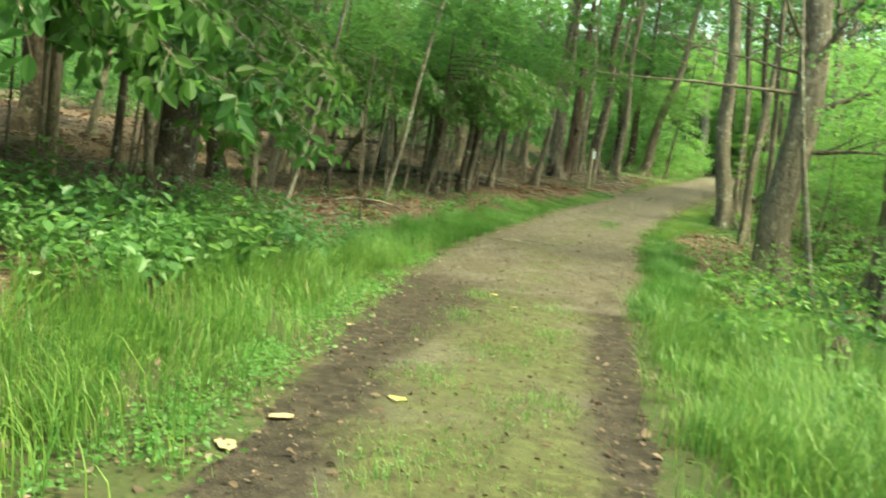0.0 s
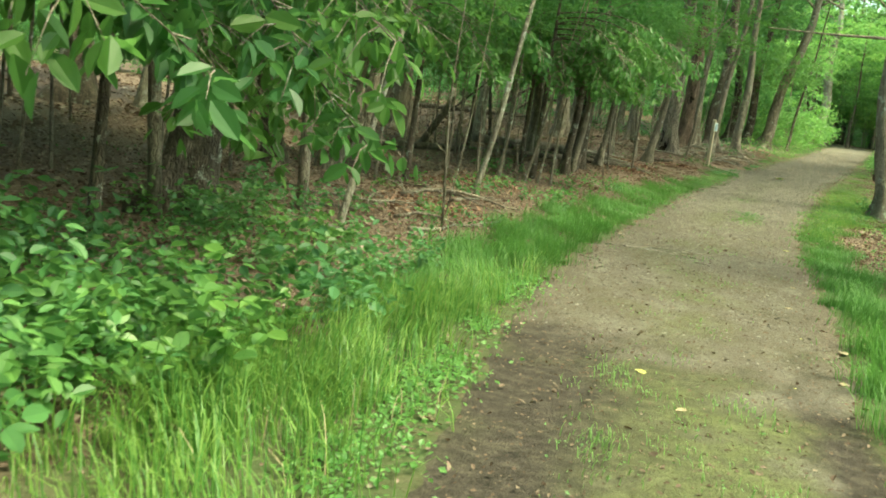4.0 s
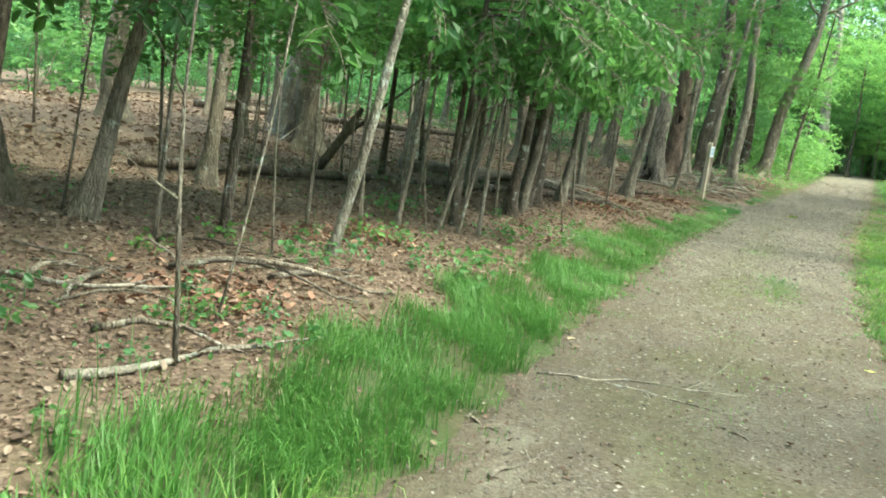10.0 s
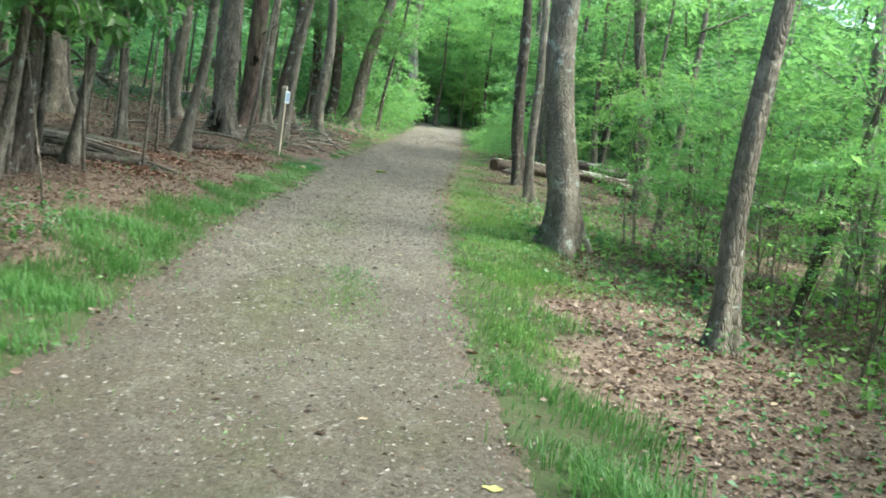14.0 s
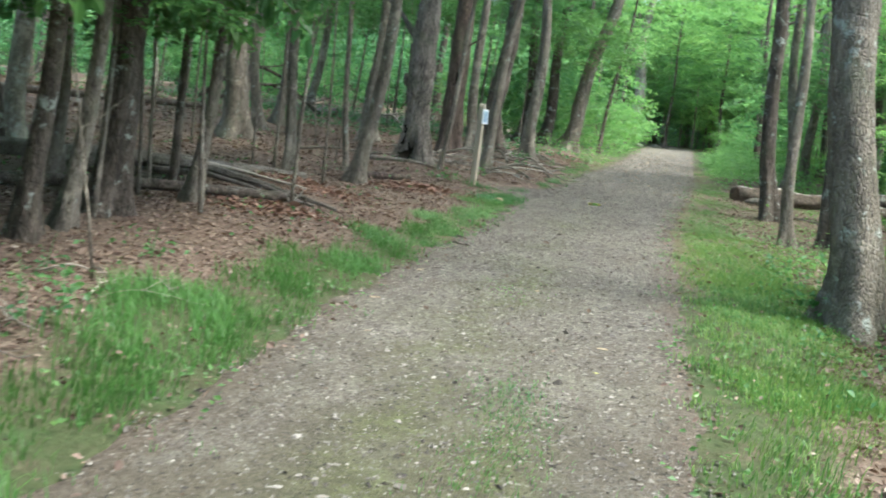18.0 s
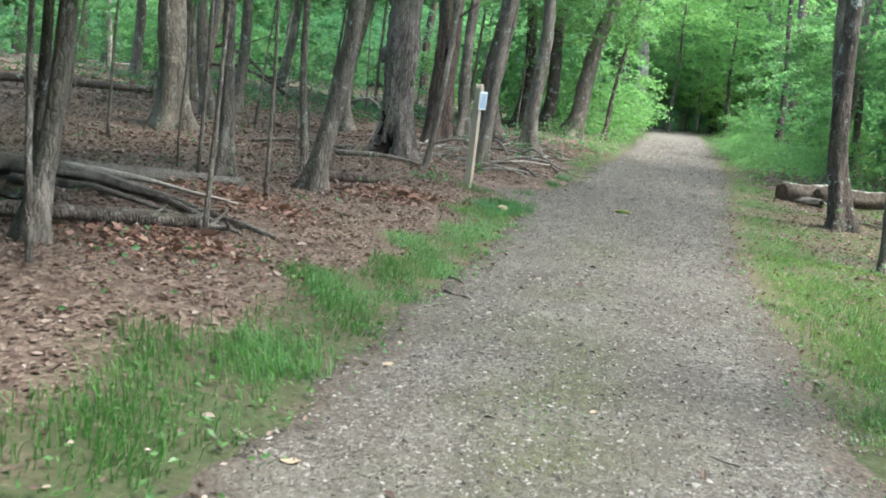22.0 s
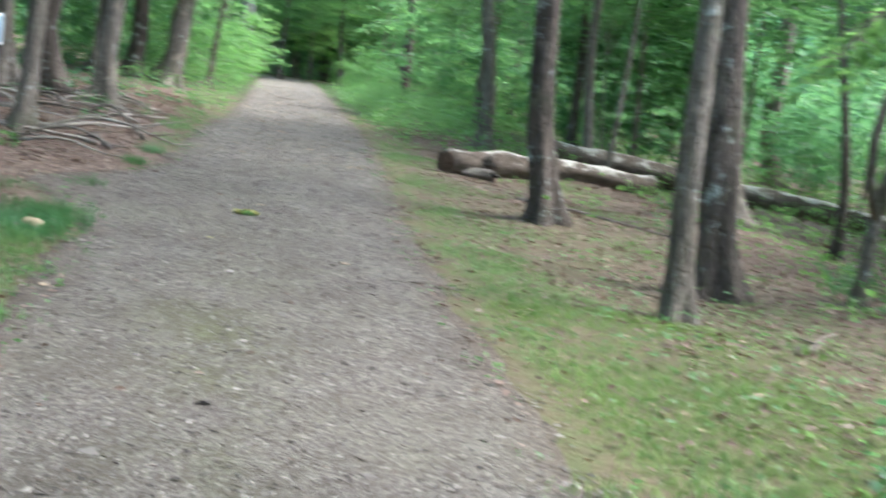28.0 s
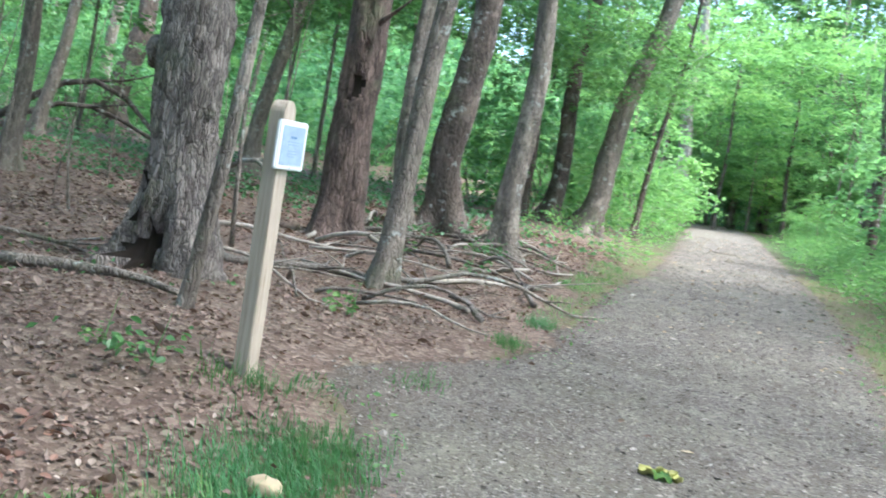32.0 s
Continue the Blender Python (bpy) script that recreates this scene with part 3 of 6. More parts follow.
def tree(x, y, r, lx=0.0, ly=0.0, bark="g", crown="high", height=None, low=0, bend=0.0, where="beside the path"):
    """A tree: trunk with root flare, limbs, and a leafy crown. lx, ly: lean per metre of height. low: leafy boughs within sight."""
    tree_no[0] += 1
    n = tree_no[0]
    g = random.Random(n)
    mat = MAT[BARK[bark]]
    size = "slender" if r < 0.06 else "young" if r < 0.1 else "mature" if r < 0.2 else "stout"
    h = height or (5.5 + 28 * min(r, 0.25) + g.uniform(0, 1.5))
    e = thing("tree", x, y, gz(x, y), f"{size} {WORDS[BARK[bark]]}-barked tree standing {where}", "tree", "trees of the wood")
    pts, rad = [], []
    near = where != "deep in the wood" and r > 0.04
    zs = ([-0.25, 0.0, 0.1, 0.2, 0.33] + [0.5 + 0.17 * i for i in range(26)] if near else [-0.25, 0.0, 0.1, 0.25, 0.5, 0.9, 1.4, 2.0, 2.7, 3.5, 4.5]) + [6.0, 8.0, 10.5, 13.0, 16.0]
    zs = [z for z in zs if z < h - 0.1] + [h]
    for z in zs:
        k = min(z, 9) if z > 0 else z
        wob = 0.35 * r + 0.02
        pts.append((lx * k + wob * math.sin(1.1 * z + n) * min(1, max(z, 0)) + bend * math.sin(z * 0.9), ly * k + wob * math.cos(0.9 * z + 2 * n) * min(1, max(z, 0)), z))
        rad.append(r * max(0.18, 1 - 0.75 * max(z, 0) / h))
    v, f = tube(pts, rad, (26 if r > 0.14 else 16) if near else 10 if r > 0.06 else 7, 0.13, n, (1.25, 0.9, 0.5, 0.2, 0.05) if r > 0.06 else (0.35, 0.2, 0.08), 0.07 if near else 0.0)
    put("trunk", mesh_of("trunk", v, f, mat, True), e)
    for i in range(2 if r > 0.05 else 1):
        a = g.uniform(0, 6.28)
        z = h * g.uniform(0.5, 0.75)
        at = (lx * min(z, 9), ly * min(z, 9), z)
        (v, f), _ = bough(at, (math.cos(a), math.sin(a), 0.5), 1.5 + 4 * r, max(0.012, r * 0.28), n * 7 + i)
        put("limb", mesh_of("limb", v, f, mat, True), e)
    top = Vector((lx * 9, ly * 9, h)) if h > 9 else Vector((lx * h, ly * h, h))
    # Crowns out of view are left out here to let light reach path and floor.
    airy = crown == "high" and (5.5 < x < (14 if y < 15 else 12) and 1 < y < 46 and (y > 31 or y < 13 or n % 3 == 0) or -12 < x < 2.5 and (0 < y < 9 or 9 <= y < 13 and n % 2) or x < -5 and (3 < y < 40 and (x > -14 or n % 5) or y >= 40 and n % 3) or x > -5 and y < -3 or -8 < x < -1 and 19 < y < 31 and n % 2)
    if crown and not airy and not (crown == "high" and (43.5 < y < 58 and -3 < x < 17 or 58 <= y < 74 and -6 < x < 26 and n % 2)):
        me = g.choice(HIGH if crown == "high" else UNDER if crown == "under" else UNDER_B)
        c = put("crown", me, e)
        # Some unseen crowns are pushed over the path and enlarged to shade the left floor.
        c.location = top + (Vector((2.6, -2.8 if y > 16 else 0, 0.2)) if crown == "high" and -6 < x < -1 and 12 < y < 18 else Vector((0, 0, 0.2)))
        c.rotation_euler = (0, 0, g.uniform(0, 6.28))
        s = g.uniform(0.8, 1.1) * (0.8 if crown != "high" else min(1.25, 0.85 + r * 2) * (1.2 if x < -1.5 and y > 14 else 1.0))
        c.scale = (s, s, s)
    for i in range(low):
        far = where == "deep in the wood"
        c = tagged(put("leafy_bough", g.choice(HIGH if far else UNDER_B if crown == "bright" else UNDER), e), kind="stuff")
        a = g.uniform(0, 6.28)
        z = g.uniform(3.4, 0.85 * h if y > 60 else 7.5) if far else g.uniform(2.9, 4.8)
        c.scale = (0.85, 0.85, 0.85) if far and y > 60 else (0.6, 0.6, 0.6) if far else (1, 1, 1)
        c.location = (lx * z + math.cos(a) * 0.8, ly * z + math.sin(a) * 0.8, z)
        c.rotation_euler = (g.uniform(-0.15, 0.15), g.uniform(-0.15, 0.15), g.uniform(0, 6.28))
    return e


# trees by the junction with the post
tree(-2.37, 20.96, 0.054, 0.12, 0.052, "sapling", None, 6)
tree(-1.83, 24.32, 0.115, 0.118, 0.026, "g")
tree(-2.75, 29.24, 0.145, 0.0, 0.0, "g")
tree(-2.2, 29.7, 0.25, 0.05, 0.01, "dark")
tree(-1.12, 28.8, 0.17, 0.03, 0.01, "g")
tree(-1.9, 38.2, 0.2, 0.03, 0.0, "dark")
tree(-1.1, 37.6, 0.2, 0.08, 0.0, "dark", low=1)
tree(-0.25, 37.3, 0.26, 0.22, 0.0, "g", low=1)
tree(0.9, 40.5, 0.08, 0.14, 0.0, "dark")
tree(5.0, 62.0, 0.1, 0.02, 0.0, "dark", low=1)
tree(2.9, 60.0, 0.36, 0.02, 0.0, "birch")
tree(8.6, 31.5, 0.12, -0.02, 0.0, "dark", "high", 10.0)
tree(9.4, 35.5, 0.16, -0.03, 0.0, "g", "high", 11.0)
tree(9.0, 39.6, 0.13, 0.02, 0.0, "dark", "high", 10.5)
tree(7.5, 27.9, 0.1, -0.05, 0.02, "g", "high", 9.5, where="behind the fallen logs")
tree(11.5, 44.5, 0.24, -0.03, 0.0, "dark", low=1)
tree(-13.99, 41.47, 0.34, 0.1, 0.05, "dark", where="on the leafy forest floor")
tree(-10.46, 31.96, 0.127, 0.12, 0.08, "g", where="on the leafy forest floor")
tree(-7.64, 26.81, 0.123, 0.057, 0.038, "g", where="on the leafy forest floor")
tree(-16.0, 44.0, 0.2, 0.1, 0.0, "g", where="on the leafy forest floor")
tree(-6.6, 47.0, 0.2, 0.03, 0.0, "dark", where="on the leafy forest floor")
# trees near the fallen logs
tree(4.08, 20.95, 0.15, -0.09, 0.03, "dark", where="near the fallen logs")
tree(3.66, 17.05, 0.095, -0.04, 0.02, "g", None, where="near the fallen logs")
tree(4.57, 18.05, 0.148, -0.095, 0.05, "dark", where="near the fallen logs")
tree(7.73, 23.23, 0.175, -0.12, 0.07, "g", where="behind the fallen logs")
tree(6.1, 30.0, 0.15, -0.06, 0.02, "g", where="behind the fallen logs")
tree(8.49, 21.75, 0.07, -0.1, 0.08, "dark", "under", 5.0, low=0, bend=0.14, where="near the fallen logs")
fork = thing("tree", 6.1, 18.2, gz(6.1, 18.2), "slender forked grey-barked tree with drooping leafy boughs near logs", "tree", "trees of the wood")
for name, line, rad in (("trunk", ((0, 0, -0.15), (0, 0, 0.06), (0.01, 0, 0.3), (0.03, 0.01, 0.6), (0.06, 0.01, 0.85)), (0.12, 0.085, 0.066, 0.06, 0.06)),
                        ("stem", ((0.05, 0.01, 0.8), (0.1, 0.02, 1.2), (0.13, 0.05, 1.7), (0.22, 0.1, 2.4), (0.24, 0.1, 3.2), (0.34, 0.15, 4.6), (0.4, 0.2, 6.0)), (0.056, 0.052, 0.048, 0.044, 0.038, 0.03, 0.015)),
                        ("stem", ((0.05, 0.0, 0.8), (-0.08, 0.02, 1.15), (-0.12, 0.0, 1.5), (-0.05, 0.03, 1.8), (0.02, 0.02, 2.1), (-0.14, -0.02, 2.6), (-0.3, 0.0, 3.2), (-0.28, 0.05, 4.4)), (0.05, 0.046, 0.044, 0.04, 0.036, 0.03, 0.024, 0.012))):
    put(name, mesh_of(name, *tube(line, rad, 14, 0.14, 21, None, 0.1), MAT["bark"], True), fork)
tree(16.09, 34.98, 0.248, -0.07, 0.04, "g", where="in the green thicket")
tree(14.69, 44.87, 0.127, -0.1, 0.04, "pale", where="in the green thicket")
tree(10.2, 47.0, 0.2, -0.03, 0.0, "dark", where="in the green thicket")
# left of the path, middle stretch
tree(-3.15, 17.1, 0.115, 0.129, 0.033, "g", low=1)
tree(-3.7, 11.6, 0.073, 0.106, 0.048, "g")
tree(-6.92, 21.55, 0.25, 0.0, 0.0, "g", where="on the leafy forest floor")
tree(-4.3, 17.1, 0.09, -0.01, 0.0, "g")
tree(-3.77, 18.88, 0.06, -0.05, 0.0, "g")
tree(-4.99, 26.12, 0.17, 0.025, 0.006, "g")
tree(-3.96, 8.79, 0.088, 0.059, 0.025, "dark", low=1, where="in a clump beside the path")
tree(-3.91, 9.3, 0.072, 0.116, 0.047, "g", low=1, where="in a clump beside the path")
tree(-4.07, 10.32, 0.164, 0.098, 0.037, "dark", low=2, where="in a clump beside the path")
tree(-7.01, 12.91, 0.046, -0.05, -0.03, "dark", None, 4, where="on the leafy forest floor")
tree(-7.2, 13.61, 0.048, -0.06, -0.04, "dark", None, 4.4, where="on the leafy forest floor")
tree(-3.5, 5.29, 0.03, 0.072, 0.042, "g", "under", 4.2)
tree(-3.68, 5.0, 0.026, 0.138, 0.088, "g", "under", 4.6)
tree(-5.69, 12.15, 0.118, 0.019, 0.009, "g", low=1)
tree(-3.88, 1.5, 0.052, 0.183, 0.087, "pale", low=1)
tree(-7.75, 5.53, 0.086, 0.118, 0.077, "g", low=1, where="on the leafy forest floor")
tree(-9.44, 12.41, 0.255, 0.013, 0.007, "g", where="on the leafy forest floor")
tree(-12.94, 10.58, 0.237, 0.01, 0.008, "g", where="on the leafy forest floor")
tree(-11.01, 12.48, 0.091, 0.019, 0.011, "g", where="on the leafy forest floor")
tree(-13.63, 18.82, 0.112, -0.02, -0.016, "g", where="on the leafy forest floor")
tree(-4.34, 4.51, 0.036, 0.085, 0.033, "g", "under", 4.4)
tree(-3.89, 4.78, 0.03, 0.2, 0.077, "g", "under", 4.0)
# left of the path, first stretch
tree(-5.07, -5.08, 0.27, 0.15, 0.1, "dark", low=0, where="among leafy undergrowth")
tree(-7.11, 0.77, 0.15, -0.1, -0.05, "dark", where="on the leafy forest floor")
tree(-10.45, 14.35, 0.31, 0.018, 0.007, "dark", where="on the leafy forest floor")
tree(-3.94, -3.5, 0.042, 0.183, 0.085, "pale", low=1)
tree(-10.38, 4.05, 0.1, 0.1, 0.08, "dark", where="on the leafy forest floor")
tree(-7.34, 4.92, 0.1, 0.076, 0.035, "g", low=1, where="on the leafy forest floor")
tree(-12.87, 2.91, 0.34, 0.015, 0.011, "dark", where="on the leafy forest floor")
tree(-6.07, 0.74, 0.085, 0.22, 0.1, "g", where="on the leafy forest floor")
# right of the path
old = tree(3.25, -1.2, 0.27, 0.03, 0.0, "g", low=0)
for k, (z, way, length, r) in enumerate(((3.0, (-1, -0.3, 0.12), 3.2, 0.035), (3.3, (-1, 0.1, 0.2), 2.4, 0.026), (2.1, (0.9, -0.5, 0.15), 1.6, 0.05), (2.6, (1, -0.3, 0.55), 2.4, 0.06), (3.3, (0.8, -0.4, 0.9), 2.2, 0.06), (3.6, (-0.5, -0.7, 0.9), 1.8, 0.04))):
    (v, f), _ = bough((0.03 * z, 0, z), way, length, r, 300 + k, 7)
    limb = put("limb", mesh_of("limb", v, f, MAT["bark"], True), old)
    for j in range(3):
        w = Vector(way).normalized()
        (v, f), _ = bough(Vector((0.03 * z, 0, z)) + w * length * (0.35 + 0.2 * j), w + Vector((0, 0.5 * (-1) ** j, 0.35)), length * 0.35, r * 0.4, 330 + 5 * k + j, 5)
        put("twig", mesh_of("twig", v, f, MAT["bark"], True), limb)
tree(3.1, -0.6, 0.06, -0.03, 0.0, "g", None, 6.5)
tree(3.57, -3.8, 0.045, -0.16, 0.02, "pale", None, 5.5, bend=-0.08)
tree(4.75, -1.3, 0.13, 0.015, 0.0, "g", "bright")
tree(3.0, 10.45, 0.215, -0.085, 0.02, "big")
tree(3.2, 5.05, 0.098, 0.03, -0.008, "g", "bright")
tree(5.5, 14.3, 0.085, 0.06, -0.02, "g", None, 6.0)
tree(4.85, 7.35, 0.045, 0.2, -0.07, "dark", None, 3.8)
tree(8.86, 13.21, 0.1, -0.08, 0.05, "birch", where="in the green thicket")
tree(6.35, 9.3, 0.1, 0.0, 0.0, "birch", "bright", 9.0, where="in the green thicket")
tree(5.0, 7.6, 0.035, 0.24, -0.05, "dark", None, 3.4)
tree(9.7, 53.5, 0.3, -0.02, 0.0, "dark", None, 12.0)
tree(7.7, 35.8, 0.16, 0.02, 0.0, "g", None, 11.0)
tree(7.3, 43.0, 0.14, -0.04, 0.0, "dark", None, 9.0)

tree(7.8, 1.5, 0.14, -0.03, 0.02, "g", where="in the green thicket")
tree(9.0, 6.5, 0.16, -0.04, 0.0, "dark", where="in the green thicket")
tree(7.2, -3.5, 0.15, 0.02, 0.0, "g", where="in the green thicket")
tree(10.2, 11.0, 0.18, -0.03, 0.02, "g", where="in the green thicket")

# more of the wood behind, on both sides
kept = []
wood = random.Random(11)
while len(kept) < 120:
    side = wood.random() < 0.55
    x = wood.uniform(-34, -6.5) if side else wood.uniform(6.5, 34)
    y = wood.uniform(-26, 72)
    c = 0.5 * float(along(LEFT, y) + along(RIGHT, y))
    if abs(x - c) < 6.0 or any((x - a) ** 2 + (y - b) ** 2 < 5 for a, b in kept):
        continue
    kept.append((x, y))
    tree(x, y, wood.choice((0.05, 0.07, 0.09, 0.12, 0.16, 0.2)), wood.gauss(0.02, 0.05), wood.gauss(0, 0.04), wood.choice(("g", "g", "dark", "dark", "pale")), "high", low=0 if 5 < x < 14 and 3 < y < 27 or 2 < x < 15 and 37 < y < 57 else 2, where="deep in the wood")


def bush(x, y, me, s, label, group):
    e = thing("bush", x, y, gz(x, y) - 0.05, label, "bush", group)
    g = random.Random(int(x * 100 + y * 31))
    c = put("foliage", me, e)
    c.scale = (s, s, s)
    c.rotation_euler = (0, 0, g.uniform(0, 6.28))
    for i in range(3):
        a = g.uniform(0, 6.28)
        (v, f), _ = bough((0.1 * math.cos(a), 0.1 * math.sin(a), -0.05), (0.35 * math.cos(a), 0.35 * math.sin(a), 1), 2.2 * s, 0.025 * s, i + int(x * 10))
        put("stem", mesh_of("stem", v, f, MAT["bark"], True), e)
    return e


def sapling(x, y, z, s, mat="under", n=2, r=0.022, where="beside the path", over=0.0):
    """A slender understory tree whose leafy boughs spread at height z above its foot."""
    tree_no[0] += 1
    k = tree_no[0]
    g = random.Random(k)
    e = thing("sapling", x, y, gz(x, y), f"slender understory sapling with spreading green leafy boughs {where}", "sapling", "understory saplings")
    lx, ly = g.uniform(-0.06, 0.1), g.uniform(-0.06, 0.06)
    h = z + 1.2 * s
    pts = [(lx * a * h + 0.05 * math.sin(3 * a + k), ly * a * h + 0.05 * math.cos(4 * a + k), a * h - 0.1) for a in (0, 0.1, 0.25, 0.4, 0.6, 0.8, 1.0)]
    v, f = tube(pts, [r * (1.25 - 0.9 * a) for a in (0, 0.1, 0.25, 0.4, 0.6, 0.8, 1.0)], 7, 0.08, k)
    put("trunk", mesh_of("trunk", v, f, MAT["bark"], True), e)
    for i in range(n):
        a = g.uniform(0, 6.28) + i * 2.5
        q = Vector((lx * z + math.cos(a) * 0.8 * s * (n > 1), ly * z + math.sin(a) * 0.8 * s * (n > 1), z + g.uniform(0, 0.7) + 0.5 * i)) + Vector((over * (0.4 + 0.35 * i), 0, 0))
        c = tagged(put("leafy_bough", g.choice(UNDER if mat == "under" else UNDER_B), e), kind="stuff")
        c.location = q
        c.scale = (s, s, s * g.uniform(0.75, 1.0))
        c.rotation_euler = (g.uniform(-0.12, 0.12), g.uniform(-0.12, 0.12), g.uniform(0, 6.28))
        (v, f), _ = bough((lx * z * 0.8, ly * z * 0.8, z * 0.8), q - Vector((lx * z * 0.8, ly * z * 0.8, z * 0.8)), max(1.3 * s, 0.8 * abs(over)), 0.012 + 0.008 * abs(over), k + i, 5)
        put("branch", mesh_of("branch", v, f, MAT["bark"], True), e)
    return e


# understory over the leafy floor, left of the path
for x, y, z, s in ((-6.2, -8.0, 2.6, 0.9), (-7.5, -4.0, 2.9, 1.0), (-6.6, -1.5, 2.7, 1.0), (-5.4, 0.8, 2.7, 0.8), (-8.0, 1.5, 2.8, 1.1), (-4.6, 4.0, 2.5, 0.75), 
                   (-4.9, 7.0, 2.5, 0.85), (-4.0, 8.2, 2.3, 0.75), (-6.4, 8.0, 2.7, 1.0), (-5.0, 9.8, 2.6, 0.9), (-7.8, 10.5, 2.9, 1.1), (-4.6, 12.5, 3.0, 0.8)):
    sapling(x, y, z, s, "under", 2 if s < 0.95 else 3)
for x, y, z, s in ((-4.3, 7.4, 1.95, 0.75), (-3.9, 9.9, 2.15, 0.7), (-4.4, 11.8, 2.2, 0.8), (-5.0, 3.2, 2.1, 0.7), (-6.0, 1.8, 2.0, 0.8)):
    sapling(x, y, z, s, "under", 3, where="over the leafy floor")
shade = random.Random(61)
for _ in range(22):
    sapling(shade.uniform(-14, -6.2), shade.uniform(-12, -2), shade.uniform(2.5, 3.4), shade.uniform(0.9, 1.25), "under", 3, where="on the leafy slope")
for x, y, z, s in ((-6.0, 14.5, 3.2, 0.9), (-8.5, 16.0, 3.2, 1.1), (-4.2, 15.8, 3.5, 0.7), (-6.8, 19.0, 3.4, 1.0), (-3.4, 24.4, 4.0, 0.7), (-6.5, 25.0, 3.5, 1.0), (-8.5, 21.0, 3.3, 1.0),
                   (-4.6, 29.0, 3.6, 0.9), (-2.9, 32.5, 3.5, 0.9), (-6.0, 33.0, 3.2, 1.1), (-1.8, 34.5, 3.6, 0.8), (0.2, 42.5, 4.0, 0.9), (-9.5, 29.0, 3.2, 1.1), (-11, 24.0, 3.4, 1.1), (-11.5, 17.5, 3.4, 1.1), (-12, 7.0, 3.2, 1.1), (-10.5, 0.0, 3.2, 1.0)):
    sapling(x, y, z, s, "under", 2, where="deep in the wood")
for x, y, z, s in ((-3.3, 11.0, 2.75, 0.6), (-3.0, 13.2, 3.1, 0.6), (-3.4, 16.0, 3.3, 0.55)):
    sapling(x, y, z, s, "under", 2)
# unseen high boughs, added to shade the foliage left of the path's start
for x, y, z, s, o in ((-4.7, -8.2, 5.4, 1.15, 2.2), (-5.0, -5.6, 5.8, 1.2, 2.6), (-4.6, -3.2, 5.6, 1.1, 2.2)):
    sapling(x, y, z, s, "under", 4, 0.06, "over the verge", o)
# bright understory right of the path
for x, y, z, s in ((5.0, -4.5, 2.6, 0.8), (6.2, -1.0, 2.4, 0.9), (5.2, 1.8, 2.8, 0.8), (7.0, 4.5, 2.2, 1.0), (5.6, 7.8, 2.6, 0.8), (7.6, 9.2, 1.8, 1.0), (6.2, 11.6, 2.3, 0.8), (8.4, 14.6, 1.8, 1.0), (9.8, 16.4, 2.5, 0.8), (9.4, 18.6, 1.9, 1.0),
                   (11.4, 21.5, 2.0, 1.0), (11.6, 25.6, 3.3, 1.3), (8.2, 29.0, 2.8, 1.0), (10.2, 33.0, 2.4, 1.1), (7.8, 36.5, 3.0, 0.9), (9.0, 40.5, 2.8, 1.0), (4.4, -9.5, 2.3, 0.5)):
    sapling(x, y, z, s, "bright" if y < 16 else "under", 3)

# taller leafy trees that arch over the far half of the path
arch = random.Random(41)
for x, y in ((7.4, 27.0), (9.6, 30.5), (11.4, 34.0), (13.8, 36.0), (-3.4, 36.0), (-2.2, 40.5), (-4.8, 39.0), (12.5, 31.0), (13.5, 25.0), (-6.5, 37.0), (-9, 41.0), (-12, 36.0)):
    sapling(x, y, arch.uniform(3.6, 5.6), arch.uniform(1.15, 1.6), "under" if x < 0 or y > 32 else "bright", 4, 0.05, "beside the far path")
for x, y, z, s in ((10.2, 60.5, 6.0, 1.5), (2.0, 58.8, 6.2, 1.45), (11.4, 54.0, 4.0, 1.3), (11.0, 49.5, 3.4, 1.2), (0.8, 52.5, 4.0, 1.1), (9.8, 61.5, 7.6, 1.6), (1.9, 63.0, 8.0, 1.5)):
    sapling(x, y, z, s, "bright", 4, 0.06, "beside the far path", 0.0 if y < 57 else -1.7 if x > 5 else 1.5)
for x, y, z, s in ((6.9, 66.0, 3.0, 1.3), (11.0, 70.0, 4.0, 1.5), (5.4, 70.0, 5.5, 1.5), (9.0, 74.0, 6.0, 1.6)):
    sapling(x, y, z, s, "bright", 4, 0.06, "beside the far path")
for i in range(10):
    y = 60 + i * 2.2
    x = 5.4 + (-1) ** i * arch.uniform(2.4, 7.0)
    tree(x, y, arch.uniform(0.07, 0.16), -0.02 * (-1) ** i, 0.0, "dark", None, 9, 1, where="deep in the wood")
for i in range(16):
    sapling(arch.uniform(4.0, 15.0), arch.uniform(67, 77), arch.uniform(1.0, 7.0), arch.uniform(1.0, 1.5), "under" if i % 3 else "bright", 4, 0.05, "by the bend")

# tall trees that close the view over the end of the path
for i in range(16):
    y = arch.uniform(76, 92)
    x = 8 + (-1) ** i * arch.uniform(0.0, 14)
    tree(x, y, arch.uniform(0.14, 0.24), 0.0, 0.0, arch.choice(("dark", "g")), "high", arch.uniform(14, 20), 4, where="deep in the wood")

for x, y, h in ((10.5, 84, 18), (14.5, 86, 19), (19.0, 84, 18), (12.5, 79, 16.5), (17.0, 80, 17), (8.5, 88, 19), (22.5, 80, 17), (5.0, 82, 18), (14.5, 73.0, 17), (17.5, 72.0, 17), (11.8, 75.0, 17.5)):
    tree(x, y, 0.2, 0.0, 0.0, "g", "high", h, 3, where="deep in the wood")

# low leafy saplings among the undergrowth right of the path
low = random.Random(15)
for _ in range(44):
    y = low.uniform(-6, 11.5)
    sapling(low.uniform(4.0, 8.5), y, low.uniform(0.7, 1.5), low.uniform(0.35, 0.55), "bright", 2, 0.012)

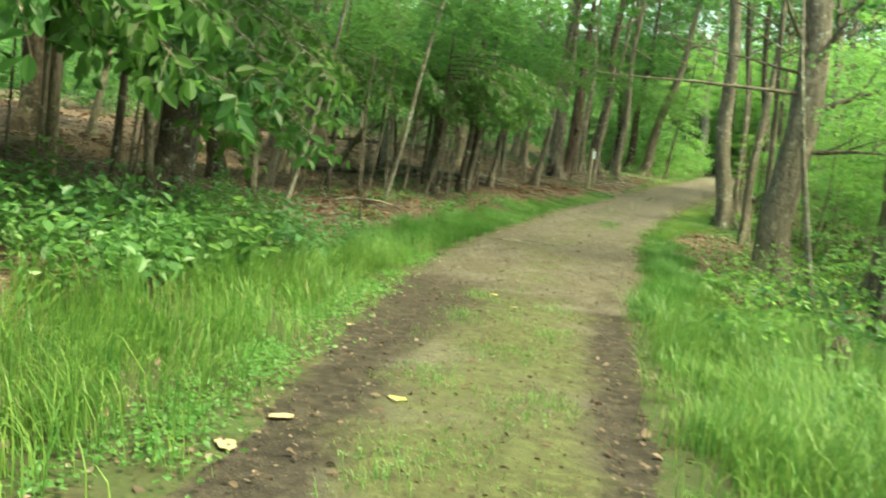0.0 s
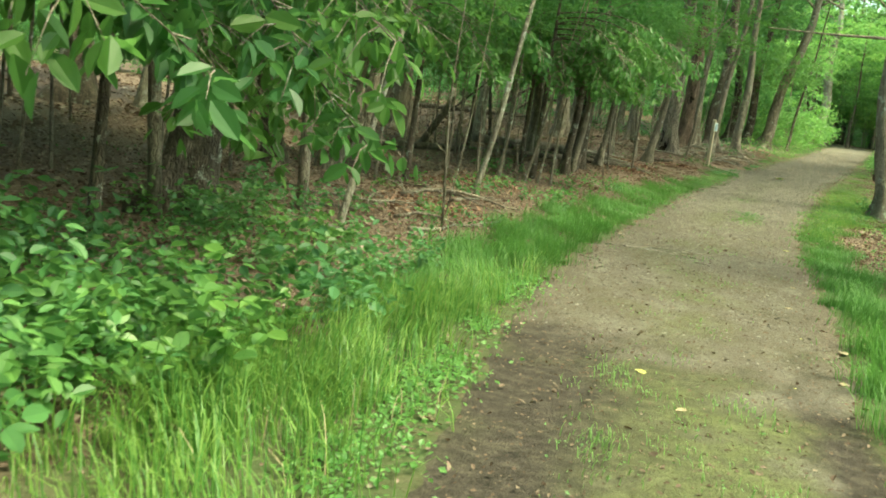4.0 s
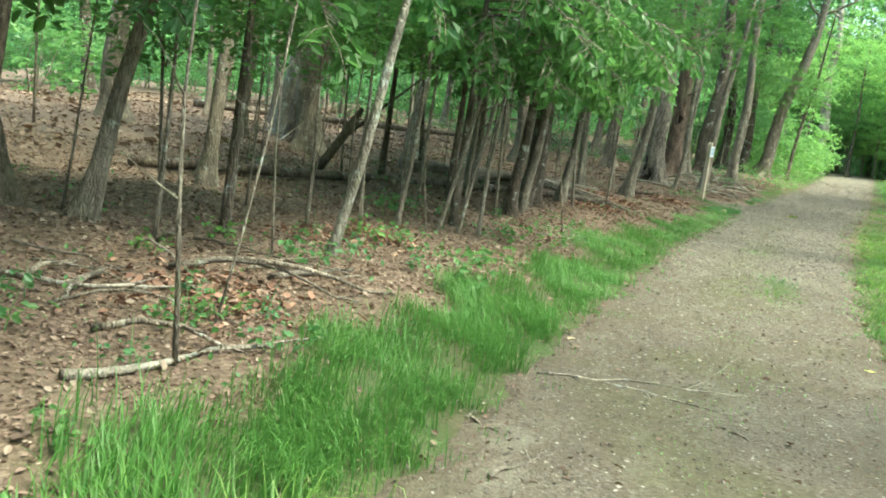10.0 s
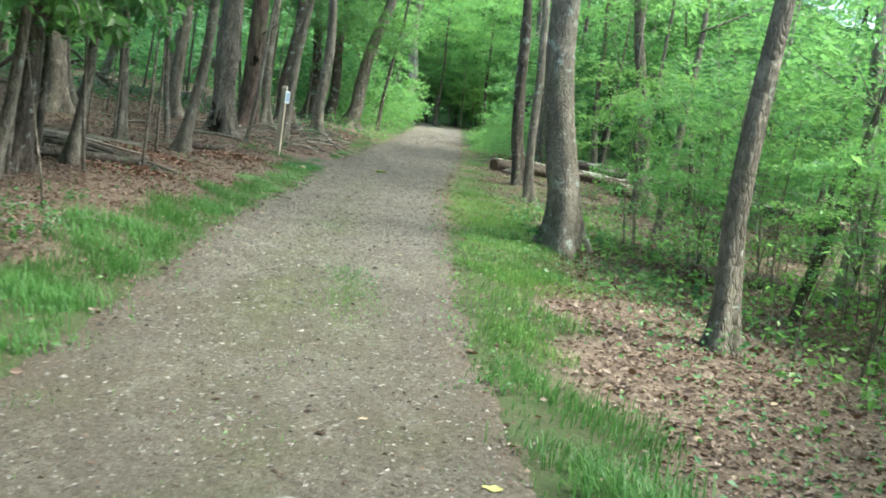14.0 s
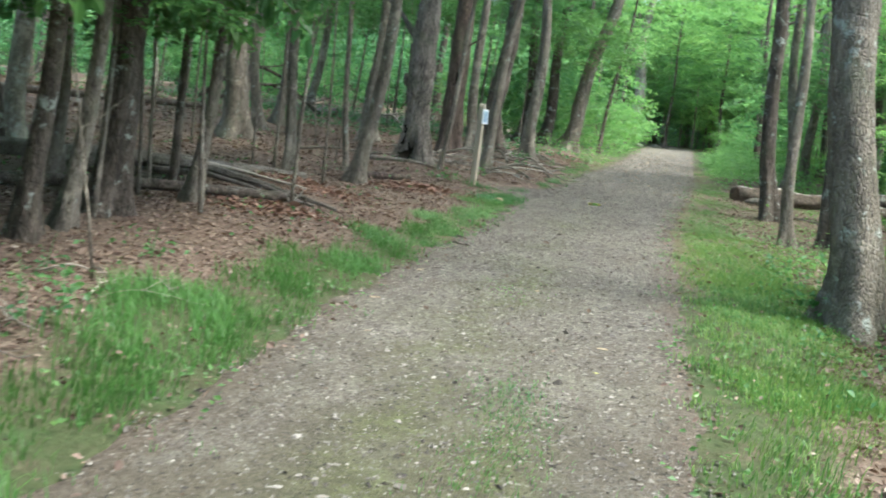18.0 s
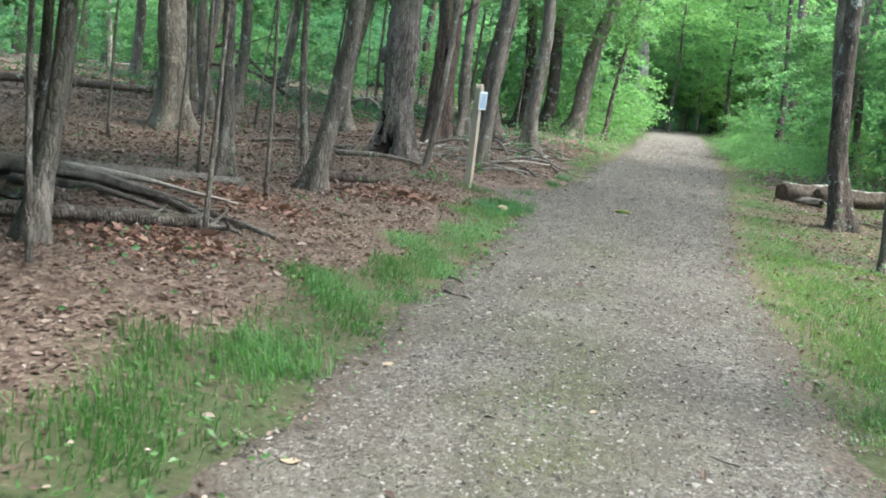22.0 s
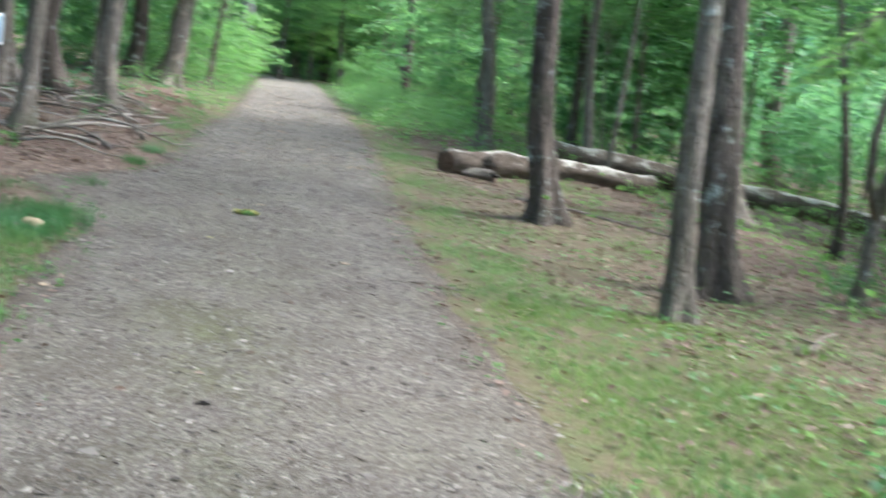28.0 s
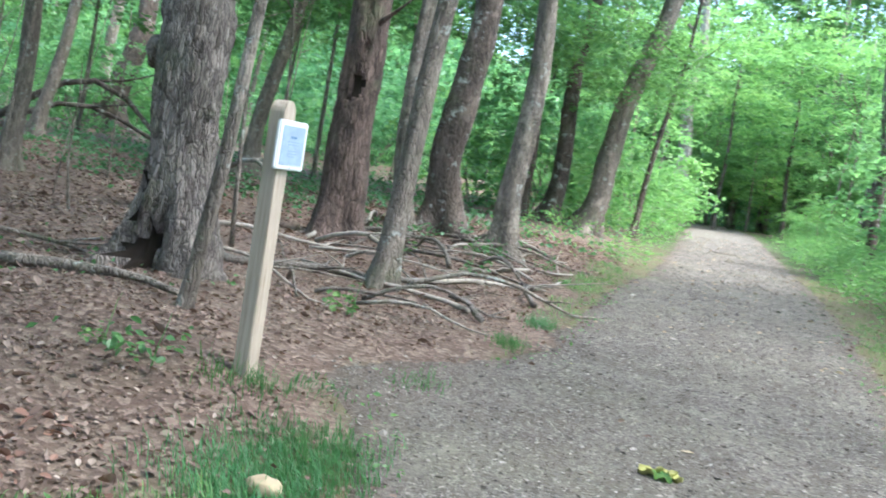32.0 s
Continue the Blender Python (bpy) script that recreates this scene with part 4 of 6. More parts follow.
# thin bare stems in the wood
thin = random.Random(29)
for i in range(78):
    right_side = i % 3 == 0
    x, y = (thin.uniform(3.4, 9.0), thin.uniform(-5, 17)) if right_side else (thin.uniform(-10, -2.9), thin.uniform(-3, 30))
    if right_side and y > 13 and x < 5:
        continue
    e = thing("bare_sapling", x, y, gz(x, y), "thin bare sapling stem rising from fallen leaves", "sapling", "thin saplings")
    h, a = thin.uniform(1.2, 4.5), thin.uniform(0, 6.28)
    lean = thin.uniform(0, 0.22)
    pts = [(math.cos(a) * lean * h * t + 0.03 * math.sin(6 * t + i), math.sin(a) * lean * h * t + 0.03 * math.cos(5 * t + i), h * t - 0.05) for t in (0, 0.15, 0.35, 0.55, 0.8, 1)]
    r = thin.uniform(0.006, 0.018)
    v, f = tube(pts, [r * (1.1 - 0.8 * t) for t in (0, 0.15, 0.35, 0.55, 0.8, 1)], 5)
    put("stem", mesh_of("stem", v, f, MAT["bark"], True), e)
    for k in range(3):
        b = thin.uniform(0, 6.28)
        (v, f), _ = bough(pts[2 + k % 3], (math.cos(b), math.sin(b), 0.6), h * thin.uniform(0.12, 0.3), r * 0.45, i * 5 + k, 4)
        put("twig", mesh_of("twig", v, f, MAT["bark"]), e)

bank = random.Random(53)
for i in range(34):
    x, y = bank.uniform(3.3, 6.2), bank.uniform(2.6, 9.5)
    e = thing("seedling", x, y, gz(x, y), "slender leafy seedling growing from leaf litter on the bank", "sapling", "bank seedlings")
    h, a, lean = bank.uniform(0.5, 1.7), bank.uniform(0, 6.28), bank.uniform(0.02, 0.25)
    line = [Vector((math.cos(a) * lean * h * t * t + 0.02 * math.sin(7 * t + i), math.sin(a) * lean * h * t * t, h * t - 0.04)) for t in (0, 0.2, 0.4, 0.6, 0.8, 1)]
    put("stem", mesh_of("stem", *tube(line, [0.008 * (1.15 - 0.85 * t) for t in (0, 0.2, 0.4, 0.6, 0.8, 1)], 5), MAT["bark"], True), e)
    at = []
    for k in range(bank.randrange(14, 34)):
        q = line[bank.randrange(2, 5)].lerp(line[5], bank.uniform(0, 1))
        b, r = bank.uniform(0, 6.28), bank.uniform(0.03, 0.26)
        at.append((q.x + r * math.cos(b), q.y + r * math.sin(b), q.z + bank.gauss(0, 0.04)))
    put("leaves", mesh_of("leaves", *leaf_cloud(np.array(at), 0.075, 400 + i, 0.7, 0.15, 0.5, True), MAT["leaf_bright"]), e)

thick = random.Random(5)
spots = 0
while spots < 230:
    y = thick.uniform(-6, 88)
    c = 0.5 * float(along(LEFT, y) + along(RIGHT, y))
    if y > 60:
        x = thick.uniform(-25, 42)
        if -3 < x < 17 and y < 76:
            continue
    elif y > 40:
        x = c + thick.choice((-1, 1)) * thick.uniform(4.0, 28)
        if 4 < x - c < 9 and y > 48:
            continue
    elif thick.random() < 0.72:
        x = c + thick.uniform(9.5 if y < 18 else 7.2, 26)
        if 17 < y < 28.6 and x < 13.5:
            continue
    else:
        x = c - thick.uniform(17, 36)
        if y < 14:
            continue
    spots += 1
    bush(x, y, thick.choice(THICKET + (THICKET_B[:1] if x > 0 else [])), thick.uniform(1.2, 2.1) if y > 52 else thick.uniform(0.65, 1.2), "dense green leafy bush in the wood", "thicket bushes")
# leaf_bright's lighter green puts part of the sunlight into these bushes' colour.
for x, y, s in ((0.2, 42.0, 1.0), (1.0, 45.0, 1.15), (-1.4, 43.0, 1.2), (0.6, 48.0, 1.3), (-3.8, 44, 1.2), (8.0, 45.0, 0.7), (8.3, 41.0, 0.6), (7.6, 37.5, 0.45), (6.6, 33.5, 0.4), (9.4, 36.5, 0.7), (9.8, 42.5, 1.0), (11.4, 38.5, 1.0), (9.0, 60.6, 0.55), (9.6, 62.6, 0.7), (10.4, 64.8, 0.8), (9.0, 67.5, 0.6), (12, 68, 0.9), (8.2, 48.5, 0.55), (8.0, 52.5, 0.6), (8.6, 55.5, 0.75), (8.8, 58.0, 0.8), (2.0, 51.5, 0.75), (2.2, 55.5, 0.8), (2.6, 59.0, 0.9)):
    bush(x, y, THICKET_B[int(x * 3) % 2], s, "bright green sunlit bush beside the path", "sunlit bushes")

# ---- the far wood closes the view all round ----


def far_wood():
    g = np.random.default_rng(3)
    at = []
    for _ in range(620):
        a, d = g.uniform(0, 2 * np.pi), g.uniform(44, 84)
        x, y = math.cos(a) * d, 20 + math.sin(a) * (d + 12)
        c = 0.5 * float(along(LEFT, y) + along(RIGHT, y))
        if abs(x - c) < 4 and 0 < y < 88:
            continue
        z = gz(x, y) + g.uniform(0, 1) ** 0.9 * 20 + 1
        s = g.uniform(1.6, 3.4)
        at.append(sprays(14, (x, y, z), (s, s, s * 0.7), 14, 1.5, int(g.integers(1 << 30)), 0.12))
    at = np.concatenate(at)
    v, f = leaf_cloud(at, 0.5, 4, 0.35, 0.2, 0.7)
    tagged(put("far_wood", mesh_of("far_wood", v, f, MAT["leaf_far"])), "distant green wood closing the view", "woods", kind="stuff")
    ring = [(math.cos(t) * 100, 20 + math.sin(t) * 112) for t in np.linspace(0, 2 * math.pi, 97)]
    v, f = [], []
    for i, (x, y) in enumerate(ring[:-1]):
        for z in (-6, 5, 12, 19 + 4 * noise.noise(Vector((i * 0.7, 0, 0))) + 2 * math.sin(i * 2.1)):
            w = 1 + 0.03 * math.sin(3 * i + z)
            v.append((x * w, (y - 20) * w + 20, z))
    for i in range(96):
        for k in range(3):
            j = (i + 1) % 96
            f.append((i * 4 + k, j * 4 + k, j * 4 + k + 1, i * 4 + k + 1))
    tagged(put("backdrop", mesh_of("backdrop", v, f, MAT["distance"], True)), "dark green backdrop of distant woods with deep shade in its colour", "backdrop", kind="structure")


far_wood()

# ---- grass, fallen leaves and gravel ----


def blades(name, pts, hmin, hmax, width, seed, mat, lean=0.5):
    """Grass blades that rise and arch over, combed in drifts that change slowly from place to place."""
    g = np.random.default_rng(seed)
    n = len(pts)
    x, y = pts[:, 0], pts[:, 1]
    h = g.uniform(hmin, hmax, n) * np.interp(y, [-18, -8, -2, 3, 10], [1.8, 1.6, 1.1, 0.8, 0.65])
    h = h * (1.0 + 0.4 * np.sin(2.6 * x + 1.9 * y) * np.sin(2.1 * y - 1.4 * x + 1))
    h = h * np.where((x > 0.9) & (y > -7), 0.72, 1.0)
    comb = 1.7 * np.sin(0.9 * x + 0.6 * y) + 1.5 * np.sin(1.5 * y - 0.8 * x + 1) + 0.8 * np.sin(3.9 * x + 2.2 * y)
    yaw = comb + g.normal(0, 0.95, n)
    d = np.stack([np.cos(yaw), np.sin(yaw), 0 * yaw], 1)
    w = np.stack([-np.sin(yaw), np.cos(yaw), 0 * yaw], 1) * width
    bend = g.beta(1.7, 1.7, n) * lean * 1.35
    up = np.array([0, 0, 1.0])
    line = [pts]
    for k, step in ((0.25, 0.42), (0.8, 0.33), (1.35, 0.33)):
        a = (bend * k)[:, None]
        line.append(line[-1] + (h * step)[:, None] * (np.cos(a) * up + np.sin(a) * d))
    v = np.stack([line[0] - w, line[0] + w, line[1] + w * 0.85, line[1] - w * 0.85, line[2] + w * 0.6, line[2] - w * 0.6, line[3]], 1).reshape(-1, 3)
    k = 7 * np.arange(n)[:, None]
    f = (k + [0, 1, 2, 3]).tolist() + (k + [3, 2, 4, 5]).tolist() + (k + [5, 4, 6]).tolist()
    return put(name, mesh_of(name, v, f, mat))


def on_ground(xy, lift=0.0):
    return np.stack([xy[:, 0], xy[:, 1], ground(xy[:, 0], xy[:, 1]) + lift], 1)


def scatter(n, x0, x1, y0, y1, weight, seed):
    g = np.random.default_rng(seed)
    xy = np.stack([g.uniform(x0, x1, n), g.uniform(y0, y1, n)], 1)
    return xy[g.uniform(0, 1, n) < weight(xy[:, 0], xy[:, 1])]


def off_path(x, y):
    return np.maximum(left_edge(y) - x, x - along(RIGHT, y))


def clumpy(x, y):
    return np.clip(0.62 + 0.4 * np.sin(3.7 * x + 1.3 * y) * np.sin(2.9 * y - 1.7 * x) + 0.3 * np.sin(9.1 * x + 4 * y), 0.08, 1)


rag = lambda x, y: 0.10 * np.sin(5.3 * y + 2 * x) + 0.08 * np.sin(11.7 * y + 1) + 0.06 * np.sin(23 * y + 5 * x)
edge_in = lambda x, y: np.clip((off_path(x, y) + 0.02 + rag(x, y)) / 0.3, 0.0, 1) ** 1.5
xy = scatter(900000, -3.2, 4.6, -18, 14, lambda x, y: verge(x, y) * edge_in(x, y) * np.where(x < 0.8, np.clip((left_edge(y) - x - np.interp(y, [-12, -7, -4], [0.42, 0.3, 0.0]) + 0.6 * rag(x, y)) / 0.2, 0.22, 1), 1) * np.clip(clumpy(x, y) * np.interp(y, [-18, -6, 0, 5, 14], [0.7, 0.8, 0.9, 0.7, 0.4]) * np.clip(0.8 + 0.4 * np.sin(1.9 * y + 0.8 * np.sin(3 * x)), 0.55, 1), 0, 1), 21)
# Paler blades: yellow-green grass, with some sunlight put into the colour too.
sunny = ((xy[:, 1] < -5.5 + 2.5 * np.sin(3.1 * xy[:, 0])) | (xy[:, 0] > 1) & (xy[:, 1] > 4)) & (np.arange(len(xy)) % 5 < 3)
tagged(blades("verge_grass", on_ground(xy[sunny]), 0.06, 0.25, 0.004, 122, MAT["grass_light"], 1.4), "long yellow-green grass leaning along the path", "grass", kind="stuff")
xy = xy[~sunny]
tagged(blades("verge_grass", on_ground(xy), 0.06, 0.27, 0.004, 22, MAT["grass"], 1.35), "lush green grass along the path edges", "grass", kind="stuff")
xy = scatter(620000, -1.9, 9.5, 13, 62, lambda x, y: verge(x, y) * edge_in(x, y) * clumpy(x, y) * np.where(x < 0.6, 1.0, np.clip(0.3 + 1.0 * np.sin(2.3 * x + 0.7 * y + 1) * np.sin(1.9 * y - 1.1 * x), 0.1, 0.8)), 23)
pale = np.arange(len(xy)) % 5 < 3
tagged(blades("verge_grass", on_ground(xy[pale]), 0.03, 0.11, 0.0032, 124, MAT["grass_light"], 1.4), "short yellow-green grass along the path edges", "grass", kind="stuff")
xy = xy[~pale]
tagged(blades("verge_grass", on_ground(xy), 0.04, 0.14, 0.0036, 24, MAT["grass"], 1.3), "thin green grass along the path edges", "grass", kind="stuff")

xy = scatter(56000, -2.5, -0.55, 12, 18.6, lambda x, y: verge(x, y) * edge_in(x, y) * np.clip(clumpy(x, y) * (0.6 + 0.5 * np.sin(2.9 * y + x) * np.sin(3.7 * x)), 0.05, 1), 137)
tagged(blades("verge_grass", on_ground(xy), 0.04, 0.15, 0.0034, 138, MAT["grass_light"], 1.35), "green grass on the verge before the junction", "grass", kind="stuff")


def lawn(x, y):
    """The low grass of the path's own crown at its start, and the small tufts further on."""
    lx, rx = along(LEFT, y), along(RIGHT, y)
    u = (x - lx) / (rx - lx)
    crown = np.clip((0.30 - np.abs(u - 0.5)) / 0.12, 0, 1) * np.clip((-5.4 - y - 2.4 * np.abs(u - 0.35)) / 1.5, 0, 1)
    tuft = np.exp(-(((x - 0.24) / 0.2) ** 2)) * np.exp(-(((y - 5.8) / 0.9) ** 2))
    tuft = np.maximum(tuft, 0.8 * np.exp(-(((x - 0.02) / 0.22) ** 2)) * np.exp(-(((y - 10.3) / 0.7) ** 2)))
    trail = 0.16 * np.exp(-(((u - 0.5) / 0.14) ** 2)) * (y < 4) * (y > -7)
    return np.maximum(np.maximum(0.75 * crown, tuft), trail) * clumpy(x, y)


xy = scatter(130000, -1.4, 2.4, -18.5, 12.5, lambda x, y: lawn(x, y) * np.clip(0.25 + (y > 4) + 1.5 * np.sin(4.1 * x + 1.3 * y) * np.sin(3.3 * y - 2.2 * x), 0.06, 1), 25)
tagged(blades("path_grass", on_ground(xy, 0.01), 0.012, 0.045, 0.003, 26, MAT["grass_light"], 1.5), "short trodden grass growing on the path", "grass", kind="stuff")


xy = scatter(150000, 2.0, 7.5, 9, 27, lambda x, y: np.clip((off_path(x, y) - 0.1) / 0.4, 0, 1) * np.clip((4.6 - off_path(x, y)) / 2.5, 0, 1) * np.clip(np.sin(1.7 * x + 0.9 * y) * np.sin(1.3 * y - x) * 1.1 + 0.12, 0.03, 0.8), 35)
tagged(blades("thin_grass", on_ground(xy), 0.03, 0.11, 0.0034, 36, MAT["grass_light"], 1.4), "thin patchy grass under the trees", "grass", kind="stuff")
xy = scatter(160000, 1.2, 4.8, 6.5, 17, lambda x, y: np.clip((off_path(x, y) - 0.15) / 0.3, 0, 1) * np.clip((2.3 + 0.4 * np.sin(1.7 * y) - off_path(x, y)) / 0.8, 0, 1) * np.clip(0.5 + 0.6 * np.sin(2.3 * x + 1.1 * y) * np.sin(1.6 * y - 1.9 * x), 0.12, 1) * 0.7, 135)
tagged(blades("verge_grass", on_ground(xy), 0.03, 0.12, 0.0034, 136, MAT["grass_light"], 1.4), "soft bright green grass sloping from the path", "grass", kind="stuff")
xy = scatter(60000, -1.6, -0.5, 17.4, 19.6, lambda x, y: np.exp(-(((x + 0.95) / 0.3) ** 2 + ((y - 18.9) / 0.5) ** 2)), 33)
tagged(blades("grass_tuft", on_ground(xy[:3000]), 0.05, 0.22, 0.0028, 34, MAT["grass"], 1.3), "lush grass tuft at the junction of the paths", "grass", kind="stuff")


def litter(name, xy, size, seed, label, long_leaf=False, mat="litter", flat=0.72):
    sizes = size * np.random.default_rng(seed + 7).lognormal(-0.1, 0.38, len(xy))
    v, f = leaf_cloud(on_ground(xy, 0.014), sizes, seed, 0.85 * flat, -0.03, 0.62, long_leaf)
    return tagged(put(name, mesh_of(name, v, f, MAT[mat])), label, "leaves", kind="stuff")


away = lambda x, y: np.clip((off_path(x, y) - 0.1) / 0.9, 0, 1) * np.clip(1.12 - verge(x, y), 0, 1)
xy = scatter(190000, -11, 7.5, -15, 34, lambda x, y: away(x, y) * np.where((x > 2) & (y > 11), 0.55, np.where(x > 2, 0.85, 1.0)) * np.interp(np.abs(x), [0, 4, 13], [1, 1, 0.35]), 27)
near = off_path(xy[:, 0], xy[:, 1]) < 3.2
litter("fallen_leaves", np.concatenate([xy[~near], xy[~near] + 0.05]), 0.05, 28, "dry brown fallen leaves covering the forest floor")
litter("fallen_leaves", np.concatenate([xy[near], xy[near] + 0.05, xy[near] * [1, 1] + [-0.06, 0.03]]), 0.034, 281, "curled brown fallen leaves strewn beside the path", True, flat=0.62)
red = np.concatenate([scatter(5200, cx - 1.3, cx + 1.3, cy - 1.2, cy + 1.2, lambda x, y: np.exp(-(((x - cx) / 0.6) ** 2 + ((y - cy) / 0.55) ** 2)) * (off_path(x, y) > 0.3), 283 + int(cy)) for cx, cy in ((-3.1, 12.6), (-2.4, 17.9), (-3.4, 15.2), (-3.9, -0.6), (-4.4, 3.2))])
litter("leaf_drift", red, 0.06, 282, "drift of reddish-brown fallen leaves on the forest floor", True, "litter_red", 0.6)
xy = scatter(26000, -2.4, 4.4, -13, 30, lambda x, y: np.exp(-(((off_path(x, y) - 0.02) / 0.13) ** 2)) * np.clip(0.5 + 0.7 * np.sin(2.7 * y + x) * np.sin(6.1 * y), 0.1, 1), 285)
litter("edge_litter", xy, 0.04, 286, "small dry leaves and crumbs along the path edge", True, flat=0.6)
xy = np.concatenate([scatter(46000, -24, -10, -14, 34, lambda x, y: 0.8 + 0 * x, 37), scatter(22000, 7, 18, -15, 34, lambda x, y: 0.6 + 0 * x, 39)])
litter("fallen_leaves", xy, 0.1, 38, "dry brown fallen leaves deeper in the wood")
xy = scatter(14000, -2.5, 5, -15, 32, lambda x, y: 0.2 + 0.35 * np.exp(-((np.abs(off_path(x, y)) / 0.3) ** 2)), 29)
litter("scattered_leaves", xy, 0.026, 30, "few dry leaves and chips scattered over the path", True, "litter_dark")


def pebbles(xy, size, seed):
    g = np.random.default_rng(seed)
    n = len(xy)
    base = np.array([[1, 0, 0], [0, 1, 0], [-1, 0, 0], [0, -1, 0], [0, 0, 0.6]], float)
    yaw = g.uniform(0, 6.28, n)
    s = size * g.lognormal(0, 0.4, n)
    st = g.uniform(0.3, 0.9, (n, 2))
    p = base[None] * np.stack([s, s * st[:, 0], 0.6 * s * st[:, 1]], 1)[:, None]
    p = p + g.normal(0, 0.2, p.shape) * s[:, None, None]
    c, q = np.cos(yaw)[:, None], np.sin(yaw)[:, None]
    p = np.stack([p[..., 0] * c - p[..., 1] * q, p[..., 0] * q + p[..., 1] * c, p[..., 2]], 2)
    v = (p + on_ground(xy, 0.012)[:, None]).reshape(-1, 3)
    tri = np.array([[0, 1, 4], [1, 2, 4], [2, 3, 4], [3, 0, 4]])
    f = (5 * np.arange(n)[:, None, None] + tri).reshape(-1, 3)
    return v, f


on_path = lambda x, y: np.clip((0.14 - off_path(x, y) + rag(x, y)) / 0.35, 0, 1)
xy = scatter(330000, -1.9, 3.4, -6, 27, lambda x, y: on_path(x, y) * np.interp(y, [-6, 2, 8, 27], [0.15, 0.4, 1, 0.9]), 31)
v, f = pebbles(xy, 0.0095, 32)
tagged(put("gravel", mesh_of("gravel", v, f, MAT["stone"])), "loose grey-brown gravel on the path", "gravel", kind="stuff")


def herb_mesh(seed, n=46, tall=0.45, size=0.1, mat="leaf_shrub"):
    g = np.random.default_rng(seed)
    pts = []
    for _ in range(7):
        a, r = g.uniform(0, 6.28), g.uniform(0, 0.22)
        top = g.uniform(0.5, 1.0) * tall
        k = n // 7
        t = g.uniform(0.35, 1, k)
        pts.append(np.stack([math.cos(a) * r * (1 + t) + g.normal(0, 0.05, k), math.sin(a) * r * (1 + t) + g.normal(0, 0.05, k), t * top], 1))
    v, f = leaf_cloud(np.concatenate(pts), size, seed, 0.55, 0.25, 0.62, True)
    return mesh_of("leaves", v, f, MAT[mat])


HERB_FINE = [herb_mesh(190 + i, 84, 0.62, 0.078) for i in range(4)]
HERB = [herb_mesh(90 + i) for i in range(4)] + [herb_mesh(95 + i, 30, 0.3, 0.09, "leaf_bright") for i in range(2)]


def herb(x, y, s, k, g):
    e = thing("undergrowth_plant", x, y, gz(x, y), "leafy green low plant growing on the forest floor", "plant", "undergrowth")
    c = put("leaves", HERB_FINE[k % 4] if x < -1.5 and y < -4 else HERB[k], e)
    c.scale = (s, s, s)
    c.rotation_euler = (0, 0, g.uniform(0, 6.28))
    put("stem", STEM[k], e)


STEM = [mesh_of("stem", *bough((0, 0, -0.03), (0.1 * math.cos(k), 0.1 * math.sin(k), 1), 0.34, 0.006, k, 4)[0], MAT["leaf_shrub"]) for k in range(6)]
hg = random.Random(17)


def patch(n, x0, x1, y0, y1, s0, s1, kinds):
    for _ in range(n):
        x, y = hg.uniform(x0, x1), hg.uniform(y0, y1)
        if float(off_path(x, y)) > 0.9:
            herb(x, y, hg.uniform(s0, s1), hg.choice(kinds), hg)


patch(72, -5.0, -1.9, -12.8, -4.6, 0.6, 1.1, (0, 1, 2, 3, 4))
patch(76, -5.2, -1.7, -13.2, -8.0, 0.9, 1.4, (0, 1, 2, 3))
patch(14, -5.0, -2.6, -5, 1, 0.4, 0.9, (0, 1, 2))
patch(26, -5, -2.4, 1, 10, 0.4, 0.9, (0, 1, 2, 3))
patch(60, 2.3, 5.5, -13, -3, 0.7, 1.3, (1, 2, 3, 4, 5))
patch(34, 2.8, 6.5, -3, 15, 0.5, 1.0, (1, 2, 4, 5))
patch(46, 3.0, 6.8, 1, 14, 0.5, 1.1, (4, 5))
patch(16, 5.5, 9, 15, 24, 0.6, 1.0, (0, 1, 4))
patch(14, -3, 0.5, 17, 30, 0.3, 0.7, (0, 2, 4, 5))


def cover(name, n, box, size, tall, mat, label, weight, seed):
    g = np.random.default_rng(seed)
    xy = scatter(n, *box, lambda x, y: np.clip((off_path(x, y) - 0.7) / 0.5, 0, 1) * weight(x, y), seed)
    at = on_ground(xy)
    at[:, 2] += 0.02 + g.uniform(0, 1, len(at)) * tall * (0.5 + 0.5 * np.sin(2.1 * at[:, 0] + 1.3) * np.sin(1.7 * at[:, 1]))
    v, f = leaf_cloud(at, size, seed, 0.3, 0.25, 0.62)
    tagged(put(name, mesh_of(name, v, f, MAT[mat])), label, "undergrowth", kind="stuff")


lumps = lambda x, y: np.clip(0.55 + 0.6 * np.sin(1.3 * x + 0.7 * y) * np.sin(1.1 * y - 0.9 * x + 2) + 0.25 * np.sin(4.3 * x + 2.9 * y), 0, 1)
cover("undergrowth", 5000, (-5.2, -1.6, -15, -4), 0.085, 0.5, "leaf_shrub", "dense leafy undergrowth beside the grassy verge", lambda x, y: lumps(x, y) * np.clip((-x - 1.6) / 1.0, 0, 1), 41)
cover("undergrowth", 17000, (2.2, 8, -16, 0), 0.08, 0.75, "leaf_bright", "light green low undergrowth beside the path", lumps, 42)
cover("undergrowth", 6000, (-9, -2.2, -3, 24), 0.06, 0.22, "leaf_shrub", "sparse green seedlings among fallen leaves", lambda x, y: 0.55 * lumps(x, y) ** 2, 43)
cover("undergrowth", 30000, (2.9, 14, -2, 36), 0.085, 0.6, "leaf_bright", "light green low undergrowth under the trees", lambda x, y: lumps(x, y) * np.clip((off_path(x, y) - 1.1) / 1.8, 0.12, 1) * np.where((y > 15) & (x < 6.5), 0.12, 1), 44)
